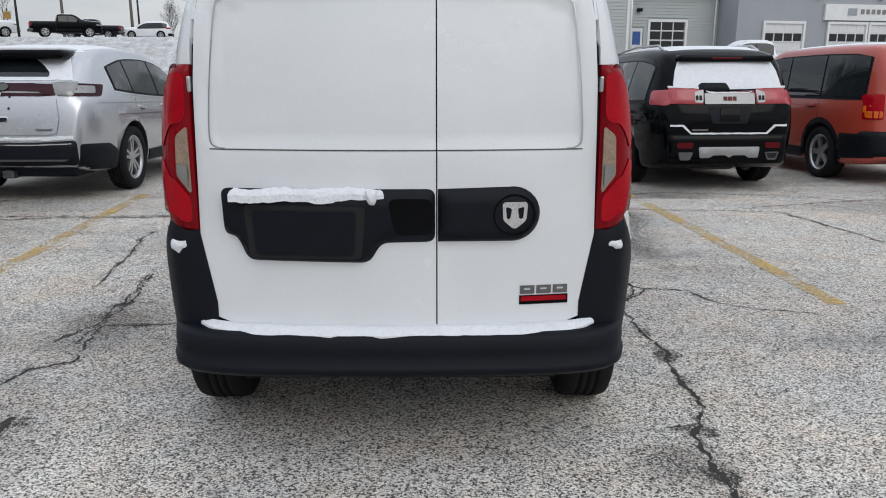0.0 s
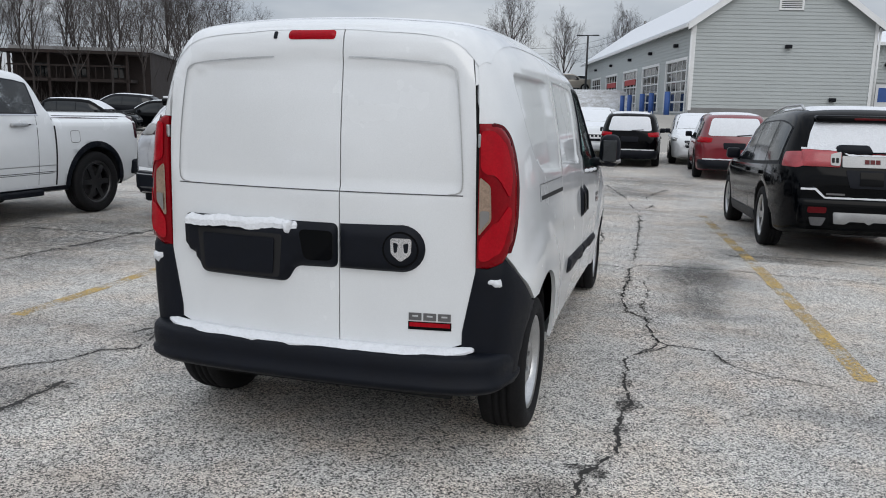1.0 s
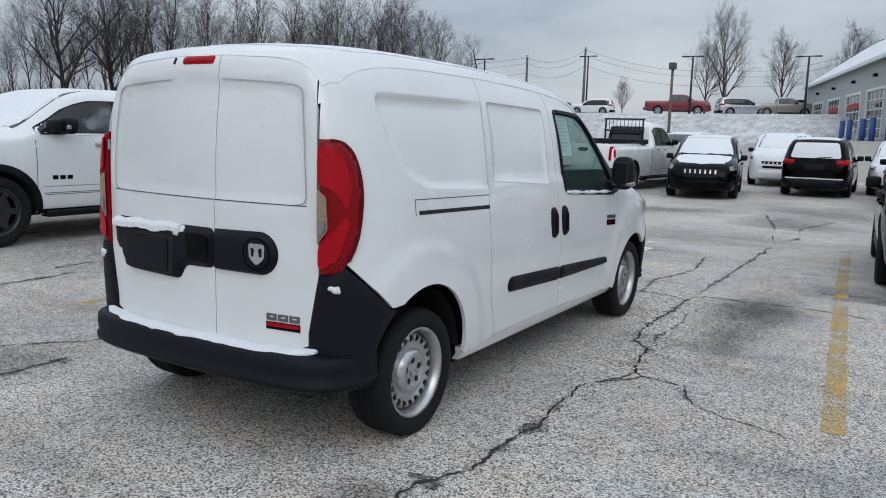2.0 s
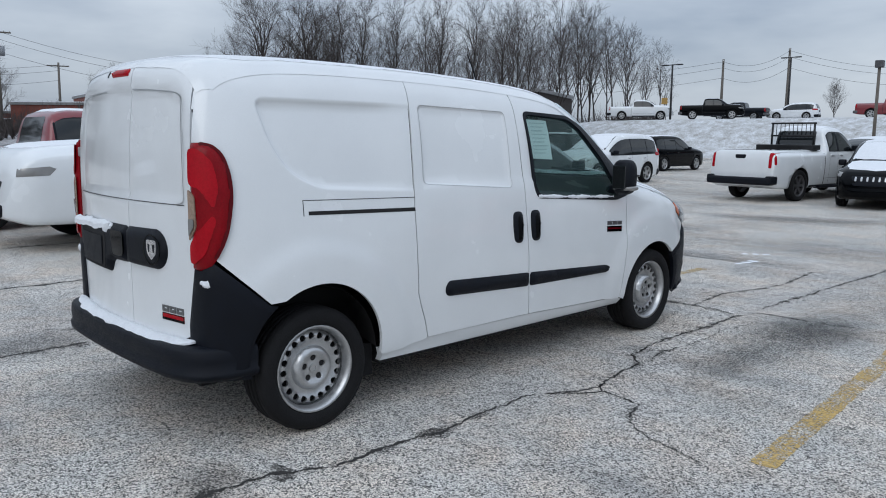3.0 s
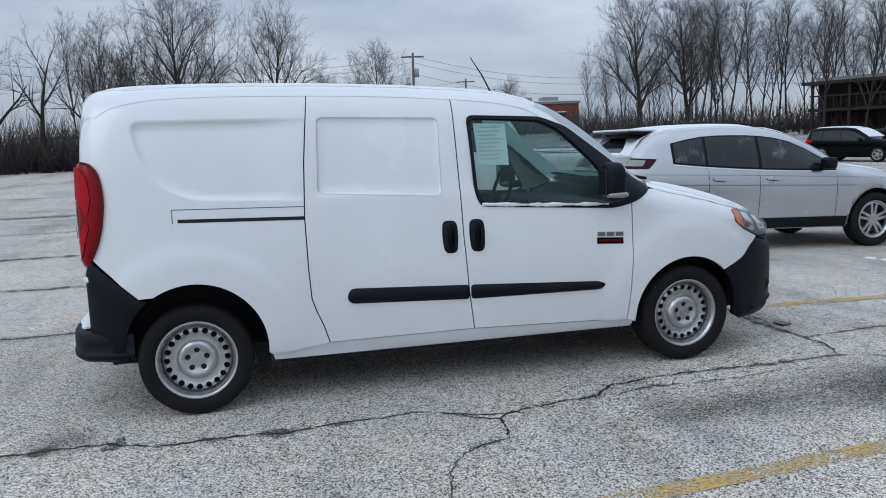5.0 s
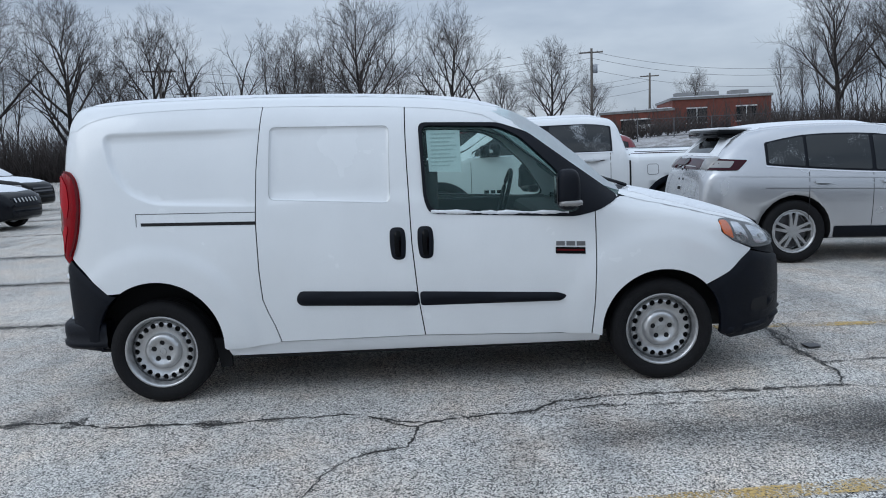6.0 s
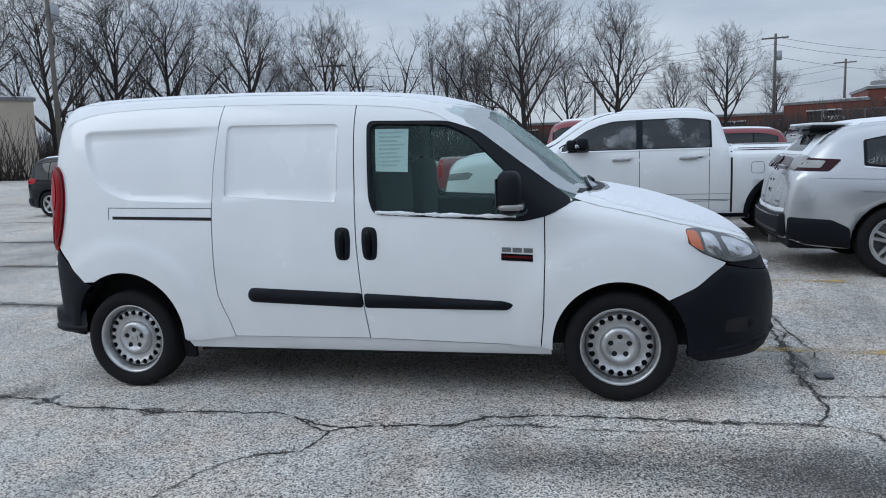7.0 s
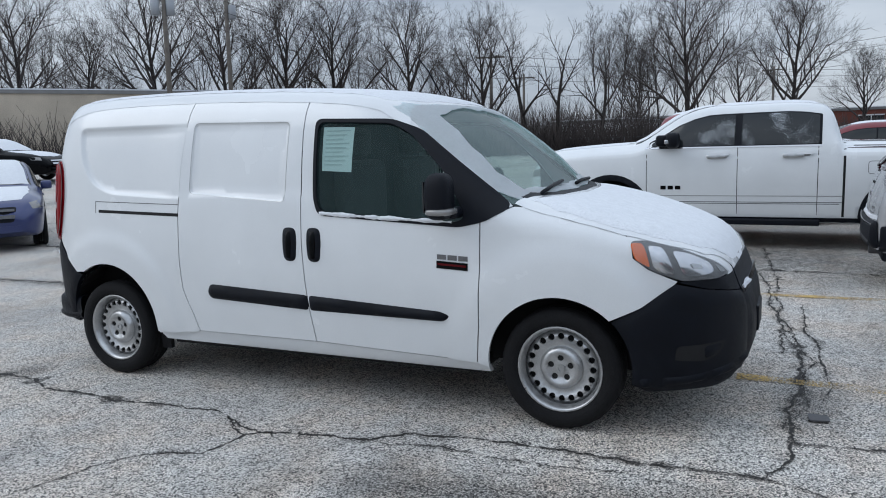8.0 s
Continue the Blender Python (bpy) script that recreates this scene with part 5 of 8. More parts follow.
KINDS = {
    "suv": dict(rise=.05, top=[(0, .50), (.008, .60), (.025, .74), (.05, .88), (.075, .955), (.12, .985), (.25, 1.0), (.42, .995), (.52, .965), (.60, .87), (.68, .735), (.715, .675), (.80, .645), (.90, .60), (.96, .54), (.985, .47), (1, .38)], belt=.585, panes=[(.085, .208), (.215, .405), (.412, .66)], drop=.105),
    "crossover": dict(top=[(0, .40), (.004, .52), (.012, .63), (.026, .71), (.040, .75), (.070, .84), (.105, .925), (.14, .962), (.25, .992), (.36, 1.0), (.44, .992), (.52, .955), (.59, .88), (.68, .745), (.715, .685), (.80, .655), (.90, .605), (.96, .54), (.985, .46), (1, .38)], belt=.635, panes=[(.158, .248), (.256, .414), (.424, .66)], drop=.098, rise=.10),
    "boxy": dict(top=[(0, .55), (.006, .70), (.015, .86), (.03, .95), (.06, .985), (.25, 1.0), (.50, .995), (.56, .97), (.62, .87), (.68, .74), (.70, .695), (.80, .675), (.93, .65), (.975, .58), (.99, .48), (1, .40)], belt=.61, panes=[(.045, .225), (.234, .424), (.432, .655)], drop=.09),
    "sedan": dict(top=[(0, .50), (.012, .62), (.03, .69), (.12, .725), (.20, .80), (.31, .945), (.40, .995), (.50, .99), (.58, .92), (.68, .745), (.71, .695), (.85, .64), (.94, .565), (.98, .47), (1, .38)], belt=.62, panes=[(.235, .42), (.435, .655)], drop=.085),
    "pickup": dict(top=[(0, .50), (.003, .60), (.008, .655), (.012, .675), (.34, .685), (.362, .69), (.372, .80), (.384, .925), (.40, .975), (.45, 1.0), (.57, .995), (.625, .955), (.68, .85), (.725, .755), (.745, .73), (.82, .715), (.93, .69), (.975, .64), (.99, .50), (1, .36)], belt=.655, panes=[(.395, .519), (.527, .70)], drop=.085),
    "crewpickup": dict(top=[(0, .50), (.003, .62), (.008, .70), (.012, .715), (.272, .722), (.288, .725), (.298, .82), (.312, .93), (.330, .975), (.40, 1.0), (.55, .995), (.61, .955), (.665, .86), (.705, .775), (.735, .74), (.82, .725), (.93, .695), (.975, .64), (.99, .50), (1, .36)], belt=.70, panes=[(.335, .492), (.507, .69)], drop=.085),
    "cabpickup": dict(top=[(0, .50), (.003, .60), (.008, .655), (.012, .675), (.42, .685), (.442, .69), (.452, .80), (.464, .925), (.48, .975), (.52, 1.0), (.60, .995), (.645, .955), (.70, .85), (.735, .755), (.755, .73), (.82, .715), (.93, .69), (.975, .64), (.99, .50), (1, .36)], belt=.655, panes=[(.475, .545), (.56, .715)], drop=.085),
}


def car(name, label, category, kind, x, y, heading, length, width, height, base, rear, r, colour, group="cars parked in the lot", z=None, rim=None, style="five", snow_on=("roof", "bonnet", "screen"), pane=None, cladding=None, tail=None, detail=1, nose="bars", rails=False, low=None, arch_trim=None, snow_rear=False, tail_parts=True):
    """A parked vehicle with its rear axle over (x, y); heading in degrees from north, to the left."""
    K = KINDS[kind]
    kind = "pickup" if kind == "crewpickup" else kind
    hx, hy = -math.sin(radians(heading)), math.cos(radians(heading))
    zr, zf = gz(x, y), gz(x + hx * base, y + hy * base)
    zz = zr if z is None else z
    tilt = math.degrees(math.atan2(zf - zr, base)) if z is None else 0.0
    M = pose(x, y, zz, 0, 0, heading) @ pose(0, 0, 0, tilt, 0, 0)
    ob = thing(name, M, label, category, group)
    y0, y1 = -rear, length - rear
    Y = lambda f: y0 + f * length
    roof = curve([(Y(f), h * height) for f, h in K["top"]])
    low = low or (0.22 if kind not in ("pickup", "cabpickup") else 0.34)
    bottom = curve([(y0, low + 0.10), (Y(.06), low + 0.02), (Y(.15), low), (Y(.85), low), (Y(.96), low + .01), (y1, low + .10)])
    plan = curve([(y0, .74), (Y(.006), .80), (Y(.02), .86), (Y(.05), .925), (Y(.09), .965), (Y(.2), 1), (Y(.72), 1), (Y(.86), .975), (Y(.93), .925), (Y(.975), .82), (y1, .64)]) if kind not in ("pickup", "cabpickup") else curve([(y0, .93), (Y(.006), .965), (Y(.03), .99), (Y(.2), 1), (Y(.8), 1), (Y(.93), .97), (Y(.975), .90), (y1, .74)])
    bz = K["belt"] * height
    bow = curve([(y0, -.05), (Y(.1), -.02), (Y(.2), 0), (Y(.75), 0), (Y(.9), .04), (y1, .10)])
    tb = curve([(y0, -.0), (Y(.5), 0), (Y(.62), .12), (Y(.71), .10), (Y(.8), 0), (y1, 0)])
    if kind == "boxy":
        up = [(.975, 0), (.95, .3), (.925, .6), (.90, .8), (.85, .93), (.75, .98), (.5, .995), (0, 1)]
    else:
        up = [(.97, 0), (.93, .25), (.875, .5), (.82, .72), (.755, .88), (.66, .955), (.45, .985), (.2, .998), (0, 1)]
    fr = [0, .004, .008, .012, .02, .03, .045, .065, .09, .12] + [.16 + i * .04 for i in range(3)] + [.265, .28, .29, .296, .302, .308, .314, .322, .33, .34, .355, .365, .372, .378, .385, .395, .41, .425, .44, .445, .452, .458, .465, .475, .49] + [.52 + i * .02 for i in range(13)] + [.80, .84, .88, .91, .93, .95, .965, .98, .99, 1.0]
    S = Shell(width / 2, roof, bottom, plan, lambda q: bz, [(0, 0), (.5, 0), (.84, 0), (.93, .03), (.965, .14), (.99, .40), (1, .62), (.992, .85), (.97, 1)], up, sorted({Y(f) for f in fr}), bow, 0.0, 9.0, tb)
    body_cut(S, colour, [(0.0, r), (base, r)], r * 1.16, "body", ob, width / 2)
    pane = pane or DARKGLASS
    drop = K["drop"] * height * (1.0 if kind != "boxy" else 0.9)
    for s in (1, -1):
        side = S.side(s)
        qa, qb = Y(K["panes"][0][0]) - 0.03, Y(K["panes"][-1][1]) + 0.04
        qs = np.linspace(qa, qb, 12)
        low_edge = lambda q: bz + 0.016 + K.get("rise", 0.0) * min(1.0, max(0.0, (qb - q) / (qb - qa))) ** 2.2
        high_edge = lambda q: max(low_edge(q) + 0.035, roof(q) - drop) - (K.get("rise", 0.0) * 0.5 * max(0.0, 1 - (q - qa) / 0.5))
        rim_ = [(q, low_edge(q) - 0.022) for q in qs] + [(q, max(low_edge(q) + 0.03, high_edge(q) + 0.020)) for q in qs[::-1]]
        panel("window_surround", rounded(rim_, 0.02, 2), side, PLASTIC, ob, 0.09, 0.003, 0.006)
        for a, b in K["panes"]:
            ys_ = np.linspace(Y(a), Y(b), 9)
            tops = [(q, max(low_edge(q) + 0.02, high_edge(q))) for q in ys_]
            botm = [(q, low_edge(q)) for q in ys_]
            w = panel("side_window", rounded(botm + tops[::-1], 0.02, 2), side, pane, ob, 0.09, 0.008, 0.005)
        if kind not in ("pickup", "cabpickup"):
            strip_ = [(q, low_edge(q) - 0.022) for q in qs] + [(q, low_edge(q) - 0.038) for q in qs[::-1]]
            panel("window_trim", strip_, side, CHROME if kind == "crossover" else PLASTIC, ob, 0.12, 0.004, 0.006)
        # sills, handles, joints
        if detail:
            for a, b in K["panes"][-2:]:
                yh = Y(a) + 0.06
                panel("handle_cup", rounded([(yh + 0.03, bz - 0.075), (yh + 0.17, bz - 0.077), (yh + 0.17, bz - 0.135), (yh + 0.03, bz - 0.133)], 0.02, 2), side, DARKSTEEL, ob, 0.06, 0.002, 0.002)
                panel("door_handle", rounded([(yh, bz - 0.075), (yh + 0.21, bz - 0.080), (yh + 0.21, bz - 0.122), (yh, bz - 0.117)], 0.016, 2), side, colour, ob, 0.06, 0.030, 0.03, (), "", 0.014, 0.014)
            edges = [(K["panes"][-2][0] + 0.0, 0.25), (K["panes"][-1][0] - .008, 0.0), (K["panes"][-1][1] + .01, 0.0)]
            for f, lift_ in edges:
                q = Y(f)
                z0 = max(low + 0.12, r * 1.3 if abs(q) < r * 1.2 else 0)
                panel("door_joint", [(q, z0), (q + 0.008, z0), (q + 0.008, bz + 0.01), (q, bz + 0.01)], side, DARK, ob, 0.12, 0.0012, 0)
            q0, q1 = r * 1.25, base - r * 1.25
            panel("sill_trim", rounded([(q0, low + 0.03), (q1, low + 0.03), (q1, low + (0.16 if cladding else 0.08)), (q0, low + (0.16 if cladding else 0.08))], 0.02, 2), side, cladding or PLASTIC, ob, 0.1, 0.012, 0.03, (), "", 0.012, 0.03)
        if arch_trim:
            for cy in (0.0, base):
                o, i_ = arc(cy, r, r * 1.34, -8, 188, 20), arc(cy, r, r * 1.15, 188, -8, 20)
                panel("arch_trim", o + i_, side, arch_trim, ob, 0.08, 0.003, 0.03, (), "", 0.03, 0.03)
        if kind in ("pickup", "cabpickup"):
            qg = Y(K["top"][4][0]) + 0.06
            panel("bed_gap", [(qg, low + 0.02), (qg + 0.028, low + 0.02), (qg + 0.028, bz + 0.02), (qg, bz + 0.02)], side, DARK, ob, 0.1, 0.002, 0.0)
            box_part("running_board", min(s * (width / 2 - 0.16), s * (width / 2 + 0.01)), max(s * (width / 2 - 0.16), s * (width / 2 + 0.01)), r * 1.5 + 0.35, base - r * 1.4, low - 0.02, low + 0.06, PLASTIC, ob, 0.02)
            # Shade along the door crease, drawn as a flat dark strip.
            panel("door_crease_shade", [(qg + 0.06, low + 0.26), (base - r * 1.4, low + 0.26), (base - r * 1.4, low + 0.252), (qg + 0.06, low + 0.252)], side, DARKSTEEL, ob, 0.2, 0.0015, 0)
        # mirror
        my = Y(K["panes"][-1][1]) - 0.16
        cx = side(my, bz + 0.05)[0].x
        bm = bmesh.new()
        box(bm, min(cx + s * 0.02, cx + s * 0.20), max(cx + s * 0.02, cx + s * 0.20), my - 0.07, my + 0.08, bz + 0.02, bz + 0.17, 0.035)
        box(bm, min(cx - s * 0.04, cx + s * 0.05), max(cx - s * 0.04, cx + s * 0.05), my - 0.02, my + 0.06, bz + 0.0, bz + 0.06, 0.015)
        part("mirror", bm, PLASTIC if kind != "sedan" else colour, ob, "", True)
        for cy in (0.0, base):
            wheel(ob, s * (width / 2 - 0.125), cy, r, 0.225, s, style, r * 0.66, rim, 24)
        # lamps
        zt = bz - 0.02
        if kind in ("pickup", "cabpickup"):
            panel("tail_lamp", rounded([(y0 + 0.035, bz - 0.02), (y0 + 0.13, bz - 0.02), (y0 + 0.12, bz - 0.34), (y0 + 0.035, bz - 0.34)], 0.03, 2), side, tail or LAMPRED, ob, 0.08, 0.003, 0.02, (), "", 0.012, 0.03)
        cr = S.corner(s, width / 2 - 0.45, y1 - 0.55)
        zh = height * (0.46 if kind in ("suv", "sedan", "crossover") else 0.50)
        panel("headlamp", [(-0.62, zh + 0.0), (-0.20, zh + 0.02), (-0.10, zh + 0.10), (-0.20, zh + 0.13), (-0.62, zh + 0.10)], (lambda u, v, cr=cr: cr(u * 100, v)), LAMPCLEAR, ob, 0.08, 0.004, 0.02, (), "", 0.012, 0.03)
    # screens
    front, back, top = S.front(), S.rear(), S.top()
    hw = width / 2
    ya = max(Y(f) for f, h in K["top"] if h > 0.955)
    yb = Y({"suv": .70, "crossover": .70, "boxy": .69, "sedan": .70, "pickup": .735, "cabpickup": .745}[kind])
    sc = [(hw * .66, ya + 0.05), (hw * .74, (ya + yb) / 2), (hw * .80, yb - 0.02)]
    scr_ = [(0, ya + 0.10)] + sc + [(hw * .5, yb + 0.06), (0, yb + 0.09)]
    windscreen = panel("windscreen", scr_ + mirror(scr_)[1:-1], top, pane, ob, 0.12, 0.003, 0.006)
    if "screen" in snow_on:
        panel("windscreen_snow", ragged([(p[0] * 0.95, p[1]) for p in scr_ + mirror(scr_)[1:-1]], 0.03, x, 0.12), top, SNOW, ob, 0.12, 0.005, 0.004, (), "", 0.014, 0.06)
    # tail
    if kind in ("pickup", "cabpickup"):
        panel("tailgate", rounded([(-hw * .80, bz - 0.02), (hw * .80, bz - 0.02), (hw * .80, bz - 0.60), (-hw * .80, bz - 0.60)], 0.03, 2), back, colour, ob, 0.15, 0.006, 0.02, (), "", 0.008, 0.03)
        bb = bmesh.new()
        box(bb, -hw * .97, hw * .97, y0 - 0.17, y0 + 0.12, low + 0.12, low + 0.32, 0.05)
        for s in (-1, 1):
            box(bb, min(s * hw * .80, s * hw * .99), max(s * hw * .80, s * hw * .99), y0 - 0.14, y0 + 0.20, low + 0.14, low + 0.36, 0.04)
        part("rear_bumper", bb, PLASTIC if colour is WHITE else DARKSTEEL, ob)
        panel("bed_cover", [(-hw * .86, y0 + 0.08), (hw * .86, y0 + 0.08), (hw * .86, Y(K["top"][4][0]) - 0.02), (-hw * .86, Y(K["top"][4][0]) - 0.02)], top, BLACK, ob, 0.3, 0.004, 0.01)
        for s in (1, -1):
            panel("rear_lamp", rounded([(s * hw * .82, bz - 0.04), (s * hw * .905, bz - 0.04), (s * hw * .905, bz - 0.42), (s * hw * .82, bz - 0.42)][::s], 0.02, 2), back, tail or LAMPRED, ob, 0.08, 0.006, 0.02, (), "", 0.01, 0.02)
        panel("tailgate_handle", rounded([(-0.16, bz - 0.08), (0.16, bz - 0.08), (0.14, bz - 0.18), (-0.14, bz - 0.18)], 0.03, 2), back, PLASTIC, ob, 0.1, 0.016, 0.01)
        panel("rear_window", rounded([(-hw * .62, bz + 0.06), (hw * .62, bz + 0.06), (hw * .58, height * .93), (-hw * .58, height * .93)], 0.05, 2), back, pane, ob, 0.12, 0.004, 0.006)
    elif tail_parts:
        zt1 = height * (.93 if kind != "sedan" else .92)
        if kind == "sedan":
            sp = [(0, Y(.18)), (hw * .72, Y(.19)), (hw * .64, Y(.30)), (0, Y(.32))]
            panel("rear_window", sp + mirror(sp)[1:-1], top, pane, ob, 0.12, 0.003, 0.006)
        else:
            rw = [(-hw * .70, bz + 0.13), (hw * .70, bz + 0.13), (hw * .60, zt1 - 0.02), (-hw * .60, zt1 - 0.02)]
            panel("rear_window", rounded(rw, 0.08, 3), back, SNOW if snow_rear else pane, ob, 0.08, 0.008, 0.006, (), "snow-covered rear window" if snow_rear else "")
            tube("rear_wiper", [back(0.05, bz + 0.14)[0] - Vector((0, 0.02, 0)), back(0.4, bz + 0.17)[0] - Vector((0, 0.02, 0))], 0.012, PLASTIC, ob, 6)
        tl = tail or LAMPRED
        for s in (1, -1):
            panel("tail_lamp", rounded([(s * hw * .56, bz + 0.07), (s * hw * .92, bz + 0.10), (s * hw * .95, bz - 0.05), (s * hw * .60, bz - 0.04)][::s], 0.03, 2), back, tl, ob, 0.05, 0.010, 0.02, (), "", 0.015, 0.03)
        panel("bumper_snow", ragged([(-hw * .80, low + 0.335), (hw * .80, low + 0.335), (hw * .80, low + 0.305), (-hw * .80, low + 0.305)], 0.01, x, 0.08), back, SNOW, ob, 0.08, 0.012, 0.01, (), "", 0.02, 0.02)
        panel("rear_bumper", rounded([(-hw * .93, low + 0.30), (hw * .93, low + 0.30), (hw * .90, low + 0.06), (-hw * .90, low + 0.06)], 0.05, 2), back, PLASTIC, ob, 0.08, 0.010, 0.03, (), "", 0.03, 0.05)
        panel("plate_recess", rounded([(-0.27, bz - 0.04), (0.27, bz - 0.04), (0.25, bz - 0.20), (-0.25, bz - 0.20)], 0.03, 2), back, PLASTIC, ob, 0.08, 0.010, 0.008)
    # nose
    zg = height * .40
    panel("grille", rounded([(-hw * .52, zg + 0.13), (hw * .52, zg + 0.13), (hw * .46, zg - 0.10), (-hw * .46, zg - 0.10)], 0.04, 2), front, PLASTIC, ob, 0.12, 0.006, 0.02)
    if nose == "slots":
        for i in range(7):
            gx_ = (i - 3) * hw * .135
            panel("grille_slot", rounded([(gx_ - .020, zg + 0.10), (gx_ + .020, zg + 0.10), (gx_ + .020, zg + 0.0), (gx_ - .020, zg + 0.0)], 0.015, 2), front, STEEL, ob, 0.1, 0.028, 0.01)
    else:
        for dz in (0.07, -0.02):
            panel("grille_bar", rounded([(-hw * .48, zg + dz + .018), (hw * .48, zg + dz + .018), (hw * .48, zg + dz - .018), (-hw * .48, zg + dz - .018)], 0.01, 2), front, CHROME if nose == "chrome" else DARKSTEEL, ob, 0.15, 0.03, 0.01)
    panel("front_bumper", rounded([(-hw * .60, zg - 0.16), (hw * .60, zg - 0.16), (hw * .58, low + 0.10), (-hw * .58, low + 0.10)], 0.05, 2), front, PLASTIC if cladding or kind in ("pickup", "cabpickup") else colour, ob, 0.12, 0.01, 0.03, (), "", 0.03, 0.05)
    # roof pieces
    if rails:
        for s in (1, -1):
            pts = [top(s * hw * .63, q)[0] + Vector((0, 0, h)) for q, h in ((Y(.13), 0.0), (Y(.17), 0.05), (Y(.34), 0.055), (Y(.50), 0.045), (Y(.53), 0.0))]
            tube("roof_rail", pts, 0.016, DARKSTEEL if colour is not BLACK else STEEL, ob, 6)
    if "roof" in snow_on:
        q0 = Y(.10) if kind in ("suv", "boxy", "crossover") else (Y(.36) if kind == "sedan" else Y(K["top"][8][0] + .01))
        rr_ = [(hw * .60, q0), (hw * .64, q0 + 0.2), (hw * .64, ya - 0.15), (hw * .60, ya + 0.02)]
        panel("roof_snow", ragged([(0, q0 - 0.02)] + rr_ + [(0, ya + 0.06)] + mirror(rr_), 0.02, x + 1, 0.15), top, SNOW, ob, 0.18, 0.002, 0.004, (), "", 0.022, 0.08)
    if "bonnet" in snow_on:
        hb = [(hw * .74, yb + 0.12), (hw * .74, Y(.86)), (hw * .62, Y(.945))]
        panel("bonnet_snow", ragged([(0, yb + 0.16)] + hb + [(0, Y(.965))] + mirror(hb), 0.03, x + 2, 0.15), top, SNOW, ob, 0.18, 0.003, 0.004, (), "", 0.016, 0.08)
    return ob, S


edge, edge_s = car("suv", "silver midsize suv with a dark roof spoiler and dusted windows", "suv", "crossover", -4.57, 9.13, 0, 4.64, 1.91, 1.65, 2.72, 1.04, 0.37, SILVER, pane=SNOWGLASS, cladding=PLASTIC, style="alloy", tail_parts=False, low=0.27)
terrain, terr_s = car("suv", "black suv with snow on its rear window and roof rails", "suv", "suv", 3.19, 9.88, 4.5, 4.72, 1.85, 1.66, 2.86, 0.96, 0.36, BLACK, style="five", rails=True, tail_parts=False, pane=SNOWGLASS, cladding=PLASTIC, snow_on=("roof", "bonnet"))
escape, esc_s = car("suv", "orange-red compact suv with black bumpers", "suv", "boxy", 5.85, 10.35, 4.5, 4.44, 1.78, 1.72, 2.62, 0.95, 0.34, BRICKRED, cladding=PLASTIC, style="five", snow_on=("roof", "bonnet"), arch_trim=PLASTIC, tail_parts=False)
truck, truck_s = car("pickup_truck", "white crew cab pickup truck with black wheels and arch trims", "pickup truck", "crewpickup", -7.41, 8.62, 180, 5.78, 2.06, 1.91, 3.62, 0.92, 0.42, WHITE, rim=BLACKRIM, style="six", pane=SNOWGLASS, arch_trim=PLASTIC, tail=SMOKED)
TZ = 0.70 * 1.91
for s in (1, -1):
    ts = truck_s.side(s)
    panel("window_trim", [(0.98, TZ + 0.004), (3.16, TZ + 0.004), (3.16, TZ - 0.014), (0.98, TZ - 0.014)], ts, CHROME, truck, 0.12, 0.006, 0.006, (), "bright strip under the windows")
    fd = rounded([(0.30, 1.13), (0.47, 1.13), (0.47, 0.97), (0.30, 0.97)], 0.04)
    panel("fuel_door", fd, ts, DARKSTEEL, truck, 0.06, 0.002, 0.0, [inset(fd, 0.006)])
    # Thin grey strip painted as the door crease's shade.
    panel("door_crease_shade", [(0.72, 0.70), (3.05, 0.70), (3.05, 0.692), (0.72, 0.692)], ts, SATIN, truck, 0.15, 0.002, 0)
    panel("sill_line", [(0.72, 0.62), (3.05, 0.62), (3.05, 0.612), (0.72, 0.612)], ts, DARKSTEEL, truck, 0.15, 0.002, 0)
    for yh in (1.18, 2.10):
        panel("chrome_handle", rounded([(yh, 1.235), (yh + 0.25, 1.232), (yh + 0.25, 1.185), (yh, 1.188)], 0.018, 2), ts, STEEL, truck, 0.05, 0.036, 0.03, (), "bright door handle", 0.014, 0.016)
    my_ = -0.92 + 5.78 * 0.69 - 0.30
    cx_ = ts(my_, TZ + 0.03)[0].x
    mb_ = bmesh.new()
    lump(mb_, (cx_ + s * 0.14, my_, TZ + 0.10), (0.13, 0.085, 0.105), 0.6)
    part("mirror_shell", mb_, PLASTIC, truck, "large black door mirror", True)
    box_part("mirror_cap", min(cx_ + s * 0.02, cx_ + s * 0.265), max(cx_ + s * 0.02, cx_ + s * 0.265), my_ + 0.02, my_ + 0.092, TZ + 0.055, TZ + 0.105, CHROME, truck, 0.01)
for i in range(3):
    panel("badge", [(2.87 - i * 0.095, 0.83), (2.94 - i * 0.095, 0.83), (2.94 - i * 0.095, 0.78), (2.87 - i * 0.095, 0.78)], truck_s.side(1), BLACK, truck, 0.1, 0.004, 0.006, (), "black badge block")
    panel("badge", [(2.87 - i * 0.095, 0.83), (2.94 - i * 0.095, 0.83), (2.94 - i * 0.095, 0.78), (2.87 - i * 0.095, 0.78)], truck_s.side(-1), BLACK, truck, 0.1, 0.004, 0.006, (), "black badge block")
car("pickup_truck", "red and tan two-tone pickup truck with an open bed", "pickup truck", "pickup", -10.4, 4.1, 0, 5.68, 2.0, 1.90, 3.4, 1.15, 0.40, RED, style="five", rim=DARKSTEEL, cladding=TAN)
car("suv", "white suv with chrome grille and snow on its bonnet", "suv", "suv", -13.1, 26.6, 180, 5.1, 1.93, 1.80, 3.04, 1.05, 0.37, WHITE, nose="chrome", style="five")
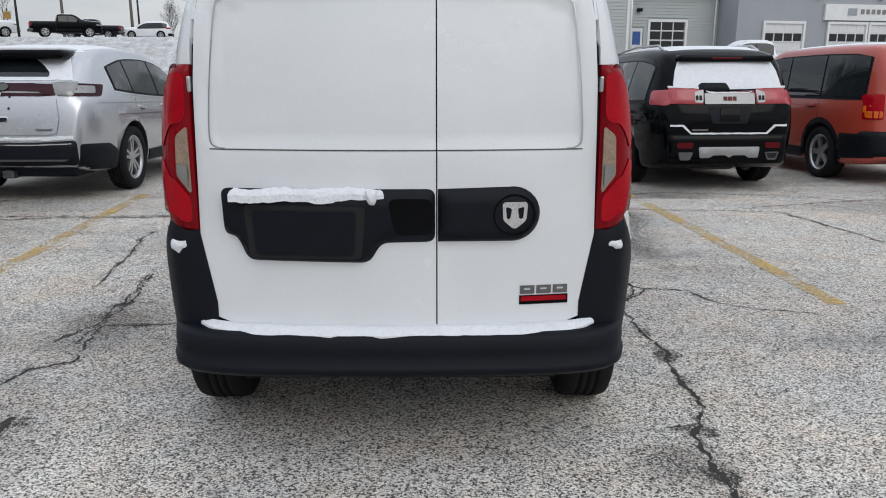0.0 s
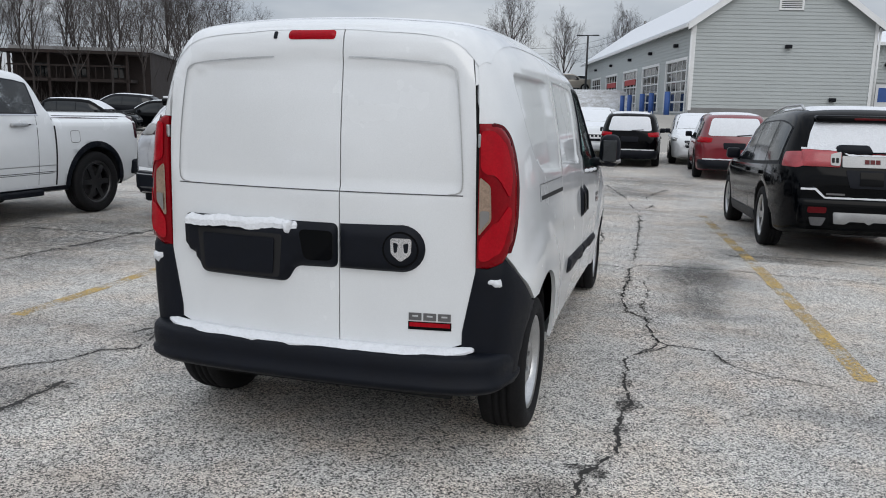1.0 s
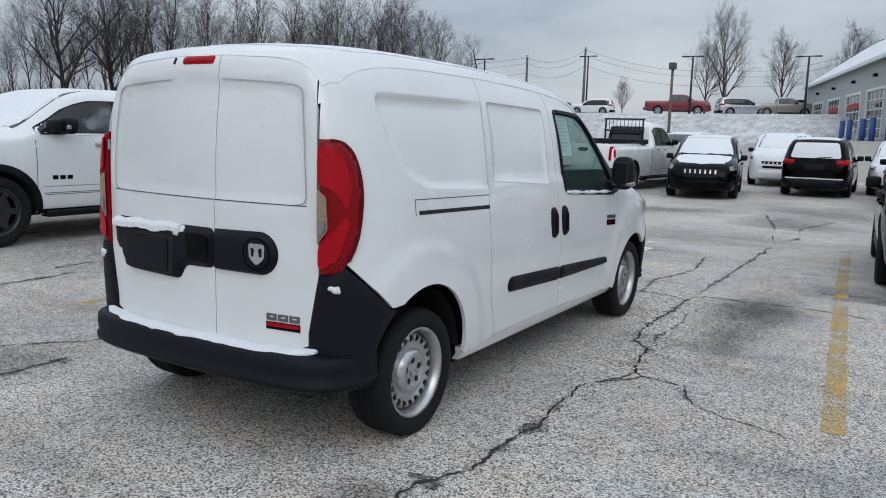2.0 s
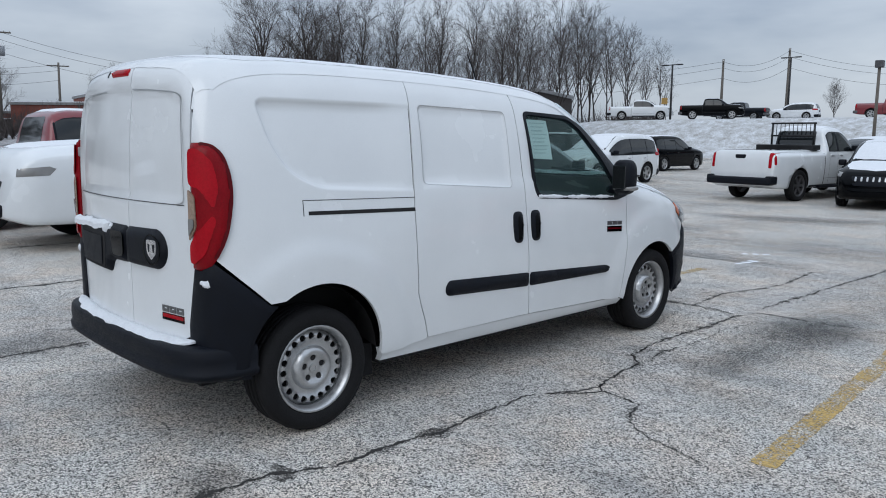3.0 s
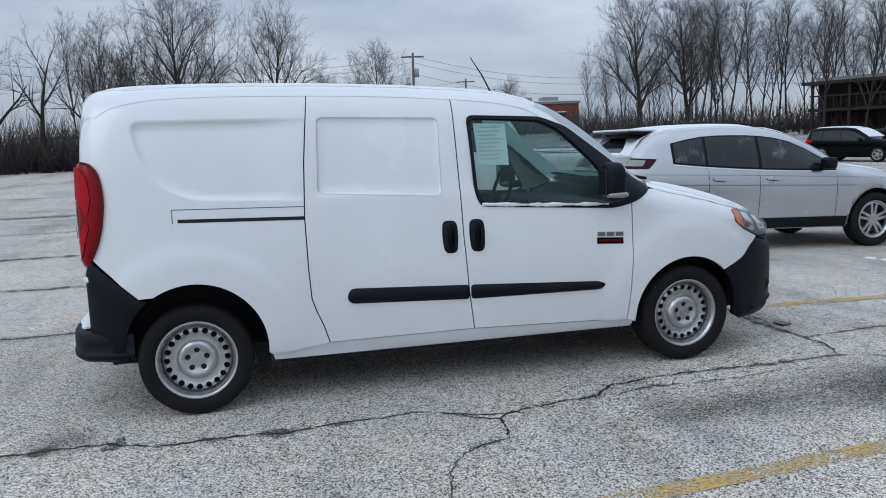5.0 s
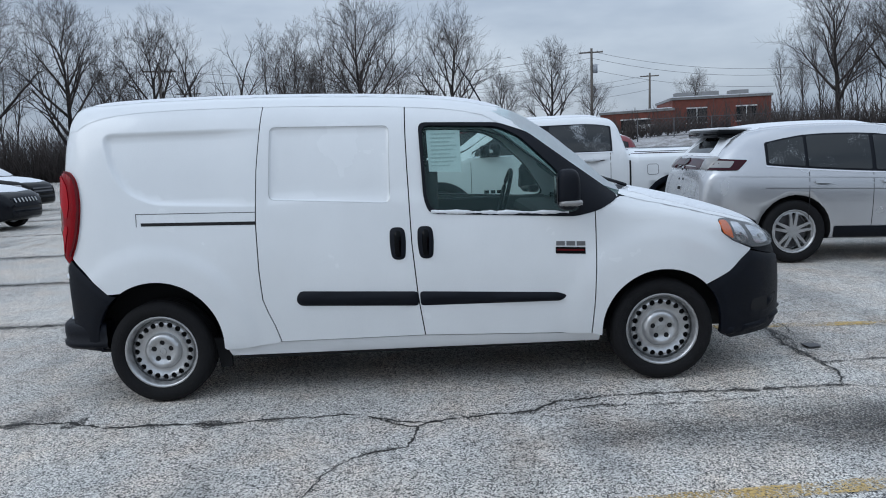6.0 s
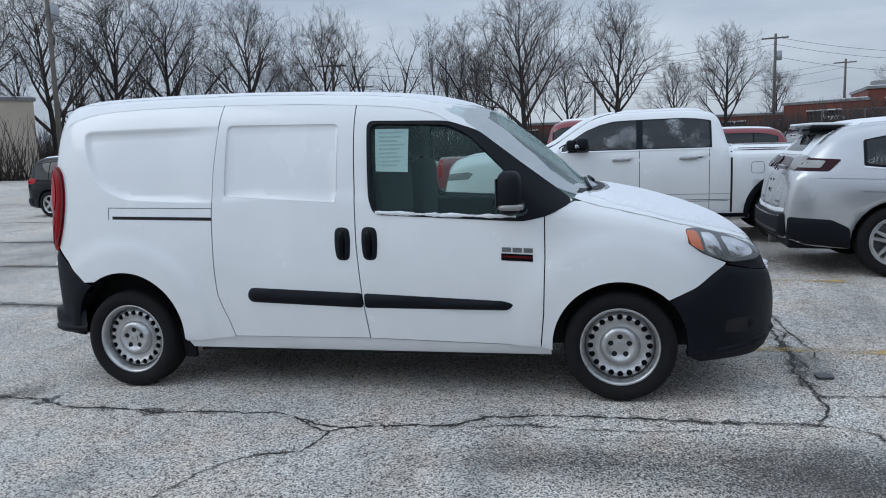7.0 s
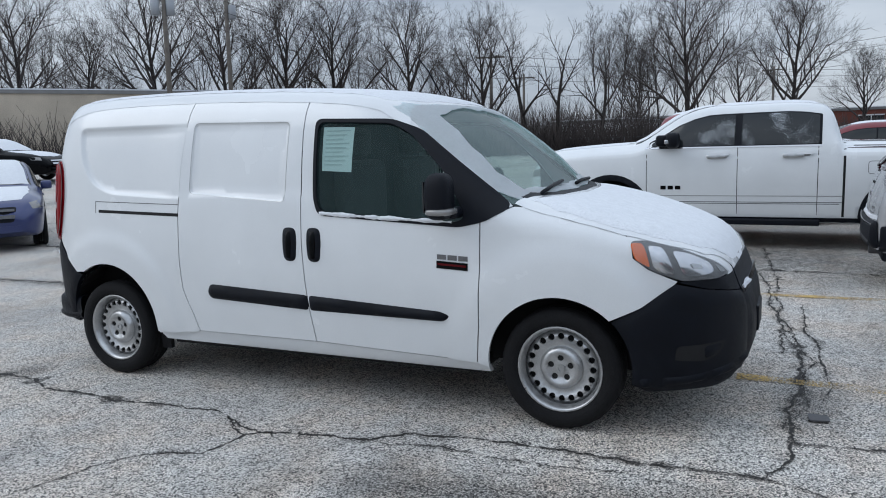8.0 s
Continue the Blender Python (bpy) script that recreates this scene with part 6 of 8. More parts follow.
car("pickup_truck", "black pickup truck with a silver bumper and covered bed", "pickup truck", "pickup", -19.6, 29.6, 15, 5.8, 2.0, 1.88, 3.6, 1.2, 0.41, BLACK, style="five", snow_on=("roof",))
car("suv", "black three-row suv with a dusting of snow", "suv", "suv", -18.1, 36.1, -1, 5.1, 1.93, 1.80, 3.04, 1.05, 0.37, BLACK, style="five", snow_on=("roof",))
work, work_s = car("pickup_truck", "white regular cab work truck with a headache rack", "pickup truck", "cabpickup", -5.7, 22.4, -6, 5.9, 1.92, 2.02, 3.6, 1.3, 0.42, WHITE, rim=DARKSTEEL, style="six", snow_on=("roof",))
car("suv", "dark grey suv with its front turned to the lot", "suv", "suv", -5.2, 30.5, 175, 4.7, 1.9, 1.75, 2.8, 0.95, 0.36, GREY, style="five", snow_on=("roof",))
car("suv", "dark suv with slotted grille and a snow-covered bonnet", "suv", "suv", -3.15, 24.6, 190, 4.62, 1.86, 1.67, 2.71, 0.95, 0.36, BLACK, nose="slots", style="five")
car("suv", "white full-size suv covered with snow", "suv", "boxy", -2.2, 32.3, 185, 5.2, 2.0, 1.80, 3.09, 1.1, 0.38, WHITE, nose="slots", style="five")
car("suv", "black suv with snow on the roof and rear window", "suv", "suv", -0.25, 25.2, 2, 4.62, 1.86, 1.67, 2.71, 0.95, 0.36, BLACK, style="five", snow_rear=True, rails=True)
car("suv", "white compact suv with snow on the bonnet", "suv", "suv", 1.75, 29.8, 182, 4.5, 1.85, 1.66, 2.7, 0.95, 0.36, WHITE, style="five")
car("suv", "red suv with a snow-covered rear window", "suv", "suv", 2.55, 21.6, 2, 4.9, 1.84, 1.70, 2.89, 1.0, 0.36, RED, style="five", snow_rear=True)
jeep, jeep_s = car("suv", "black boxy off-road suv with a spare wheel", "suv", "boxy", 5.0, 26.0, 3, 4.3, 1.85, 1.84, 2.6, 0.75, 0.40, BLACK, style="five", snow_on=("roof",))
car("pickup_truck", "white crew cab pickup truck by the workshop", "pickup truck", "pickup", 16.4, 37.6, 84, 5.9, 2.03, 1.95, 3.6, 1.2, 0.41, WHITE, style="five")
car("suv", "dark grey compact suv with slotted grille", "suv", "suv", -13.9, -8.6, -8, 4.4, 1.82, 1.64, 2.64, 0.9, 0.35, GREY, nose="slots", style="five", arch_trim=PLASTIC)
car("suv", "black suv with a snow-covered windscreen", "suv", "suv", -21.0, -12.3, -8, 5.0, 1.95, 1.76, 2.95, 1.0, 0.37, BLACK, style="five")
car("sedan", "black sedan with snow on its bonnet", "car", "sedan", -13.72, -20.54, 16, 5.15, 1.93, 1.54, 2.87, 1.15, 0.36, BLACK, style="alloy", nose="chrome")
car("sedan", "blue sedan with snow on its bonnet", "car", "sedan", -5.5, -7.0, -36, 4.64, 1.80, 1.44, 2.70, 1.05, 0.34, BLUE, style="alloy")
car("sedan", "white sedan far across the lot", "car", "sedan", -41.3, -34.8, 41, 4.9, 1.82, 1.46, 2.8, 1.1, 0.33, WHITE, style="five", snow_on=("roof",))

# headache rack behind the work truck's cab
for x_ in (-0.62, 0.62):
    tube("rack_post", [(x_, 1.18, 1.34), (x_, 1.20, 2.12)], 0.03, METALPOLE_, work, 6)
for z_ in (2.10, 1.75):
    tube("rack_bar", [(-0.66, 1.20, z_), (0.66, 1.20, z_)], 0.028, METALPOLE_, work, 6)
for i in range(9):
    tube("rack_rod", [(-0.5 + i * 0.125, 1.20, 1.75), (-0.5 + i * 0.125, 1.20, 2.10)], 0.010, METALPOLE_, work, 5)
box_part("tool_box", -0.85, 0.85, 0.75, 1.15, 1.36, 1.50, METALPOLE_, work, 0.02)


# the two tailgates nearest the way
def both(name, pts, lift, material, parent, *args, **kw):
    for s in (1, -1):
        panel(name, [(s * x, z) for x, z in pts][::s], lift, material, parent, *args, **kw)


EB_, EY = edge_s.rear(), -1.04
EB = lambda x, z: EB_(x * 0.80, z)
arch = [(0.53, 1.285), (0.52, 1.33), (0.42, 1.40), (0.30, 1.46), (0.18, 1.50)]
arch = arch + [(-x, z) for x, z in arch[::-1]]
hs_ = [(0.84, 1.25), (0.80, 1.34), (0.72, 1.46), (0.64, 1.56)]
panel("hatch_snow", ragged(hs_ + [(-x, z) for x, z in hs_[::-1]], 0.012, 21.0, 0.05), EB, SNOW, edge, 0.045, 0.004, 0.006, [[(x * 0.985, z) for x, z in arch]], "thin snow left on the tailgate glass")
panel("rear_window", rounded(arch, 0.02, 2), EB, DARKGLASS, edge, 0.05, 0.005, 0.004)
sp_ = bmesh.new()
box(sp_, -0.56, 0.56, EY + 0.24, EY + 0.60, 1.47, 1.565, 0.025)
part("spoiler", sp_, BLACK, edge, "gloss black roof spoiler", True)
box_part("spoiler_snow", -0.54, 0.54, EY + 0.25, EY + 0.66, 1.562, 1.592, SNOW, edge, 0.012)
box_part("rear_valance", -0.70, 0.70, EY + 0.05, EY + 0.50, 0.25, 0.375, PLASTIC, edge, 0.03)
panel("tail_bar", [(-0.62, 1.205), (0, 1.215), (0.62, 1.205), (0.68, 1.10), (0.55, 1.10), (0.47, 1.13), (0.2, 1.135), (-0.2, 1.135), (-0.47, 1.13), (-0.55, 1.10), (-0.68, 1.10)], EB, SMOKED, edge, 0.04, 0.014, 0.02, (), "dark red light bar")
both("tail_lamp", rounded([(0.60, 1.225), (0.90, 1.235), (0.90, 1.09), (0.70, 1.095)], 0.02, 2), EB, LAMPCLEAR, edge, 0.04, 0.012, 0.02, (), "clear tail lamp", 0.01, 0.02)
for s in (1, -1):
    es = edge_s.side(s)
    panel("tail_lamp", rounded([(EY + 0.02, 1.225), (EY + 0.50, 1.205), (EY + 0.38, 1.085), (EY + 0.02, 1.09)], 0.02, 2), es, SMOKED, edge, 0.05, 0.010, 0.03, (), "dark red wraparound tail lamp")
    panel("lamp_lens", rounded([(EY + 0.04, 1.20), (EY + 0.36, 1.19), (EY + 0.30, 1.115), (EY + 0.04, 1.115)], 0.02, 2), es, LAMPCLEAR, edge, 0.05, 0.013, 0.006)
panel("emblem", [(0.075 * math.cos(a), 1.168 + 0.034 * math.sin(a)) for a in np.arange(20) * math.pi / 10], EB, DARKSTEEL, edge, 0.05, 0.026, 0.006)
panel("tailgate_handle", rounded([(-0.10, 0.885), (0.10, 0.885), (0.08, 0.82), (-0.08, 0.82)], 0.025, 2), EB, CHROME, edge, 0.04, 0.006, 0.006, [rounded([(-0.085, 0.872), (0.085, 0.872), (0.068, 0.83), (-0.068, 0.83)], 0.02, 2)])
panel("handle_pocket", rounded([(-0.085, 0.872), (0.085, 0.872), (0.068, 0.83), (-0.068, 0.83)], 0.02, 2), EB, DARK, edge, 0.04, 0.004, 0.004)
for x_ in (-0.10, 0.10):
    for z_ in (1.085, 0.965):
        panel("plate_bolt", [(x_ + 0.014 * math.cos(a), z_ + 0.014 * math.sin(a)) for a in np.arange(8) * math.pi / 4], EB, DARK, edge, 0.05, 0.006, 0.006)
both("badge", [(0.44, 0.755), (0.64, 0.755), (0.64, 0.735), (0.44, 0.735)], EB, BADGEGREY, edge, 0.06, 0.005, 0.004)
for s in (1, -1):
    # Flat dark strip paints the shade of the side crease.
    panel("body_crease_shade", [(-0.35, 0.885), (2.35, 0.845), (2.35, 0.838), (-0.35, 0.877)], edge_s.side(s), DARKSTEEL, edge, 0.12, 0.003, 0)
    panel("quarter_cladding", rounded([(EY + 0.02, 0.60), (-0.62, 0.585), (-0.44, 0.50), (-0.42, 0.29), (EY + 0.02, 0.33)], 0.03, 2), edge_s.side(s), PLASTIC, edge, 0.05, 0.004, 0.03, (), "", 0.012, 0.03)
    # Shoulder crease shade, likewise a flat grey strip.
    panel("shoulder_crease_shade", [(-0.75, 1.02), (0.6, 1.00), (2.9, 0.94), (2.9, 0.934), (0.6, 0.992), (-0.75, 1.012)], edge_s.side(s), SATIN, edge, 0.12, 0.002, 0)
rim_e = [(0.70, 1.06), (0.735, 0.86), (0.70, 0.715), (0.60, 0.695)]
rim_e = rim_e + [(-x, z) for x, z in rim_e[::-1]]
panel("tailgate_joint", [(x * 1.006, z - 0.004) for x, z in rim_e] + rim_e[::-1], EB, DARKSTEEL, edge, 0.05, 0.004, 0)
panel("bumper_snow", ragged([(-0.90, 0.690), (-0.4, 0.668), (0.4, 0.668), (0.90, 0.690), (0.90, 0.650), (0.4, 0.632), (-0.4, 0.632), (-0.90, 0.650)], 0.008, 22.0, 0.05), EB, SNOW, edge, 0.04, 0.006, 0.006, (), "", 0.018, 0.02)
panel("rear_bumper", rounded([(-0.93, 0.64), (-0.4, 0.615), (0.4, 0.615), (0.93, 0.64), (0.93, 0.385), (0.5, 0.375), (-0.5, 0.375), (-0.93, 0.385)], 0.04, 2), EB, PLASTIC, edge, 0.04, 0.014, 0.05, (), "", 0.03, 0.04)
panel("bumper_strip", [(-0.88, 0.612), (-0.4, 0.600), (0.4, 0.600), (0.88, 0.612), (0.88, 0.600), (0.4, 0.588), (-0.4, 0.588), (-0.88, 0.600)], EB, CHROME, edge, 0.05, 0.048, 0.006)
panel("bumper_ridge", [(-0.84, 0.445), (0.84, 0.445), (0.80, 0.425), (-0.80, 0.425)], EB, DARKSTEEL, edge, 0.05, 0.048, 0.006)
box_part("tow_hitch", -0.06, 0.06, EY - 0.02, EY + 0.30, 0.24, 0.32, DARKSTEEL, edge, 0.01)

TB_, TY = terr_s.rear(), -0.96
TB = lambda x, z: TB_(x * 0.76, z + 0.02)
tw = [(0.84, 1.12), (0.83, 1.20), (0.79, 1.34), (0.73, 1.445)]
panel("rear_window", tw + [(-x, z) for x, z in tw[::-1]], TB, SNOW, terrain, 0.045, 0.008, 0.01, (), "snow-covered rear window")
tb_ = bmesh.new()
box(tb_, -0.56, 0.56, TY + 0.15, TY + 0.62, 1.465, 1.545, 0.03)
spo = part("spoiler", tb_, BLACK, terrain, "gloss black roof spoiler", True)
box_part("brake_lamp", -0.18, 0.18, TY + 0.145, TY + 0.17, 1.495, 1.517, LAMPDEEP, spo, 0.004)
panel("wiper_cover", rounded([(-0.48, 1.175), (-0.42, 1.205), (-0.04, 1.205), (0.02, 1.115), (-0.46, 1.115)], 0.03, 2), TB, PLASTIC, terrain, 0.04, 0.016, 0.02, (), "", 0.02, 0.03)
tube("rear_wiper", [TB(0.0, 1.13)[0] - Vector((0, 0.03, 0)), TB(0.40, 1.135)[0] - Vector((0, 0.025, 0))], 0.010, PLASTIC, terrain, 6)
both("tail_lamp", rounded([(0.39, 1.145), (0.90, 1.155), (0.90, 0.975), (0.41, 0.97)], 0.025, 2), TB, DUSTSKYRED, terrain, 0.04, 0.012, 0.02, (), "red and clear tail lamp", 0.012, 0.02)
both("reverse_lens", rounded([(0.40, 1.13), (0.54, 1.10), (0.54, 0.985), (0.42, 0.98)], 0.02, 2), TB, SATIN, terrain, 0.04, 0.028, 0.006, (), "clear inner lens with two lamps")
for x_ in (0.455, 0.508):
    both("bulb", rounded([(x_ - 0.018, 1.06), (x_ + 0.018, 1.06), (x_ + 0.018, 1.01), (x_ - 0.018, 1.01)], 0.01, 2), TB, DARK, terrain, 0.04, 0.0345, 0.004)
for s in (1, -1):
    panel("tail_lamp", rounded([(TY + 0.03, 1.155), (TY + 0.30, 1.14), (TY + 0.28, 0.985), (TY + 0.03, 0.975)], 0.03, 2), terr_s.side(s), DUSTSKYRED, terrain, 0.05, 0.010, 0.03, (), "red wraparound tail lamp", 0.01, 0.02)
panel("lamp_bridge", rounded([(-0.385, 1.09), (0.385, 1.09), (0.385, 0.972), (-0.385, 0.972)], 0.015, 2), TB, SATIN, terrain, 0.05, 0.014, 0.02, (), "brushed silver strip between the lamps")
for i in range(3):
    panel("badge", [(-0.10 + i * 0.07, 1.052), (-0.042 + i * 0.07, 1.052), (-0.042 + i * 0.07, 1.008), (-0.10 + i * 0.07, 1.008)], TB, LAMPDEEP, terrain, 0.05, 0.019, 0.006, (), "red badge block")
panel("lamp_snow", ragged([(-0.90, 1.172), (-0.5, 1.165), (-0.3, 1.105), (0.3, 1.105), (0.5, 1.165), (0.90, 1.172), (0.90, 1.150), (0.42, 1.142), (0.3, 1.088), (-0.3, 1.088), (-0.42, 1.142), (-0.90, 1.150)], 0.006, 23.0, 0.04), TB, SNOW, terrain, 0.03, 0.018, 0.02, (), "", 0.012, 0.015)
panel("plate_recess", rounded([(-0.34, 0.945), (0.34, 0.945), (0.27, 0.755), (-0.27, 0.755)], 0.03, 2), TB, PLASTIC, terrain, 0.05, 0.005, 0.004)
panel("plate", rounded([(-0.15, 0.925), (0.15, 0.925), (0.15, 0.785), (-0.15, 0.785)], 0.01, 2), TB, BLACK, terrain, 0.06, 0.012, 0.004)
panel("badge", [(-0.57, 0.695), (-0.33, 0.695), (-0.33, 0.675), (-0.57, 0.675)], TB, BADGEGREY, terrain, 0.06, 0.006, 0.004)
lg = [(-0.90, 0.745), (-0.70, 0.745), (-0.58, 0.655), (0.58, 0.655), (0.70, 0.745), (0.90, 0.745), (0.90, 0.722), (0.72, 0.722), (0.59, 0.636), (-0.59, 0.636), (-0.72, 0.722), (-0.90, 0.722)]
panel("bumper_snow", ragged(lg, 0.004, 24.0, 0.05), TB, SNOW, terrain, 0.035, 0.012, 0.02, (), "", 0.014, 0.016)
panel("rear_bumper", rounded([(-0.92, 0.63), (0.92, 0.63), (0.92, 0.355), (-0.92, 0.355)], 0.04, 2), TB, BLACK, terrain, 0.045, 0.008, 0.05, (), "", 0.024, 0.04)
panel("skid_bar", rounded([(-0.47, 0.495), (0.47, 0.495), (0.45, 0.37), (0.30, 0.37), (0.25, 0.40), (0.05, 0.40), (0.0, 0.37), (-0.05, 0.40), (-0.25, 0.40), (-0.30, 0.37), (-0.45, 0.37)], 0.02, 2), TB, SATIN, terrain, 0.05, 0.042, 0.02, (), "brushed silver bumper bar", 0.010, 0.02)
both("reflector", rounded([(0.55, 0.545), (0.80, 0.545), (0.80, 0.48), (0.56, 0.48)], 0.02, 2), TB, LAMPDEEP, terrain, 0.05, 0.040, 0.008)
both("exhaust", rounded([(0.55, 0.435), (0.78, 0.435), (0.74, 0.345), (0.60, 0.345)], 0.02, 2), TB, DARKSTEEL, terrain, 0.04, 0.046, 0.03, [rounded([(0.572, 0.422), (0.758, 0.422), (0.725, 0.362), (0.615, 0.362)], 0.02, 2)], "dull steel exhaust trim")
both("exhaust_mouth", rounded([(0.572, 0.422), (0.758, 0.422), (0.725, 0.362), (0.615, 0.362)], 0.02, 2), TB, DARK, terrain, 0.05, 0.038, 0.004)
box_part("silencer", -0.26, 0.26, TY + 0.30, TY + 0.60, 0.21, 0.33, DARKSTEEL, terrain, 0.05)

CB, CY = esc_s.rear(), -0.95
panel("rear_window", rounded([(-0.60, 1.13), (0.60, 1.13), (0.55, 1.58), (-0.55, 1.58)], 0.06, 3), CB, SNOWGLASS, escape, 0.06, 0.006, 0.006, (), "rear window dusted with snow")
tube("rear_wiper", [CB(0.0, 1.14)[0] - Vector((0, 0.02, 0)), CB(0.34, 1.22)[0] - Vector((0, 0.02, 0))], 0.012, PLASTIC, escape, 6)
both("tail_lamp", rounded([(0.66, 1.10), (0.80, 1.10), (0.80, 0.80), (0.66, 0.80)], 0.02, 2), CB, LAMPRED, escape, 0.04, 0.008, 0.02, (), "upright red tail lamp", 0.012, 0.02)
both("indicator", rounded([(0.67, 0.90), (0.79, 0.90), (0.79, 0.82), (0.67, 0.82)], 0.02, 2), CB, AMBER, escape, 0.04, 0.021, 0.004)
for s in (1, -1):
    cs_ = esc_s.side(s)
    sl_ = panel("tail_lamp", rounded([(CY + 0.03, 1.10), (CY + 0.20, 1.08), (CY + 0.17, 0.80), (CY + 0.03, 0.80)], 0.02, 2), cs_, LAMPRED, escape, 0.04, 0.006, 0.02, (), "upright red tail lamp", 0.010, 0.02)
    panel("indicator", rounded([(CY + 0.04, 0.97), (CY + 0.175, 0.96), (CY + 0.165, 0.88), (CY + 0.04, 0.88)], 0.015, 2), cs_, AMBER, sl_, 0.04, 0.018, 0.004)
    panel("quarter_cladding", rounded([(CY + 0.02, 0.62), (-0.42, 0.62), (-0.40, 0.30), (CY + 0.02, 0.34)], 0.03, 2), cs_, PLASTIC, escape, 0.05, 0.004, 0.03, (), "", 0.012, 0.03)
panel("rear_bumper", rounded([(-0.82, 0.66), (0.82, 0.66), (0.80, 0.36), (-0.80, 0.36)], 0.04, 2), CB, PLASTIC, escape, 0.05, 0.010, 0.05, (), "", 0.035, 0.05)
panel("plate_recess", rounded([(-0.24, 0.99), (0.24, 0.99), (0.22, 0.82), (-0.22, 0.82)], 0.02, 2), CB, PLASTIC, escape, 0.06, 0.006, 0.006)
panel("sticker", [(0.42, 1.06), (0.52, 1.06), (0.52, 1.00), (0.42, 1.00)], CB, PAPER, escape, 0.1, 0.004, 0.001)

ring_ = [Vector((0.05 + 0.27 * math.cos(a), -0.86, 1.02 + 0.27 * math.sin(a))) for a in np.arange(25) * math.pi / 12]
spare = tube("spare_wheel", ring_, 0.10, RUBBER, jeep, 8)
panel("spare_hub", [(0.05 + 0.20 * math.cos(a), 1.02 + 0.20 * math.sin(a)) for a in np.arange(20) * math.pi / 10], lambda x, z: (Vector((x, -0.88, z)), Vector((0, -1, 0))), DARKSTEEL, spare, 0.1, 0, 0.05)


# vehicles up on the bank
def on_hill(az, d, cx=2.97, cy=0.45):
    return cx - d * math.sin(radians(az)), cy + d * math.cos(radians(az))


for nm, lb, ct, kd, (hx, hy), hd, dims, col in (
    ("pickup_truck", "white pickup truck parked along the top of the snowy bank", "pickup truck", "pickup", on_hill(34.7, 78, 4.32, 1.75), -56, (5.9, 2.0, 1.9, 3.6, 1.2, 0.40), WHITE),
    ("pickup_truck", "black off-road pickup truck on top of the snowy bank", "pickup truck", "pickup", on_hill(29.9, 76, 4.32, 1.75), -60, (5.5, 1.9, 1.9, 3.4, 1.1, 0.42), BLACK),
    ("pickup_truck", "red crew cab pickup truck on top of the snowy bank", "pickup truck", "pickup", on_hill(17.6, 78), -75, (5.9, 2.0, 1.95, 3.6, 1.2, 0.41), RED),
    ("suv", "silver suv parked on top of the snowy bank", "suv", "suv", on_hill(13.0, 79), -60, (4.9, 1.9, 1.78, 2.9, 1.0, 0.37), SILVER),
    ("pickup_truck", "tan pickup truck parked on top of the snowy bank", "pickup truck", "pickup", on_hill(10.6, 80), -70, (5.4, 1.9, 1.8, 3.3, 1.1, 0.38), TAN),
    ("suv", "dark suv at the end of the row on the bank", "suv", "boxy", on_hill(8.9, 88), -60, (4.4, 1.85, 1.85, 2.5, 0.8, 0.39), BLACK),
    ("pickup_truck", "pickup truck with snow on its roof on the bank", "pickup truck", "pickup", on_hill(24.5, 84), 100, (5.4, 1.9, 1.8, 3.3, 1.1, 0.38), GREY),
    ("suv", "white car with a snow-covered roof on the bank", "suv", "suv", on_hill(21.3, 84), 100, (4.6, 1.85, 1.65, 2.7, 0.95, 0.36), WHITE),
):
    car(nm, lb, ct, kd, hx, hy, hd, *dims, col, group="cars parked on the bank", detail=0, snow_on=("roof", "bonnet"))
car("suv", "red suv with snow on its roof", "suv", "suv", -18.4, 9.9, 180, 4.8, 1.9, 1.75, 2.8, 1.0, 0.36, RED, snow_on=("roof",), detail=0)
for x, y, hd, col, lb in ((-29.5, 33.0, -70, BLACK, "black suv with snow on its windscreen"), (-26.0, 38.0, 110, BLACK, "black off-road suv with a slotted grille"), (-30.5, 40.5, 110, GREY, "dark grey sedan with a dusting of snow")):
    car("suv", lb, "suv", "suv", x, y, hd, 4.8, 1.9, 1.75, 2.85, 1.0, 0.37, col, detail=0, nose="slots", snow_on=("roof", "screen"))

# ---- buildings ----
SIDING = mat("grey_siding", (0.40, 0.43, 0.43), 0.6, 0, 0.06, 0.7, 0.1, 40)
STUCCO = mat("blue_grey_stucco", (0.33, 0.35, 0.38), 0.85, 0, 0.08, 0.6, 0.3, 30)
TRIM = mat("white_trim", (0.74, 0.75, 0.75), 0.5, 0, 0.06, 2)
DOORPANEL = mat("white_door_panel", (0.68, 0.69, 0.70), 0.5, 0, 0.06, 2)
BRICK = mat("red_brick", (0.17, 0.055, 0.04), 0.9, 0, 0.25, 1.5, 0.3, 20)
BROWN = mat("brown_boards", (0.020, 0.013, 0.011), 0.85, 0, 0.3, 1.2, 0.3, 14)
ROOFGREY = mat("grey_roofing", (0.22, 0.22, 0.22), 0.9, 0, 0.2, 1)
BLUEPAINT = mat("blue_steel", (0.03, 0.09, 0.30), 0.5)
REDPAINT = mat("red_sign", (0.35, 0.03, 0.03), 0.6)
METALPOLE = mat("dark_pole", (0.03, 0.03, 0.033), 0.6, 0.3)
WOODPOLE = mat("weathered_pole", (0.13, 0.115, 0.10), 0.9, 0, 0.25, 4, 0.3, 40)
BARK = mat("bark", (0.026, 0.021, 0.019), 0.95, 0, 0.3, 3, 0.4, 30)
TWIG = mat("twigs", (0.055, 0.045, 0.042), 0.95, 0, 0.3, 3)
YELLOWSIGN = mat("yellow_sign", (0.38, 0.23, 0.06), 0.6)


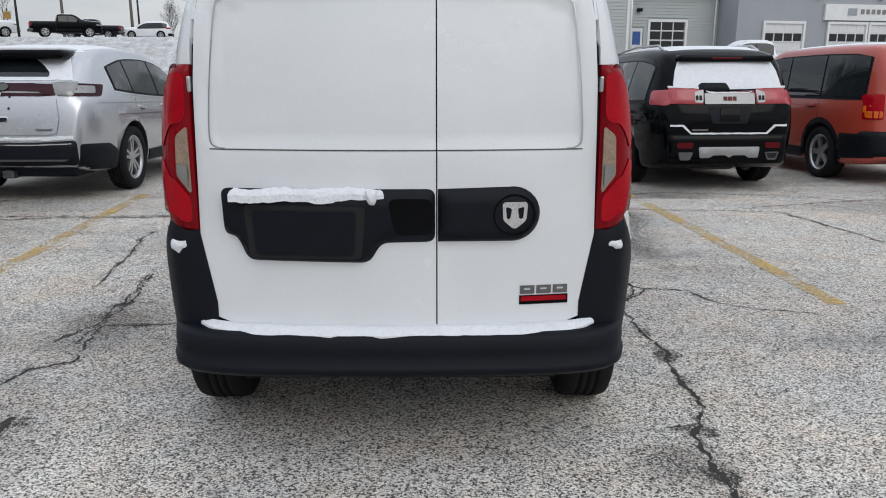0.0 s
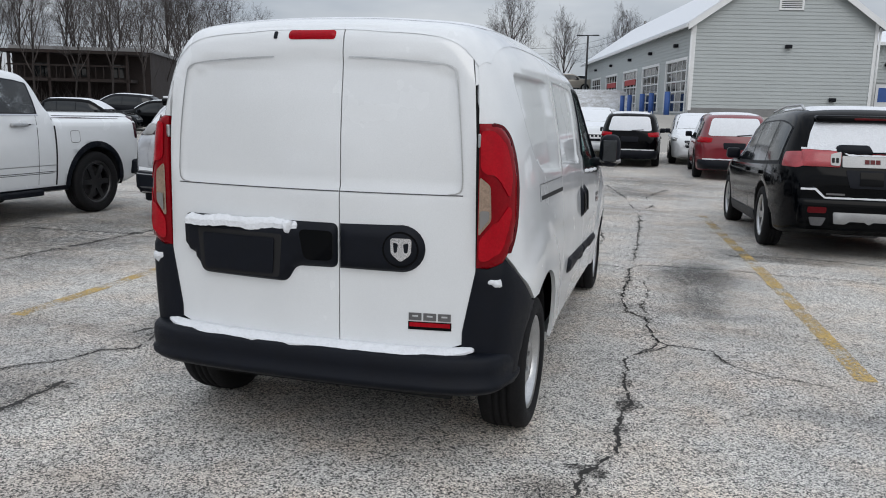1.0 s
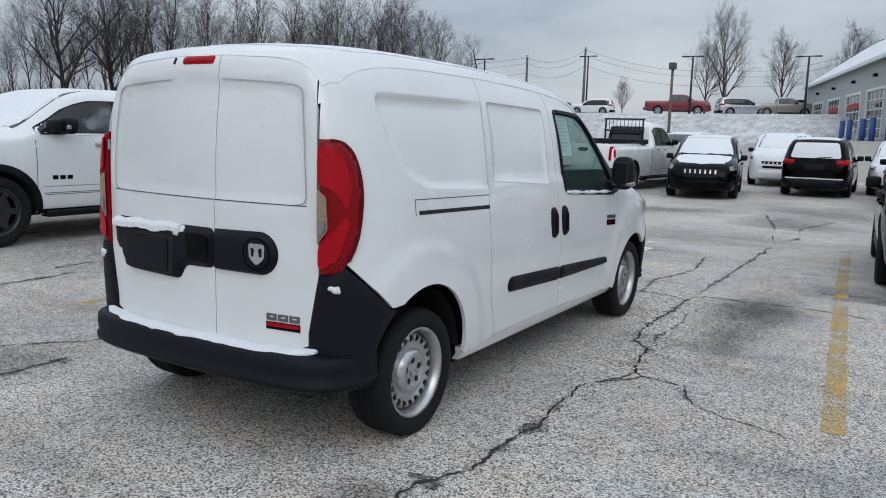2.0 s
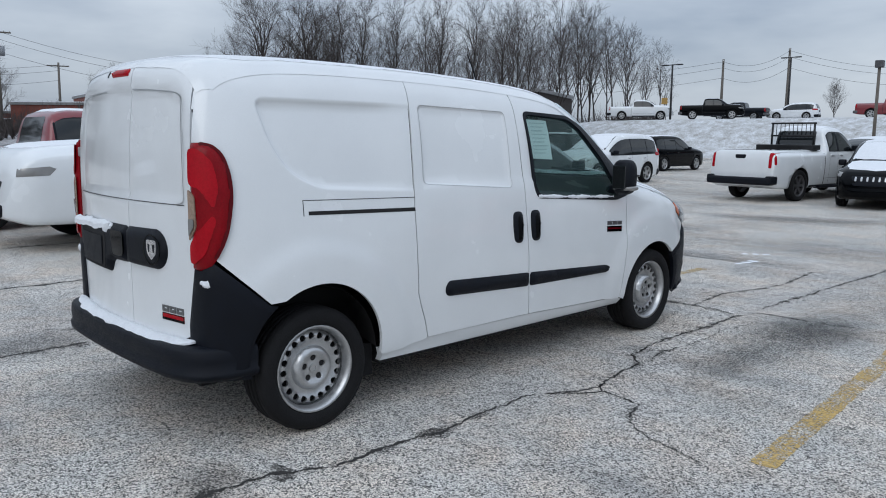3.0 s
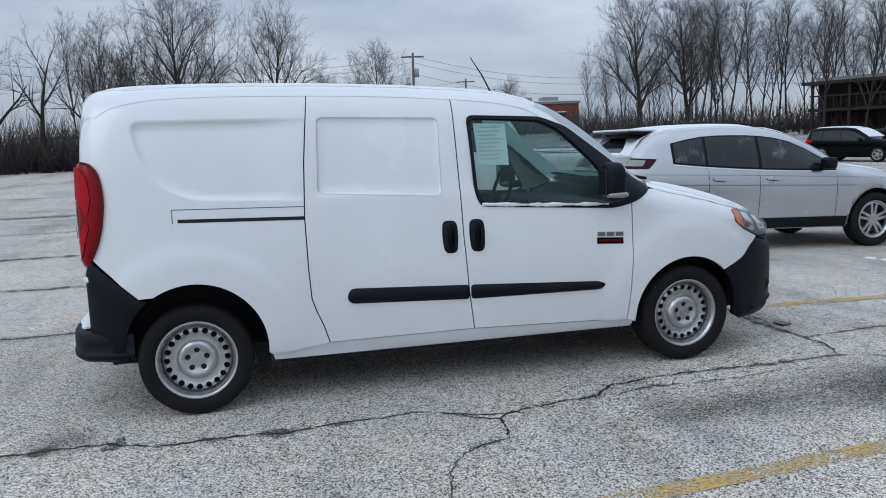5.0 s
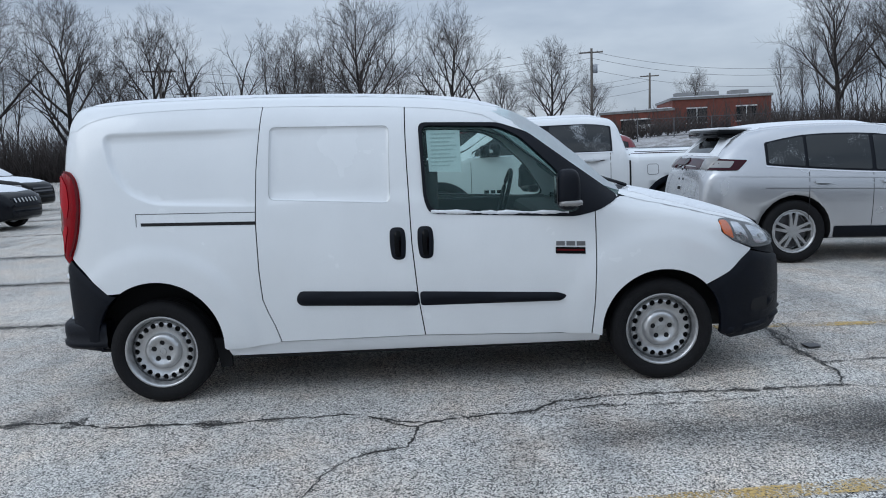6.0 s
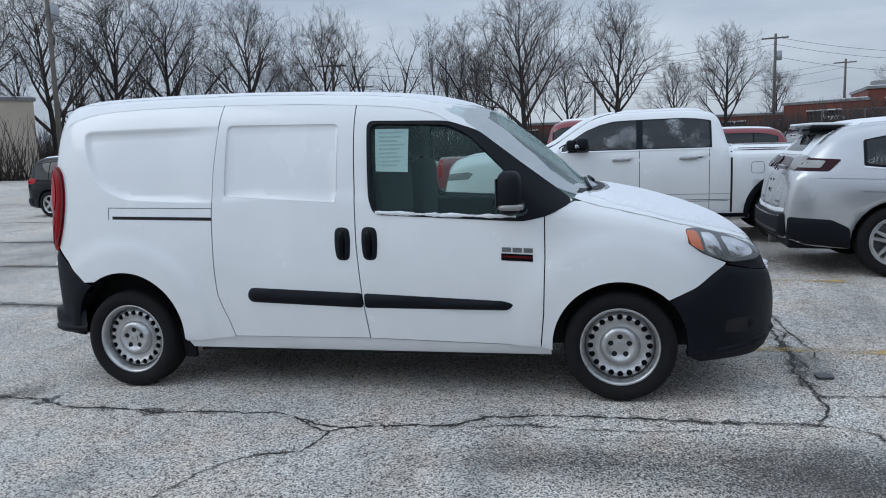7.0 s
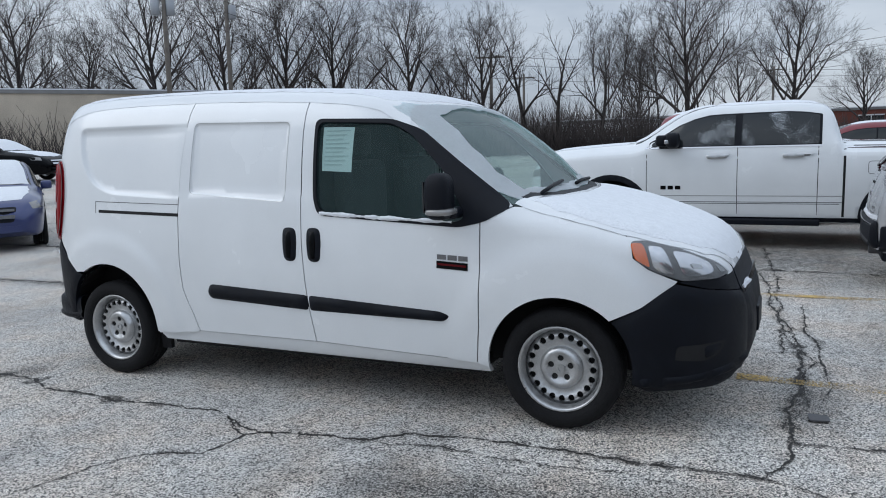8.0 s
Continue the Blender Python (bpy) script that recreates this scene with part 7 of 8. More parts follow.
def siding(name, w, z0, tops, parent, gaps=(), pitch=0.19):
    """Overlapping boards on a wall along x, facing -y. tops(z) gives the boards' x range at a height; gaps are openings (x0, x1, z0, z1)."""
    vs, fs = [], []
    z = z0
    while True:
        r = tops(z + pitch / 2)
        if r is None:
            break
        cuts = [r[0]]
        for a, b, c, d in sorted(gaps):
            if c < z + pitch / 2 < d:
                cuts += [a, b]
        cuts.append(r[1])
        for a, b in zip(cuts[::2], cuts[1::2]):
            if b - a < 0.02:
                continue
            k = len(vs)
            vs += [(a, -0.035, z), (b, -0.035, z), (b, -0.008, z + pitch), (a, -0.008, z + pitch), (a, 0.0, z), (b, 0.0, z)]
            fs += [(k, k + 1, k + 2, k + 3), (k + 4, k + 5, k + 1, k)]
        z += pitch
    return tagged(mesh_ob(name, vs, fs, SIDING, parent, smooth=False), kind="stuff")


def roller_door(parent, x0, x1, z0, z1, rows, cols, glassy, y=-0.02):
    """A sectional door: frame, rows of lights or panels."""
    d = box_part("garage_door", x0, x1, y + 0.06, y + 0.12, z0, z1, DARK if glassy else DOORPANEL, parent)
    for side_ in ((x0 - 0.16, x0, z0, z1 + 0.16), (x1, x1 + 0.16, z0, z1 + 0.16), (x0, x1, z1, z1 + 0.16)):
        box_part("door_frame", side_[0], side_[1], y - 0.05, y + 0.08, side_[2], side_[3], TRIM, d)
    rh = (z1 - z0) / rows
    for i in range(rows):
        za = z0 + i * rh
        box_part("rail", x0, x1, y + 0.02, y + 0.07, za, za + 0.07, DOORPANEL, d)
        lit = glassy or i == rows // 2
        for j in range(cols):
            cw = (x1 - x0) / cols
            xa = x0 + j * cw
            box_part("light" if lit else "door_panel", xa + 0.05, xa + cw - 0.05, y + 0.045, y + 0.066, za + 0.09, za + rh - 0.03, DARKGLASS if lit else DOORPANEL, d)
            if lit:
                box_part("stile", xa - 0.03, xa + 0.03, y + 0.02, y + 0.075, za + 0.07, za + rh, DOORPANEL, d)
    return d


def wall_lamp(parent, x, z, y=-0.035):
    bm = bmesh.new()
    box(bm, x - 0.16, x + 0.16, y - 0.24, y, z - 0.10, z + 0.10, 0.03)
    part("wall_lamp", bm, PLASTIC, parent)


# workshop: gable end G and long side L
W_M = pose(1.55, 44.75, 0, 0, 0, 15)
WB, WE, WR, WW, WL = 1.45, 6.4, 9.75, 9.6, 40.0
shop = thing("workshop_building", W_M, "grey sided workshop with five garage doors and a snowy roof", "building")
core = bmesh.new()
pts = [(0.04, WB - 1.5), (WW - 0.04, WB - 1.5), (WW - 0.04, WE), (WW / 2, WR - 0.05), (0.04, WE)]
fa = [core.verts.new((x, 0.04, z)) for x, z in pts]
fb = [core.verts.new((x, WL, z)) for x, z in pts]
core.faces.new(fa)
core.faces.new(fb[::-1])
for i in range(5):
    core.faces.new((fa[i], fb[i], fb[(i + 1) % 5], fa[(i + 1) % 5]))
bmesh.ops.recalc_face_normals(core, faces=core.faces)
part("wall", core, SIDING, shop)
siding("siding", WW, WB + 0.35, lambda z: (0, WW) if z < WE else ((z - WE) / (WR - WE) * WW / 2, WW - (z - WE) / (WR - WE) * WW / 2) if z < WR - 0.2 else None, shop, [(4.35, 5.65, 7.0, 7.75)])
box_part("skirting", -0.02, WW + 0.02, -0.03, 0.05, WB - 1.2, WB + 0.35, ROOFGREY, shop)
for x in (0.0, WW):
    box_part("corner_board", x - 0.09, x + 0.09, -0.06, 0.10, WB + 0.2, WE + 0.02, TRIM, shop)
vent = box_part("gable_vent", 4.35, 5.65, -0.06, 0.03, 7.0, 7.75, TRIM, shop)
for i in range(6):
    box_part("louvre", 4.47, 5.53, -0.075, -0.05, 7.1 + i * 0.1, 7.14 + i * 0.1, DARK, vent)
wall_lamp(shop, 5.0, 5.1)
wall_lamp(shop, 7.6, WB + 0.9)
for s in (0, 1):
    x0, x1 = (-0.45, WW / 2) if s == 0 else (WW + 0.45, WW / 2)
    z0 = WE - 0.45 * (WR - WE) / (WW / 2)
    for nm, dz0, dz1, mt, y_a, y_b in (("roof", 0.0, 0.10, ROOFGREY, -0.4, WL + 0.4), ("roof_snow", 0.104, 0.19, SNOW, -0.36, WL + 0.36)):
        vs = [(x0, y_a, z0 + dz0), (x1, y_a, WR + dz0), (x1, y_b, WR + dz0), (x0, y_b, z0 + dz0), (x0, y_a, z0 + dz1), (x1, y_a, WR + dz1), (x1, y_b, WR + dz1), (x0, y_b, z0 + dz1)]
        mesh_ob(nm, vs, [(0, 1, 2, 3), (7, 6, 5, 4), (0, 4, 5, 1), (3, 2, 6, 7), (0, 3, 7, 4), (1, 5, 6, 2)], mt, shop, smooth=False)
    mesh_ob("rake_board", [(x0, -0.44, z0 - 0.22), (x1, -0.44, WR - 0.22), (x1, -0.44, WR + 0.11), (x0, -0.44, z0 + 0.11), (x0, -0.40, z0 - 0.22), (x1, -0.40, WR - 0.22), (x1, -0.40, WR + 0.11), (x0, -0.40, z0 + 0.11)], [(0, 1, 2, 3), (4, 7, 6, 5), (0, 4, 5, 1)], TRIM, shop, smooth=False)
    box_part("gutter", min(x0, x0 + 0.14) - 0.07, max(x0, x0 + 0.14) - 0.07, -0.4, WL + 0.4, z0 - 0.06, z0 + 0.10, TRIM, shop)
for x in (-0.16, WW + 0.16):
    tube("downpipe", [(x, -0.1, WE - 0.25), (x, -0.1, WB + 0.1)], 0.06, TRIM, shop, 8)
long_side = thing("workshop_long_side", W_M @ pose(0, WL, 0, 0, 0, -90), "long grey sided workshop wall with garage doors and blue posts", "building")
openings = []
for a, b in ((0.9, 5.4), (7.4, 12.0), (14.0, 18.9), (21.8, 26.9), (29.9, 35.0)):
    x0, x1 = WL - b, WL - a
    openings.append((x0, x1, WB + 0.1, WB + 2.95))
siding("siding", WL, WB + 0.35, lambda z: (0, WL) if z < WE else None, long_side, openings)
for i, (x0, x1, z0, z1) in enumerate(openings):
    roller_door(long_side, x0, x1, z0 - 0.05, z1, 5, 4, True)
    wall_lamp(long_side, (x0 + x1) / 2, z1 + 0.9)
    tube("guard_post", [(x0 + 0.3, -0.9, WB - 0.4), (x0 + 0.3, -0.9, WB + 1.2)], 0.16, BLUEPAINT, long_side, 10)
    tube("guard_post", [(x1 - 0.3, -0.9, WB - 0.4), (x1 - 0.3, -0.9, WB + 1.2)], 0.16, BLUEPAINT, long_side, 10)
    if i in (2, 3):
        box_part("door_sign", x0 + 0.5, x1 - 0.5, -0.03, 0.0, WB + 2.0, WB + 2.4, REDPAINT, long_side)

# annex between the workshop and the showroom
A_M = W_M @ pose(WW, 3.0, 0, 0, 0, 0)
annex = thing("annex_building", A_M, "low grey annex with a gridded garage door and snowy hip roof", "building")
AW, AH = 8.0, 4.15
box_part("wall", 0.0, AW, 0.04, 9, WB - 1.2, WB + AH, SIDING, annex)
siding("siding", AW, WB + 0.1, lambda z: (0, AW) if z < WB + AH else None, annex, [(3.0, 5.8, WB, WB + 2.5), (1.75, 2.7, WB, WB + 1.95)])
roller_door(annex, 3.15, 5.65, WB, WB + 2.3, 4, 3, True)
box_part("door", 1.8, 2.65, -0.03, 0.03, WB, WB + 1.9, DOORPANEL, annex)
box_part("door_light", 1.95, 2.5, -0.045, -0.028, WB + 0.9, WB + 1.7, BLUEPAINT, annex)
mesh_ob("roof", [(-0.2, -0.4, WB + AH), (AW + 0.1, -0.4, WB + AH), (AW + 0.1, 9, WB + AH), (-0.2, 9, WB + AH), (-0.2, 4.0, WB + AH + 1.5), (AW - 3.0, 4.0, WB + AH + 1.5), (AW - 3.0, 6, WB + AH + 1.5), (-0.2, 6, WB + AH + 1.5)], [(0, 1, 5, 4), (1, 2, 6, 5), (2, 3, 7, 6), (4, 5, 6, 7), (0, 3, 2, 1)], SNOW, annex, smooth=False)
box_part("gutter", -0.2, AW + 0.1, -0.5, -0.38, WB + AH - 0.1, WB + AH + 0.08, TRIM, annex)
tube("downpipe", [(AW - 0.25, -0.1, WB + AH - 0.1), (AW - 0.25, -0.1, WB)], 0.06, TRIM, annex, 8)
wall_lamp(annex, 2.3, WB + 3.0)

show = thing("showroom_building", W_M @ pose(WW + AW, 0.8, 0, 0, 0, 0), "blue-grey stucco building with white garage doors and a sign", "building")
box_part("wall", 0.0, 30, 0.1, 16, WB - 1.4, WB + 5.2, STUCCO, show)
box_part("parapet", -0.1, 30.1, 0.0, 16.1, WB + 5.2, WB + 5.45, TRIM, show)
for x0 in (2.0, 6.8, 10.0, 13.2):
    roller_door(show, x0, x0 + 2.8, WB - 0.1, WB + 2.2, 4, 4, False, 0.0)
    wall_lamp(show, x0 + 3.8, WB + 3.9, 0.1)
sg = box_part("sign_board", 6.3, 13.2, -0.08, 0.09, WB + 2.45, WB + 3.45, TRIM, show)
box_part("sign_mark", 8.0, 8.7, -0.10, -0.082, WB + 2.75, WB + 3.2, STUCCO, sg)
for i in range(8):
    box_part("sign_bar", 9.0 + i * 0.42, 9.28 + i * 0.42, -0.10, -0.082, WB + 2.85, WB + 3.15, ROOFGREY, sg)


def long_building(name, label, cx, cy, az0, az1, d0, d1, z0, z1, wall, openings=6, roof_snow=True, flat=True):
    """A far building whose front runs between two bearings."""
    p = Vector((cx - d0 * math.sin(radians(az0)), cy + d0 * math.cos(radians(az0)), 0))
    q = Vector((cx - d1 * math.sin(radians(az1)), cy + d1 * math.cos(radians(az1)), 0))
    w, a = (q - p).length, math.atan2(q.y - p.y, q.x - p.x)
    ob = thing(name, pose(p.x, p.y, 0, 0, 0, math.degrees(a)), label, "building")
    box_part("wall", 0, w, 0.1, 12, z0 - 1.0, z1, wall, ob)
    box_part("roof_edge", -0.15, w + 0.15, 0.0, 12.1, z1, z1 + 0.25, ROOFGREY, ob)
    if roof_snow:
        box_part("roof_snow", 0, w, 0.2, 11.8, z1 + 0.254, z1 + 0.34, SNOW, ob)
    step = w / max(1, openings)
    for i in range(openings):
        x = step * (i + 0.5)
        h = (z1 - z0)
        wd = box_part("window", x - step * .2, x + step * .2, 0.04, 0.12, z0 + h * .50, z0 + h * .80, DARKGLASS, ob)
        box_part("window_frame", x - step * .2 - .06, x + step * .2 + .06, 0.0, 0.07, z0 + h * .80, z0 + h * .80 + .12, TRIM, wd)
        box_part("mullion", x - .05, x + .05, 0.0, 0.07, z0 + h * .50, z0 + h * .80, TRIM, wd)
        box_part("sill", x - step * .2 - .08, x + step * .2 + .08, -0.05, 0.08, z0 + h * .50 - .1, z0 + h * .50, TRIM, wd)
    return ob, w


bb_, bw = long_building("brick_building", "red brick building with roof units behind a fence", 5.35, 5.09, 78.6, 73.6, 88, 84, 0.6, 4.3, BRICK, 1)
bb2, bw2 = long_building("brick_building", "taller red brick block with windows and a dark awning", 5.35, 5.09, 73.6, 67.2, 84, 86, 0.6, 5.3, BRICK, 2)
for x in (0.8, 3.4, 6.4):
    box_part("roof_unit", x, x + 1.8, 3, 5, 5.55, 6.2, ROOFGREY, bb2, 0.05)
box_part("awning", 4.6, 6.4, -0.8, 0.1, 2.6, 3.0, TRIM, bb_, 0.05)
long_building("brick_building", "long low red brick building across the street", 5.35, 5.09, 101, 76.5, 96, 96, 0.6, 3.6, BRICK, 7)
hut, hw_ = long_building("timber_building", "dark brown flat-roofed building among bare trees", 4.32, 1.75, 48.8, 40.8, 63, 60, 1.2, 4.9, BROWN, 0, False)
for x in (0.4, 2.9, 5.4, 7.9):
    box_part("porch_post", x, x + 0.16, -1.9, -1.74, 0.6, 4.7, BROWN, hut)
box_part("porch_roof", -0.2, 9.0, -2.1, 0.1, 4.6, 4.8, BROWN, hut)
box_part("balcony", 0.2, 8.2, -1.9, 0.1, 2.75, 2.95, BROWN, hut)
for i in range(16):
    box_part("baluster", 0.4 + i * 0.5, 0.46 + i * 0.5, -1.86, -1.80, 2.95, 3.75, BROWN, hut)
box_part("handrail", 0.3, 8.1, -1.88, -1.80, 3.75, 3.85, BROWN, hut)
for x in (1.4, 3.9, 6.4):
    box_part("window", x, x + 0.9, 0.05, 0.11, 3.1, 4.0, DARKGLASS, hut)
long_building("shed", "low white shed by the fence", 4.38, 7.53, 107.0, 102.0, 72, 70, 0.6, 2.9, TRIM, 0)
WALLMAT = mat("stained_concrete_wall", (0.52, 0.455, 0.37), 0.9, 0, 0.2, 0.5, 0.3, 20)
cw_ob, cww = long_building("concrete_wall", "stained beige concrete wall with bare vines", 4.38, 7.53, 152.0, 131.5, 58, 60, 0.2, 5.6, WALLMAT, 0)


def fence(label, cx, cy, az0, az1, d, base, top):
    """A wire fence on posts between two bearings."""
    p, q = (Vector((cx - d * math.sin(radians(a)), cy + d * math.cos(radians(a)), base)) for a in (az0, az1))
    w = (q - p).length
    ob = thing("wire_fence", pose(p.x, p.y, base, 0, 0, math.degrees(math.atan2(q.y - p.y, q.x - p.x))), label, "fence", "wire fences")
    n = max(2, int(w / 2.4))
    for i in range(n + 1):
        tube("post", [(w * i / n, 0, -1.2), (w * i / n, 0, top)], 0.045, DARKSTEEL, ob, 6)
    for z in (0.08, top - 0.04):
        tube("rail", [(0, 0, z), (w, 0, z)], 0.03, DARKSTEEL, ob, 5)
    vs, fs = [], []
    for i in range(int(w / 0.35)):
        for lean in (-top, top):
            v, f = tube_data([(i * 0.35, 0, 0.05), (min(w, max(0, i * 0.35 + lean)), 0, top - 0.05)], [0.008, 0.008], 3)
            k = len(vs)
            vs += v
            fs += [tuple(j + k for j in g) for g in f]
    mesh_ob("wire_mesh", vs, fs, DARKSTEEL, ob)


fence("grey wire fence on steel posts before the brick building", 5.35, 5.09, 76.0, 63.5, 66, 1.6, 1.5)
fence("low wire fence along the street side of the lot", 5.0, 3.0, 103.0, 93.0, 62, 0.5, 1.1)


# ---- poles and wires ----
def street_lamp(x, y, top, double=True):
    ob = thing("lot_lamp", pose(x, y, gz(x, y)), "black parking lot lamp on a tall pole", "street lamp", "parking lot lamps")
    h = top - gz(x, y)
    tube("pole", [(0, 0, -0.2), (0, 0, h)], [0.11, 0.08], METALPOLE, ob, 8)
    box_part("arm", -0.95, 0.95, -0.04, 0.04, h - 0.02, h + 0.06, METALPOLE, ob)
    for s in (-1, 1):
        box_part("lamp_head", s * 0.72 - 0.30, s * 0.72 + 0.30, -0.14, 0.14, h - 0.04, h + 0.07, METALPOLE, ob, 0.03)
    return ob


def utility_pole(x, y, top, heading=0, arms=1, cans=0, r=0.15):
    ob = thing("utility_pole", pose(x, y, gz(x, y), 0, 0, heading), "weathered wooden utility pole with crossarm", "utility pole", "utility poles")
    h = top - gz(x, y)
    tube("pole", [(0, 0, -0.2), (0.1, 0, h)], [r * 1.25, r * 0.8], WOODPOLE, ob, 8)
    for i in range(arms):
        box_part("crossarm", -1.2, 1.3, -0.06, 0.06, h - 0.5 - 0.9 * i, h - 0.36 - 0.9 * i, WOODPOLE, ob)
        for k in (-1.1, -0.6, 0.7, 1.2):
            tube("insulator", [(k, 0, h - 0.36 - 0.9 * i), (k, 0, h - 0.18 - 0.9 * i)], 0.04, TRIM, ob, 6)
    for i in range(cans):
        tube("transformer", [(0.45 * (1 if i % 2 == 0 else -1), 0, h - 2.6), (0.45 * (1 if i % 2 == 0 else -1), 0, h - 1.7)], 0.26, STUCCO, ob, 10)
    return ob


def wire(a, b, sag, r=0.016):
    pts = [Vector(a).lerp(Vector(b), i / 16) - Vector((0, 0, sag * 4 * (i / 16) * (1 - i / 16))) for i in range(17)]
    return tagged(tube("overhead_wire", pts, r, METALPOLE, None, 5), "thin dark overhead wire between poles", "wire", "overhead wires")


for a, d, el in ((15.5, 76, 5.31), (8.2, 74, 5.25), (30.0, 76, 5.0), (22.6, 88, 5.3)):
    x, y = on_hill(a, d)
    street_lamp(x, y, 1.49 + d * math.tan(radians(el)))
x, y = on_hill(16.9, 50)
fl = thing("flood_lamp", pose(x, y, gz(x, y)), "grey flood lamp on a steel pole", "street lamp")
tube("pole", [(0, 0, -0.2), (0, 0, 5.7)], [0.10, 0.08], WOODPOLE, fl, 8)
box_part("lamp_head", -0.2, 0.2, -0.2, 0.2, 5.55, 5.95, DARKSTEEL, fl, 0.04)
P = {}
for key, a, d, el, cx, cy, arms, cans in (("c", 22.8, 100, 5.93, 2.97, .45, 2, 0), ("d", 26.9, 100, 5.34, 2.97, .45, 1, 0), ("f", 13.2, 110, 4.6, 2.97, .45, 1, 0), ("g", 3.0, 95, 6.2, 1.31, -.25, 1, 0), ("a", 79.6, 86, 6.55, 5.26, 5.77, 1, 1), ("b", 59.0, 100, 5.0, 5.35, 5.09, 2, 0), ("h", 109.6, 70, 6.4, 5.35, 5.09, 1, 0), ("i", 133.0, 52, 12.0, 5.03, 6.41, 1, 2), ("j", 129.0, 56, 11.6, 5.03, 6.41, 1, 1), ("k", 91.5, 100, 4.4, 5.26, 5.77, 1, 0), ("l", 75.5, 110, 4.6, 5.26, 5.77, 1, 0), ("m", 109.4, 90, 4.8, 4.38, 7.53, 1, 0)):
    x, y = on_hill(a, d, cx, cy)
    top_ = 1.47 + d * math.tan(radians(el))
    utility_pole(x, y, top_, a + 90 if key in "cdfgb" else a, arms, cans)
    P[key] = (x, y, top_ - 0.3)
for a, b, sag in (("a", "h", 1.6), ("h", "i", 1.2), ("a", "b", 2.0), ("b", "d", 2.0), ("d", "c", 1.0), ("c", "f", 1.0), ("f", "g", 1.2), ("k", "l", 1.0), ("i", "j", 0.3)):
    for dz in (0, -0.7, -1.9):
        wire((P[a][0], P[a][1], P[a][2] + dz), (P[b][0], P[b][1], P[b][2] + dz), sag)
fx, fy = on_hill(31.8, 78, 4.32, 1.75)
ys = thing("yellow_sign", pose(fx, fy, gz(fx, fy), 0, 0, 20), "small yellow roadside sign by the parked trucks", "sign")
box_part("board", -0.28, 0.28, -0.05, 0.05, 1.5, 2.1, YELLOWSIGN, ys, 0.03)
tube("post", [(0, 0.08, -0.1), (0, 0.08, 2.4)], 0.05, METALPOLE, ys, 6)


# ---- bare trees ----
def tree_mesh(seed, height, spread, trunk, lean=0.0, first=0.3, limbs=9, levels=3, ascend=0.55, kids=(6, 5, 4)):
    """Trunk and branch data of a leafless tree."""
    rnd = random.Random(seed)
    tv, tf, cv, cf = [], [], [], []

    def add(vs, fs, path, radii, n):
        v, f = tube_data(path, radii, n)
        f = f[:-2] if n == 3 else f
        k = len(vs)
        vs += v
        fs += [tuple(i + k for i in q) for q in f]

    path, p, d = [Vector((0, 0, -0.3))], Vector((0, 0, -0.3)), Vector((lean, lean * 0.4, 1)).normalized()
    nseg = 9
    for i in range(nseg):
        d = (d + Vector((rnd.uniform(-1, 1), rnd.uniform(-1, 1), 0)) * 0.06).normalized()
        p = p + d * (height * 0.86 + 0.3) / nseg
        path.append(p)
    radii = [trunk * (1 - 0.93 * (i / nseg) ** 0.9) for i in range(nseg + 1)]
    radii[0] *= 1.35
    add(tv, tf, path, radii, 8)

    def grow(start, direc, length, rad, level):
        seg = 4 if level < 2 else (3 if level < levels else 2)
        pts, q, dd = [start], start, direc.normalized()
        for i in range(seg):
            dd = (dd + Vector((rnd.uniform(-1, 1), rnd.uniform(-1, 1), rnd.uniform(-0.5, 1.0))) * (0.13 if level else 0.10)).normalized()
            q = q + dd * length / seg
            pts.append(q)
        add(cv, cf, pts, [rad * (1 - 0.75 * i / seg) for i in range(seg + 1)], 5 if level == 0 else (4 if level == 1 else 3))
        if level >= levels:
            return
        n = kids[level] + rnd.randint(0, 1)
        for i in range(n):
            f = 0.30 + 0.70 * (i + rnd.random()) / n
            j = min(seg - 1, int(f * seg))
            o = pts[j].lerp(pts[j + 1], f * seg - j)
            base = (pts[j + 1] - pts[j]).normalized()
            perp = base.cross(Vector((rnd.uniform(-1, 1), rnd.uniform(-1, 1), rnd.uniform(-1, 1)))).normalized()
            nd = (base * 0.75 + perp * rnd.uniform(0.45, 0.9) + Vector((0, 0, 0.16))).normalized()
            grow(o, nd, length * rnd.uniform(0.40, 0.64), max(0.0078, rad * (1 - 0.75 * f) * 0.58), level + 1)

    ang = rnd.random() * 6.28
    for i in range(limbs):
        f = first + (0.98 - first) * (i + rnd.random() * 0.6) / limbs
        j = min(nseg - 1, int(f * nseg))
        o = path[j].lerp(path[j + 1], f * nseg - j)
        ang += 2.4 + rnd.uniform(-0.4, 0.4)
        up = ascend + 0.35 * f
        direc = Vector((math.cos(ang) * (1 - up * 0.5), math.sin(ang) * (1 - up * 0.5), up))
        grow(o, direc, height * spread * (1.12 - 0.72 * f) * rnd.uniform(0.8, 1.15), trunk * (1 - 0.9 * f) * 0.62 + 0.012, 0)
    return tv, tf, cv, cf


def make_tree(seed, height, spread, trunk, label, **kw):
    ob = thing("bare_tree", pose(0, 0, -50), label, "tree", "bare trees")
    tv, tf, cv, cf = tree_mesh(seed, height, spread, trunk, **kw)
    mesh_ob("trunk", tv, tf, BARK, ob)
    mesh_ob("crown", cv, cf, TWIG, ob)
    return ob


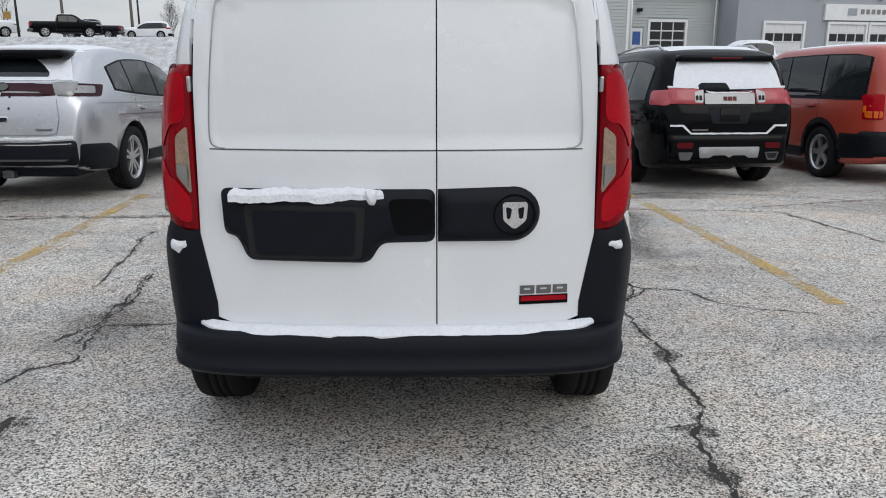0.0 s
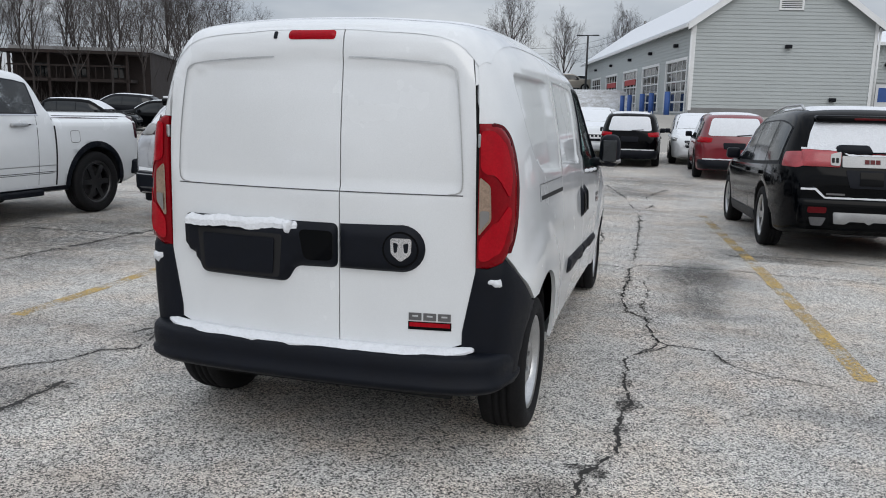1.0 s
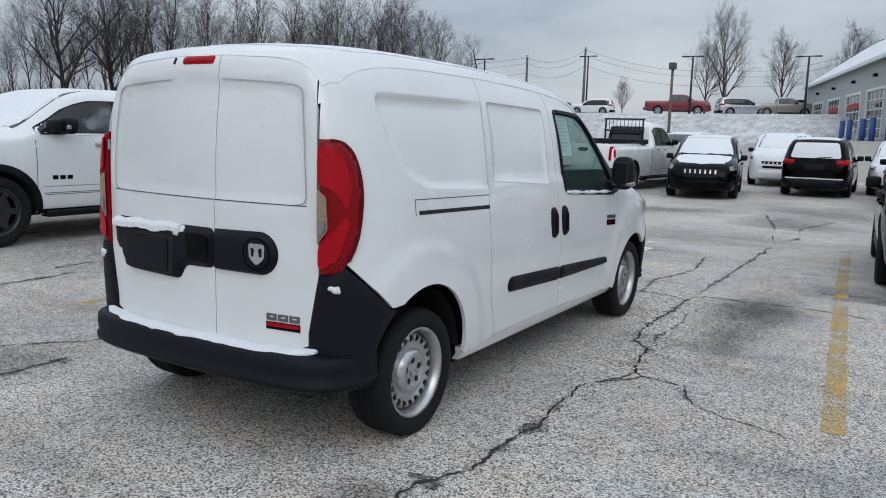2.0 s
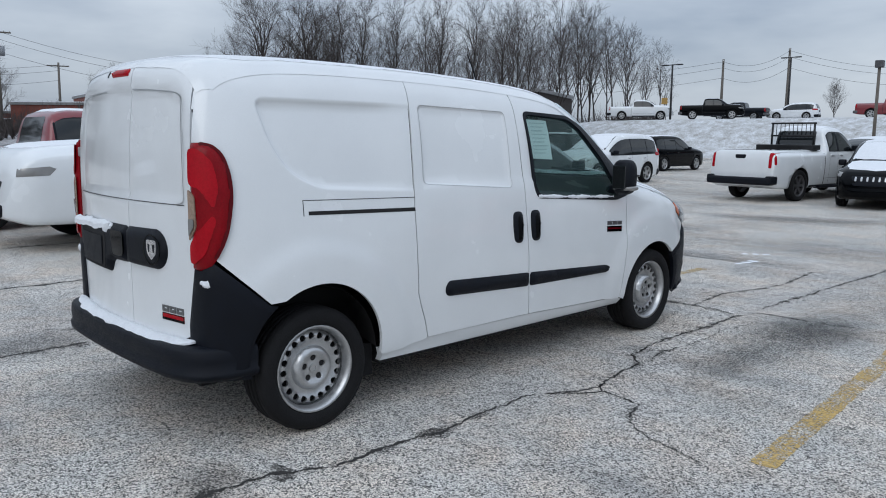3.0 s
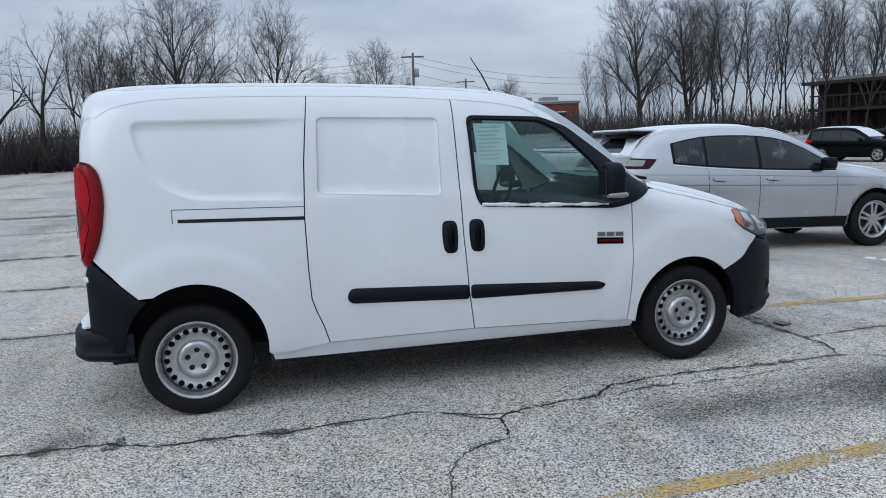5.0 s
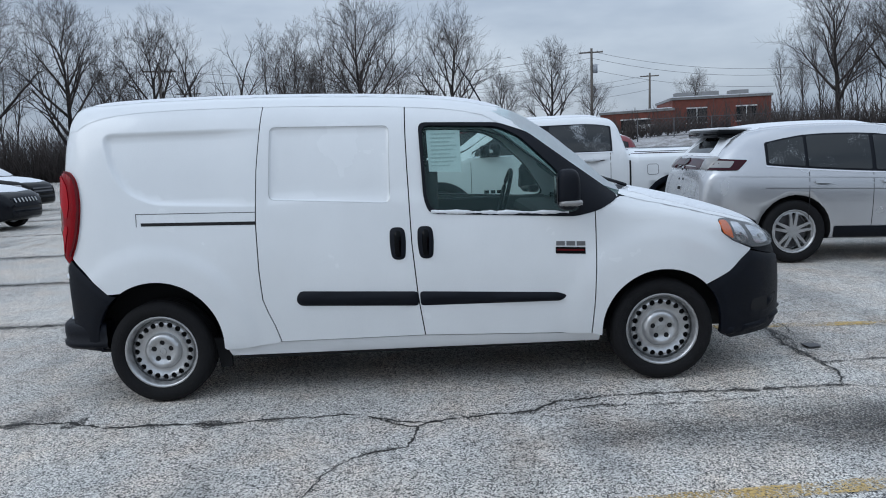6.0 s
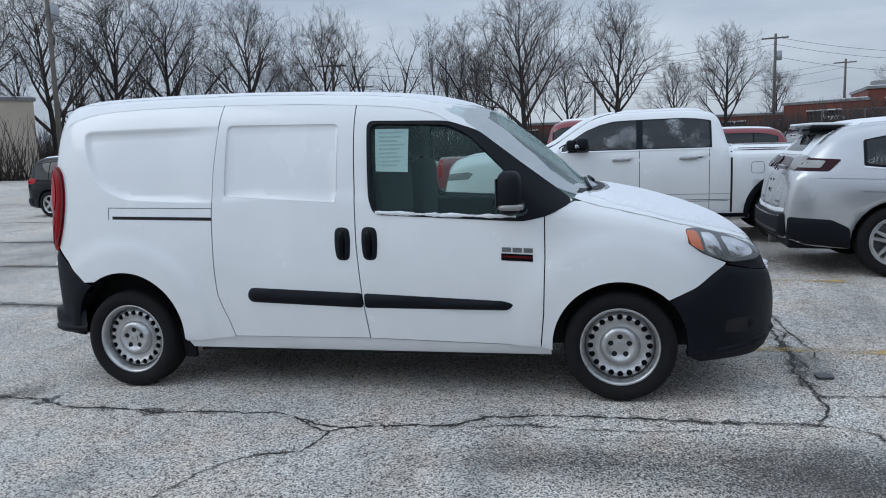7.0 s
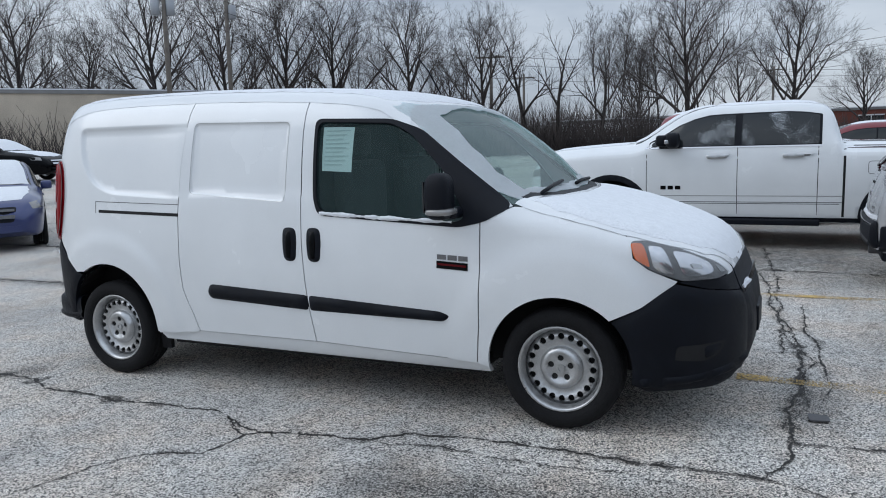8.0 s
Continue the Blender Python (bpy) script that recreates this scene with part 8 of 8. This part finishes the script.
WIDE = [make_tree(s, 11, 0.50, 0.25, "leafless spreading tree with many fine twigs", first=0.20, limbs=16, ascend=0.62, kids=(7, 6, 4)) for s in (3, 8, 21)]
TALL = [make_tree(s, 13, 0.36, 0.115, "tall thin leafless tree of a dense grove", first=0.30, limbs=12, ascend=0.90, levels=3, kids=(5, 4, 3)) for s in (5, 13, 34, 40)]
KNOB = make_tree(77, 8.5, 0.42, 0.22, "crooked leafless tree with pruned limbs", first=0.35, limbs=6, lean=0.2, ascend=0.6, levels=2)
used_tree = set()


def plant(proto, a, d, cx, cy, top=None, scale=None, turn=0.0, slim=1.0):
    x, y = on_hill(a, d, cx, cy)
    z = gz(x, y)
    full = {id(t): 11 for t in WIDE} | {id(t): 13 for t in TALL} | {id(KNOB): 8.5}
    sc = scale or (1.47 + d * math.tan(radians(top)) - z) / full[id(proto)]
    m = pose(x, y, z - 0.05, 0, 0, turn) @ Matrix.Diagonal((sc * slim, sc * slim, sc, 1))
    if id(proto) in used_tree:
        t = copy_thing(proto, m)
        t.scale = (sc * slim, sc * slim, sc)
    else:
        used_tree.add(id(proto))
        proto.matrix_world = m
        t = proto
    return t


rt = random.Random(4)
for i in range(46):
    f = (i + rt.random()) / 46
    a = 31.5 + 25.5 * f
    d = rt.uniform(62, 80) if a > 38 else rt.uniform(86, 100)
    hgt = 9.3 - 3.6 * max(0, (36 - a) / 4.5) + rt.uniform(-2.6, 0.7)
    plant(TALL[i % 4], a, d, 4.32, 1.75, hgt, None, rt.uniform(0, 360))
for i in range(4):
    plant(TALL[i % 4], 41.2 + i * 2.3 + rt.uniform(-.4, .4), rt.uniform(53, 57), 4.32, 1.75, rt.uniform(7.5, 9.6), None, rt.uniform(0, 360))
plant(WIDE[0], 60.2, 66, 4.32, 1.75, 9.3, None, 20)
plant(WIDE[1], 57.0, 70, 4.32, 1.75, 9.0, None, 90)
for i in range(16):
    plant(TALL[i % 4], 56 + i * 0.5 + rt.uniform(-1, 1), rt.uniform(72, 84), 4.32, 1.75, rt.uniform(4.5, 7.5), None, rt.uniform(0, 360))
for a, d, el, k, tn in ((115.4, 64, 10.0, 0, 10), (109.8, 62, 9.0, 1, 70), (120.6, 66, 10.6, 2, 200), (95.6, 66, 10.3, 2, 130), (89.4, 70, 8.9, 1, 250), (82.1, 74, 6.6, 0, 300), (72.1, 105, 4.2, 1, 10), (92.8, 84, 6.0, 0, 40), (85.5, 90, 5.0, 2, 80), (79.0, 100, 4.2, 1, 160), (99.5, 80, 6.4, 0, 220), (124.5, 64, 11.0, 1, 20), (128.0, 60, 11.0, 0, 80), (133.0, 66, 12.0, 2, 140), (137.8, 64, 8.6, 1, 330), (141.6, 62, 11.2, 2, 60), (146.5, 66, 12.4, 0, 190), (112.8, 74, 6.6, 2, 30)):
    plant(WIDE[k], a, d, 5.35, 5.09, el, None, tn)
for i in range(16):
    plant(TALL[i % 4], 119 + i * 1.9 + rt.uniform(-.9, .9), rt.uniform(66, 78), 5.2, 6.0, rt.uniform(4.0, 9.0), None, rt.uniform(0, 360))
for i in range(12):
    plant(TALL[i % 4], 93 + i * 0.7 + rt.uniform(-.4, .4), rt.uniform(74, 86), 5.0, 3.0, rt.uniform(6.0, 9.5), None, rt.uniform(0, 360))
for a, d, el, tn in ((104.6, 62, 8.0, 0), (101.8, 63, 7.6, 120), (106.5, 64, 8.6, 240)):
    plant(KNOB, a, d, 5.35, 5.09, el, None, tn)
for a, d, el, k, tn in ((13.3, 82, 7.9, 0, 40), (9.6, 82, 6.4, 1, 100), (14.5, 86, 6.0, 2, 160), (5.4, 92, 6.8, 2, 20), (20.0, 120, 3.6, 1, 0)):
    plant(WIDE[k], a, d, 2.97, 0.45, el, None, tn, 0.72)


# undergrowth: brush along the verges, one thicket each
def brush(name, label, cx, cy, a0, a1, d0, d1, n, h0, h1, seed):
    rnd = random.Random(seed)
    vs, fs = [], []
    for _ in range(n):
        a, d = rnd.uniform(a0, a1), rnd.uniform(d0, d1)
        x, y = on_hill(a, d, cx, cy)
        z, h = gz(x, y), rnd.uniform(h0, h1)
        for _ in range(3):
            tip = Vector((x + rnd.gauss(0, h * .28), y + rnd.gauss(0, h * .28), z + h * rnd.uniform(.5, 1)))
            mid = Vector((x, y, z)).lerp(tip, .5) + Vector((rnd.gauss(0, .15), rnd.gauss(0, .15), 0))
            v, f = tube_data([(x, y, z - .1), mid, tip], [.035, .022, .008], 3)
            k = len(vs)
            vs += v
            fs += [tuple(i + k for i in q) for q in f]
    return tagged(mesh_ob(name, vs, fs, TWIG), label, "brush", kind="stuff")


brush("grove_brush", "brown leafless undergrowth between the trees", 4.32, 1.75, 41, 66, 60, 80, 1100, 0.8, 3.2, 1)
brush("far_grove_brush", "brown leafless undergrowth behind the bank", 4.32, 1.75, 32, 42, 86, 100, 700, 1.2, 3.0, 5)
brush("verge_brush", "dense brown winter brush along the lot edge", 5.2, 6.0, 99, 150, 60, 78, 4600, 1.5, 5.2, 2)
brush("hedge_brush", "low brown hedge across the street", 5.3, 5.5, 70, 99, 70, 95, 1400, 1.0, 3.0, 3)
brush("thicket_brush", "dense dark thicket before the far brick building", 5.0, 3.0, 92.5, 104, 76, 88, 600, 1.0, 3.2, 6)
brush("wall_vines", "bare vines growing up the concrete wall", 4.38, 7.53, 132, 150, 55, 57.5, 300, 2.0, 4.8, 4)


# ---- cracks and stains in the asphalt ----
def grit():
    """Dark grit that lies thinly, with the asphalt showing between."""
    m = mat("dark_grit", (0.045, 0.043, 0.040), 0.9, 0, 0.4, 20, 0.4, 120)
    n, l = m.node_tree.nodes, m.node_tree.links
    tc, ns, nb = n.new("ShaderNodeTexCoord"), n.new("ShaderNodeTexNoise"), n.new("ShaderNodeTexNoise")
    ns.inputs["Scale"].default_value, nb.inputs["Scale"].default_value = 95, 5
    ad, rp = n.new("ShaderNodeMath"), n.new("ShaderNodeMapRange")
    ad.operation = "ADD"
    for t, k in ((ns, 0), (nb, 1)):
        l.new(tc.outputs["Object"], t.inputs["Vector"])
        l.new(t.outputs["Fac"], ad.inputs[k])
    rp.inputs["From Min"].default_value, rp.inputs["From Max"].default_value, rp.inputs["To Max"].default_value = 1.0, 1.25, 0.85
    l.new(ad.outputs[0], rp.inputs["Value"])
    tr, mx = n.new("ShaderNodeBsdfTransparent"), n.new("ShaderNodeMixShader")
    l.new(rp.outputs["Result"], mx.inputs["Fac"])
    l.new(tr.outputs["BSDF"], mx.inputs[1])
    l.new(n["Principled BSDF"].outputs["BSDF"], mx.inputs[2])
    l.new(mx.outputs["Shader"], n["Material Output"].inputs["Surface"])
    return m


CRUMB = grit()


def crack(pts, w, seed):
    strip("crumbled_edge", pts, [max(0.035, 4.0 * q) for q in w], CRUMB, "loose dark grit along a crack", "crack", 0.002, 0.034, seed, 0.020)
    strip("pavement_crack", pts, [0.72 * q for q in w], CRACK, "dark weathered crack in the asphalt", "crack", 0.003, 0.034, seed, 0.010)


crack([(0.95, 1.2), (1.0, 1.9), (1.03, 2.5), (0.98, 2.75), (1.13, 3.1), (1.10, 3.4), (1.13, 3.75), (1.09, 4.13), (1.07, 4.46), (1.12, 4.61), (1.25, 4.74), (1.32, 4.88), (1.25, 5.0), (1.18, 5.3), (1.15, 5.54), (1.0, 5.7), (0.97, 5.95), (0.93, 6.24), (0.93, 6.86), (0.92, 7.4)], [0.022, 0.028, 0.016, 0.022, 0.012], 1.0)
crack([(1.32, 4.88), (1.46, 4.88), (1.60, 4.83), (1.65, 4.66), (1.76, 4.52), (1.92, 4.44), (2.24, 4.37)], [0.022, 0.010, 0.006], 2.0)
crack([(1.12, 4.61), (1.22, 4.80), (1.27, 5.04)], [0.006, 0.012, 0.006], 2.5)
crack([(0.92, 7.4), (0.71, 7.48), (0.49, 7.5), (-0.09, 7.46), (-0.42, 7.51), (-1.34, 7.51), (-1.99, 7.41), (-2.81, 7.23), (-3.62, 7.21), (-4.6, 7.03)], [0.016, 0.022, 0.018, 0.012], 3.0)
crack([(-0.26, 7.65), (-0.59, 7.67), (-1.37, 7.62), (-2.02, 7.5), (-2.9, 7.5)], [0.008, 0.016, 0.010], 3.5)
crack([(0.92, 7.4), (1.02, 7.62), (1.97, 7.68), (3.34, 7.54), (3.65, 6.21), (4.6, 5.6)], [0.010, 0.014, 0.010], 4.0)
crack([(1.15, 5.55), (1.19, 5.61), (1.10, 5.91), (1.13, 6.37), (1.09, 6.82), (1.13, 7.24)], [0.005, 0.009, 0.005], 4.3)
crack([(-1.96, 3.86), (-1.93, 4.22), (-1.97, 4.65), (-2.04, 5.24)], [0.008, 0.014, 0.008], 4.6)
crack([(3.0, 7.69), (3.63, 7.94), (4.34, 8.18), (5.4, 8.4)], [0.012, 0.016, 0.010], 4.8)
crack([(0.28, 7.43), (-0.09, 7.56), (-0.53, 7.51), (-1.04, 7.58), (-1.62, 7.40), (-2.2, 7.34)], [0.006, 0.010, 0.006], 5.2)
crack([(-4.8, 4.7), (-4.75, 5.7), (-4.7, 6.6), (-4.66, 8.2)], [0.02, 0.03, 0.02], 5.6)
crack([(-0.3, 18.0), (0.3, 15.6), (0.76, 12.35), (0.87, 9.9), (0.95, 7.7)], [0.015, 0.02, 0.012], 5.8)
crack([(0.45, 7.5), (0.35, 8.2), (0.5, 9.2), (0.3, 10.5)], [0.010, 0.016, 0.010], 5.0)
crack([(-2.55, 6.6), (-2.37, 5.47), (-2.31, 4.89)], [0.010, 0.018, 0.008], 7.0)
crack([(-2.04, 5.24), (-2.0, 4.48), (-1.94, 4.17), (-2.07, 3.9)], [0.010, 0.018, 0.008], 7.5)
crack([(-1.1, 4.2), (-1.56, 4.17), (-1.93, 4.14), (-1.85, 3.62), (-2.01, 3.50), (-2.06, 3.34), (-2.4, 2.9)], [0.012, 0.016, 0.010], 8.0)
crack([(-1.2, 7.4), (-2.8, 7.31), (-4.22, 7.23), (-6.5, 7.0)], [0.014, 0.014, 0.014], 9.0)
crack([(1.9, 8.6), (2.6, 8.8), (4.0, 8.5), (5.5, 7.4), (7.5, 6.8)], [0.010, 0.014, 0.010], 10.0)
crack([(0.6, 12.5), (0.9, 14.2), (0.7, 15.8), (1.1, 17.5)], [0.02, 0.03, 0.02], 11.0)
# the old paving joints, which run along the lot
for x_, y_a, y_b, w_, sd in ((-1.78, -6.0, 3.0, 0.030, 12.0), (-4.35, -9.0, 4.7, 0.035, 13.0), (-7.35, -12.0, 6.0, 0.045, 14.0), (-11.4, -16.0, 3.0, 0.05, 15.0), (-15.9, -16.0, 8.0, 0.07, 16.0), (-25.6, -22.0, 10.0, 0.09, 17.0)):
    crack([(x_ + 0.12 * noise.noise(Vector((k * 0.7, sd, 0))), y_a + (y_b - y_a) * k / 12) for k in range(13)], [w_, w_ * 1.4, w_], sd)


def stain(x, y, rx, ry, turn, seed):
    """A soft-edged damp patch: a disc of radius one, stretched."""
    pts = [(math.cos(2 * math.pi * i / 40), math.sin(2 * math.pi * i / 40)) for i in range(40)]
    ob = panel("damp_patch", pts, lambda u, v: (Vector((u, v, 0)), Vector((0, 0, 1))), DAMP, None, 0.3, 0.0, 0)
    ob.matrix_world = pose(x, y, gz(x, y) + 0.0022, 0, 0, turn) @ Matrix.Diagonal((rx, ry, 1, 1))
    tagged(ob, "dark damp patch on the asphalt", "stain", kind="structure")


def damp():
    m = bpy.data.materials.new("damp_film")
    m.use_nodes = True
    n, l = m.node_tree.nodes, m.node_tree.links
    b, out = n["Principled BSDF"], n["Material Output"]
    tc, ns = n.new("ShaderNodeTexCoord"), n.new("ShaderNodeTexNoise")
    ns.inputs["Scale"].default_value, ns.inputs["Detail"].default_value, ns.inputs["Roughness"].default_value = 3.5, 8, 0.75
    l.new(tc.outputs["Object"], ns.inputs["Vector"])
    rp = n.new("ShaderNodeValToRGB")
    rp.color_ramp.elements[0].position, rp.color_ramp.elements[0].color = 0.40, (0, 0, 0, 1)
    rp.color_ramp.elements[1].position, rp.color_ramp.elements[1].color = 0.58, (0.85, 0.85, 0.85, 1)
    ln, fade = n.new("ShaderNodeVectorMath"), n.new("ShaderNodeMapRange")
    ln.operation = "LENGTH"
    l.new(tc.outputs["Object"], ln.inputs[0])
    fade.inputs["From Min"].default_value, fade.inputs["From Max"].default_value = 1.0, 0.15
    l.new(ln.outputs["Value"], fade.inputs["Value"])
    mu = n.new("ShaderNodeMath")
    mu.operation = "MULTIPLY"
    l.new(fade.outputs["Result"], mu.inputs[0])
    wn_ = n.new("ShaderNodeTexNoise")
    wn_.inputs["Scale"].default_value, wn_.inputs["Detail"].default_value = 45, 3
    l.new(tc.outputs["Object"], wn_.inputs["Vector"])
    ad = n.new("ShaderNodeMath")
    ad.operation, ad.inputs[1].default_value = "MULTIPLY_ADD", 0.75
    l.new(ns.outputs["Fac"], ad.inputs[0])
    l.new(wn_.outputs["Fac"], ad.inputs[2])
    hf = n.new("ShaderNodeMath")
    hf.operation, hf.inputs[1].default_value = "MULTIPLY", 0.6
    l.new(ad.outputs[0], hf.inputs[0])
    l.new(hf.outputs[0], rp.inputs["Fac"])
    l.new(rp.outputs["Color"], mu.inputs[1])
    tr, mx = n.new("ShaderNodeBsdfTransparent"), n.new("ShaderNodeMixShader")
    b.inputs["Base Color"].default_value, b.inputs["Roughness"].default_value = (0.045, 0.043, 0.04, 1), 0.5
    geo, gr, grit, gm = n.new("ShaderNodeNewGeometry"), n.new("ShaderNodeTexNoise"), n.new("ShaderNodeMapRange"), n.new("ShaderNodeMath")
    gr.inputs["Scale"].default_value, gr.inputs["Detail"].default_value = 85, 3
    l.new(geo.outputs["Position"], gr.inputs["Vector"])
    l.new(gr.outputs["Fac"], grit.inputs["Value"])
    for k, v in (("From Min", 0.40), ("From Max", 0.60), ("To Min", 0.22), ("To Max", 1.0)):
        grit.inputs[k].default_value = v
    gm.operation = "MULTIPLY"
    l.new(mu.outputs[0], gm.inputs[0])
    l.new(grit.outputs["Result"], gm.inputs[1])
    l.new(gm.outputs[0], mx.inputs["Fac"])
    l.new(tr.outputs["BSDF"], mx.inputs[1])
    l.new(b.outputs["BSDF"], mx.inputs[2])
    l.new(mx.outputs["Shader"], out.inputs["Surface"])
    return m


DAMP = damp()
for v in ((1.52, 6.75, 0.42, 1.25, 0, 1.0), (1.62, 7.5, 0.42, 0.9, 10, 1.5), (-1.2, 10.6, 1.6, 0.7, 10, 2.2), (-4.2, 14.0, 2.0, 1.2, 0, 2.4), (-2.6, 17.5, 2.4, 0.9, 20, 2.6), (1.45, 7.3, 0.5, 0.5, 0, 2.0), (1.55, 6.1, 0.22, 0.7, 5, 3.0), (-2.0, 2.6, 0.5, 0.8, 0, 5.5), (0.4, 16.5, 1.2, 2.0, 10, 6.0), (-5.5, 6.6, 2.4, 3.0, 0, 7.0), (0.8, 19.0, 1.8, 2.0, 0, 8.0), (-0.2, 7.55, 0.6, 0.3, 0, 9.0), (-1.9, 4.2, 0.35, 0.6, 0, 9.5), (-1.75, 0.2, 0.22, 2.6, 0, 10.1), (-4.35, -1.0, 0.25, 3.6, 0, 10.3), (-7.3, -2.5, 0.35, 4.5, 0, 10.5), (-16, -2.0, 0.7, 7.0, 0, 10.7), (0.9, 2.6, 0.25, 0.25, 0, 9.7), (2.4, 8.6, 1.0, 0.8, 0, 9.9)):
    stain(*v)
for v in ((-0.57, 10.62, 0.24, 0.12, 85, 3.0), (-2.5, 11.0, 0.30, 0.13, 20, 4.0), (-0.9, 11.6, 0.20, 0.08, 40, 5.0)):
    snow_patch(*v)
card = panel("paper_scrap", rounded([(0.01, 7.55), (0.02, 7.65), (0.10, 7.66), (0.12, 7.56)], 0.02), lambda u, v: (Vector((u, v, gz(u, v) + 0.01)), Vector((0, 0, 1))), DARKSTEEL, None, 0.1, 0.004, 0.008)
tagged(card, "flat grey scrap lying on the asphalt", "litter")
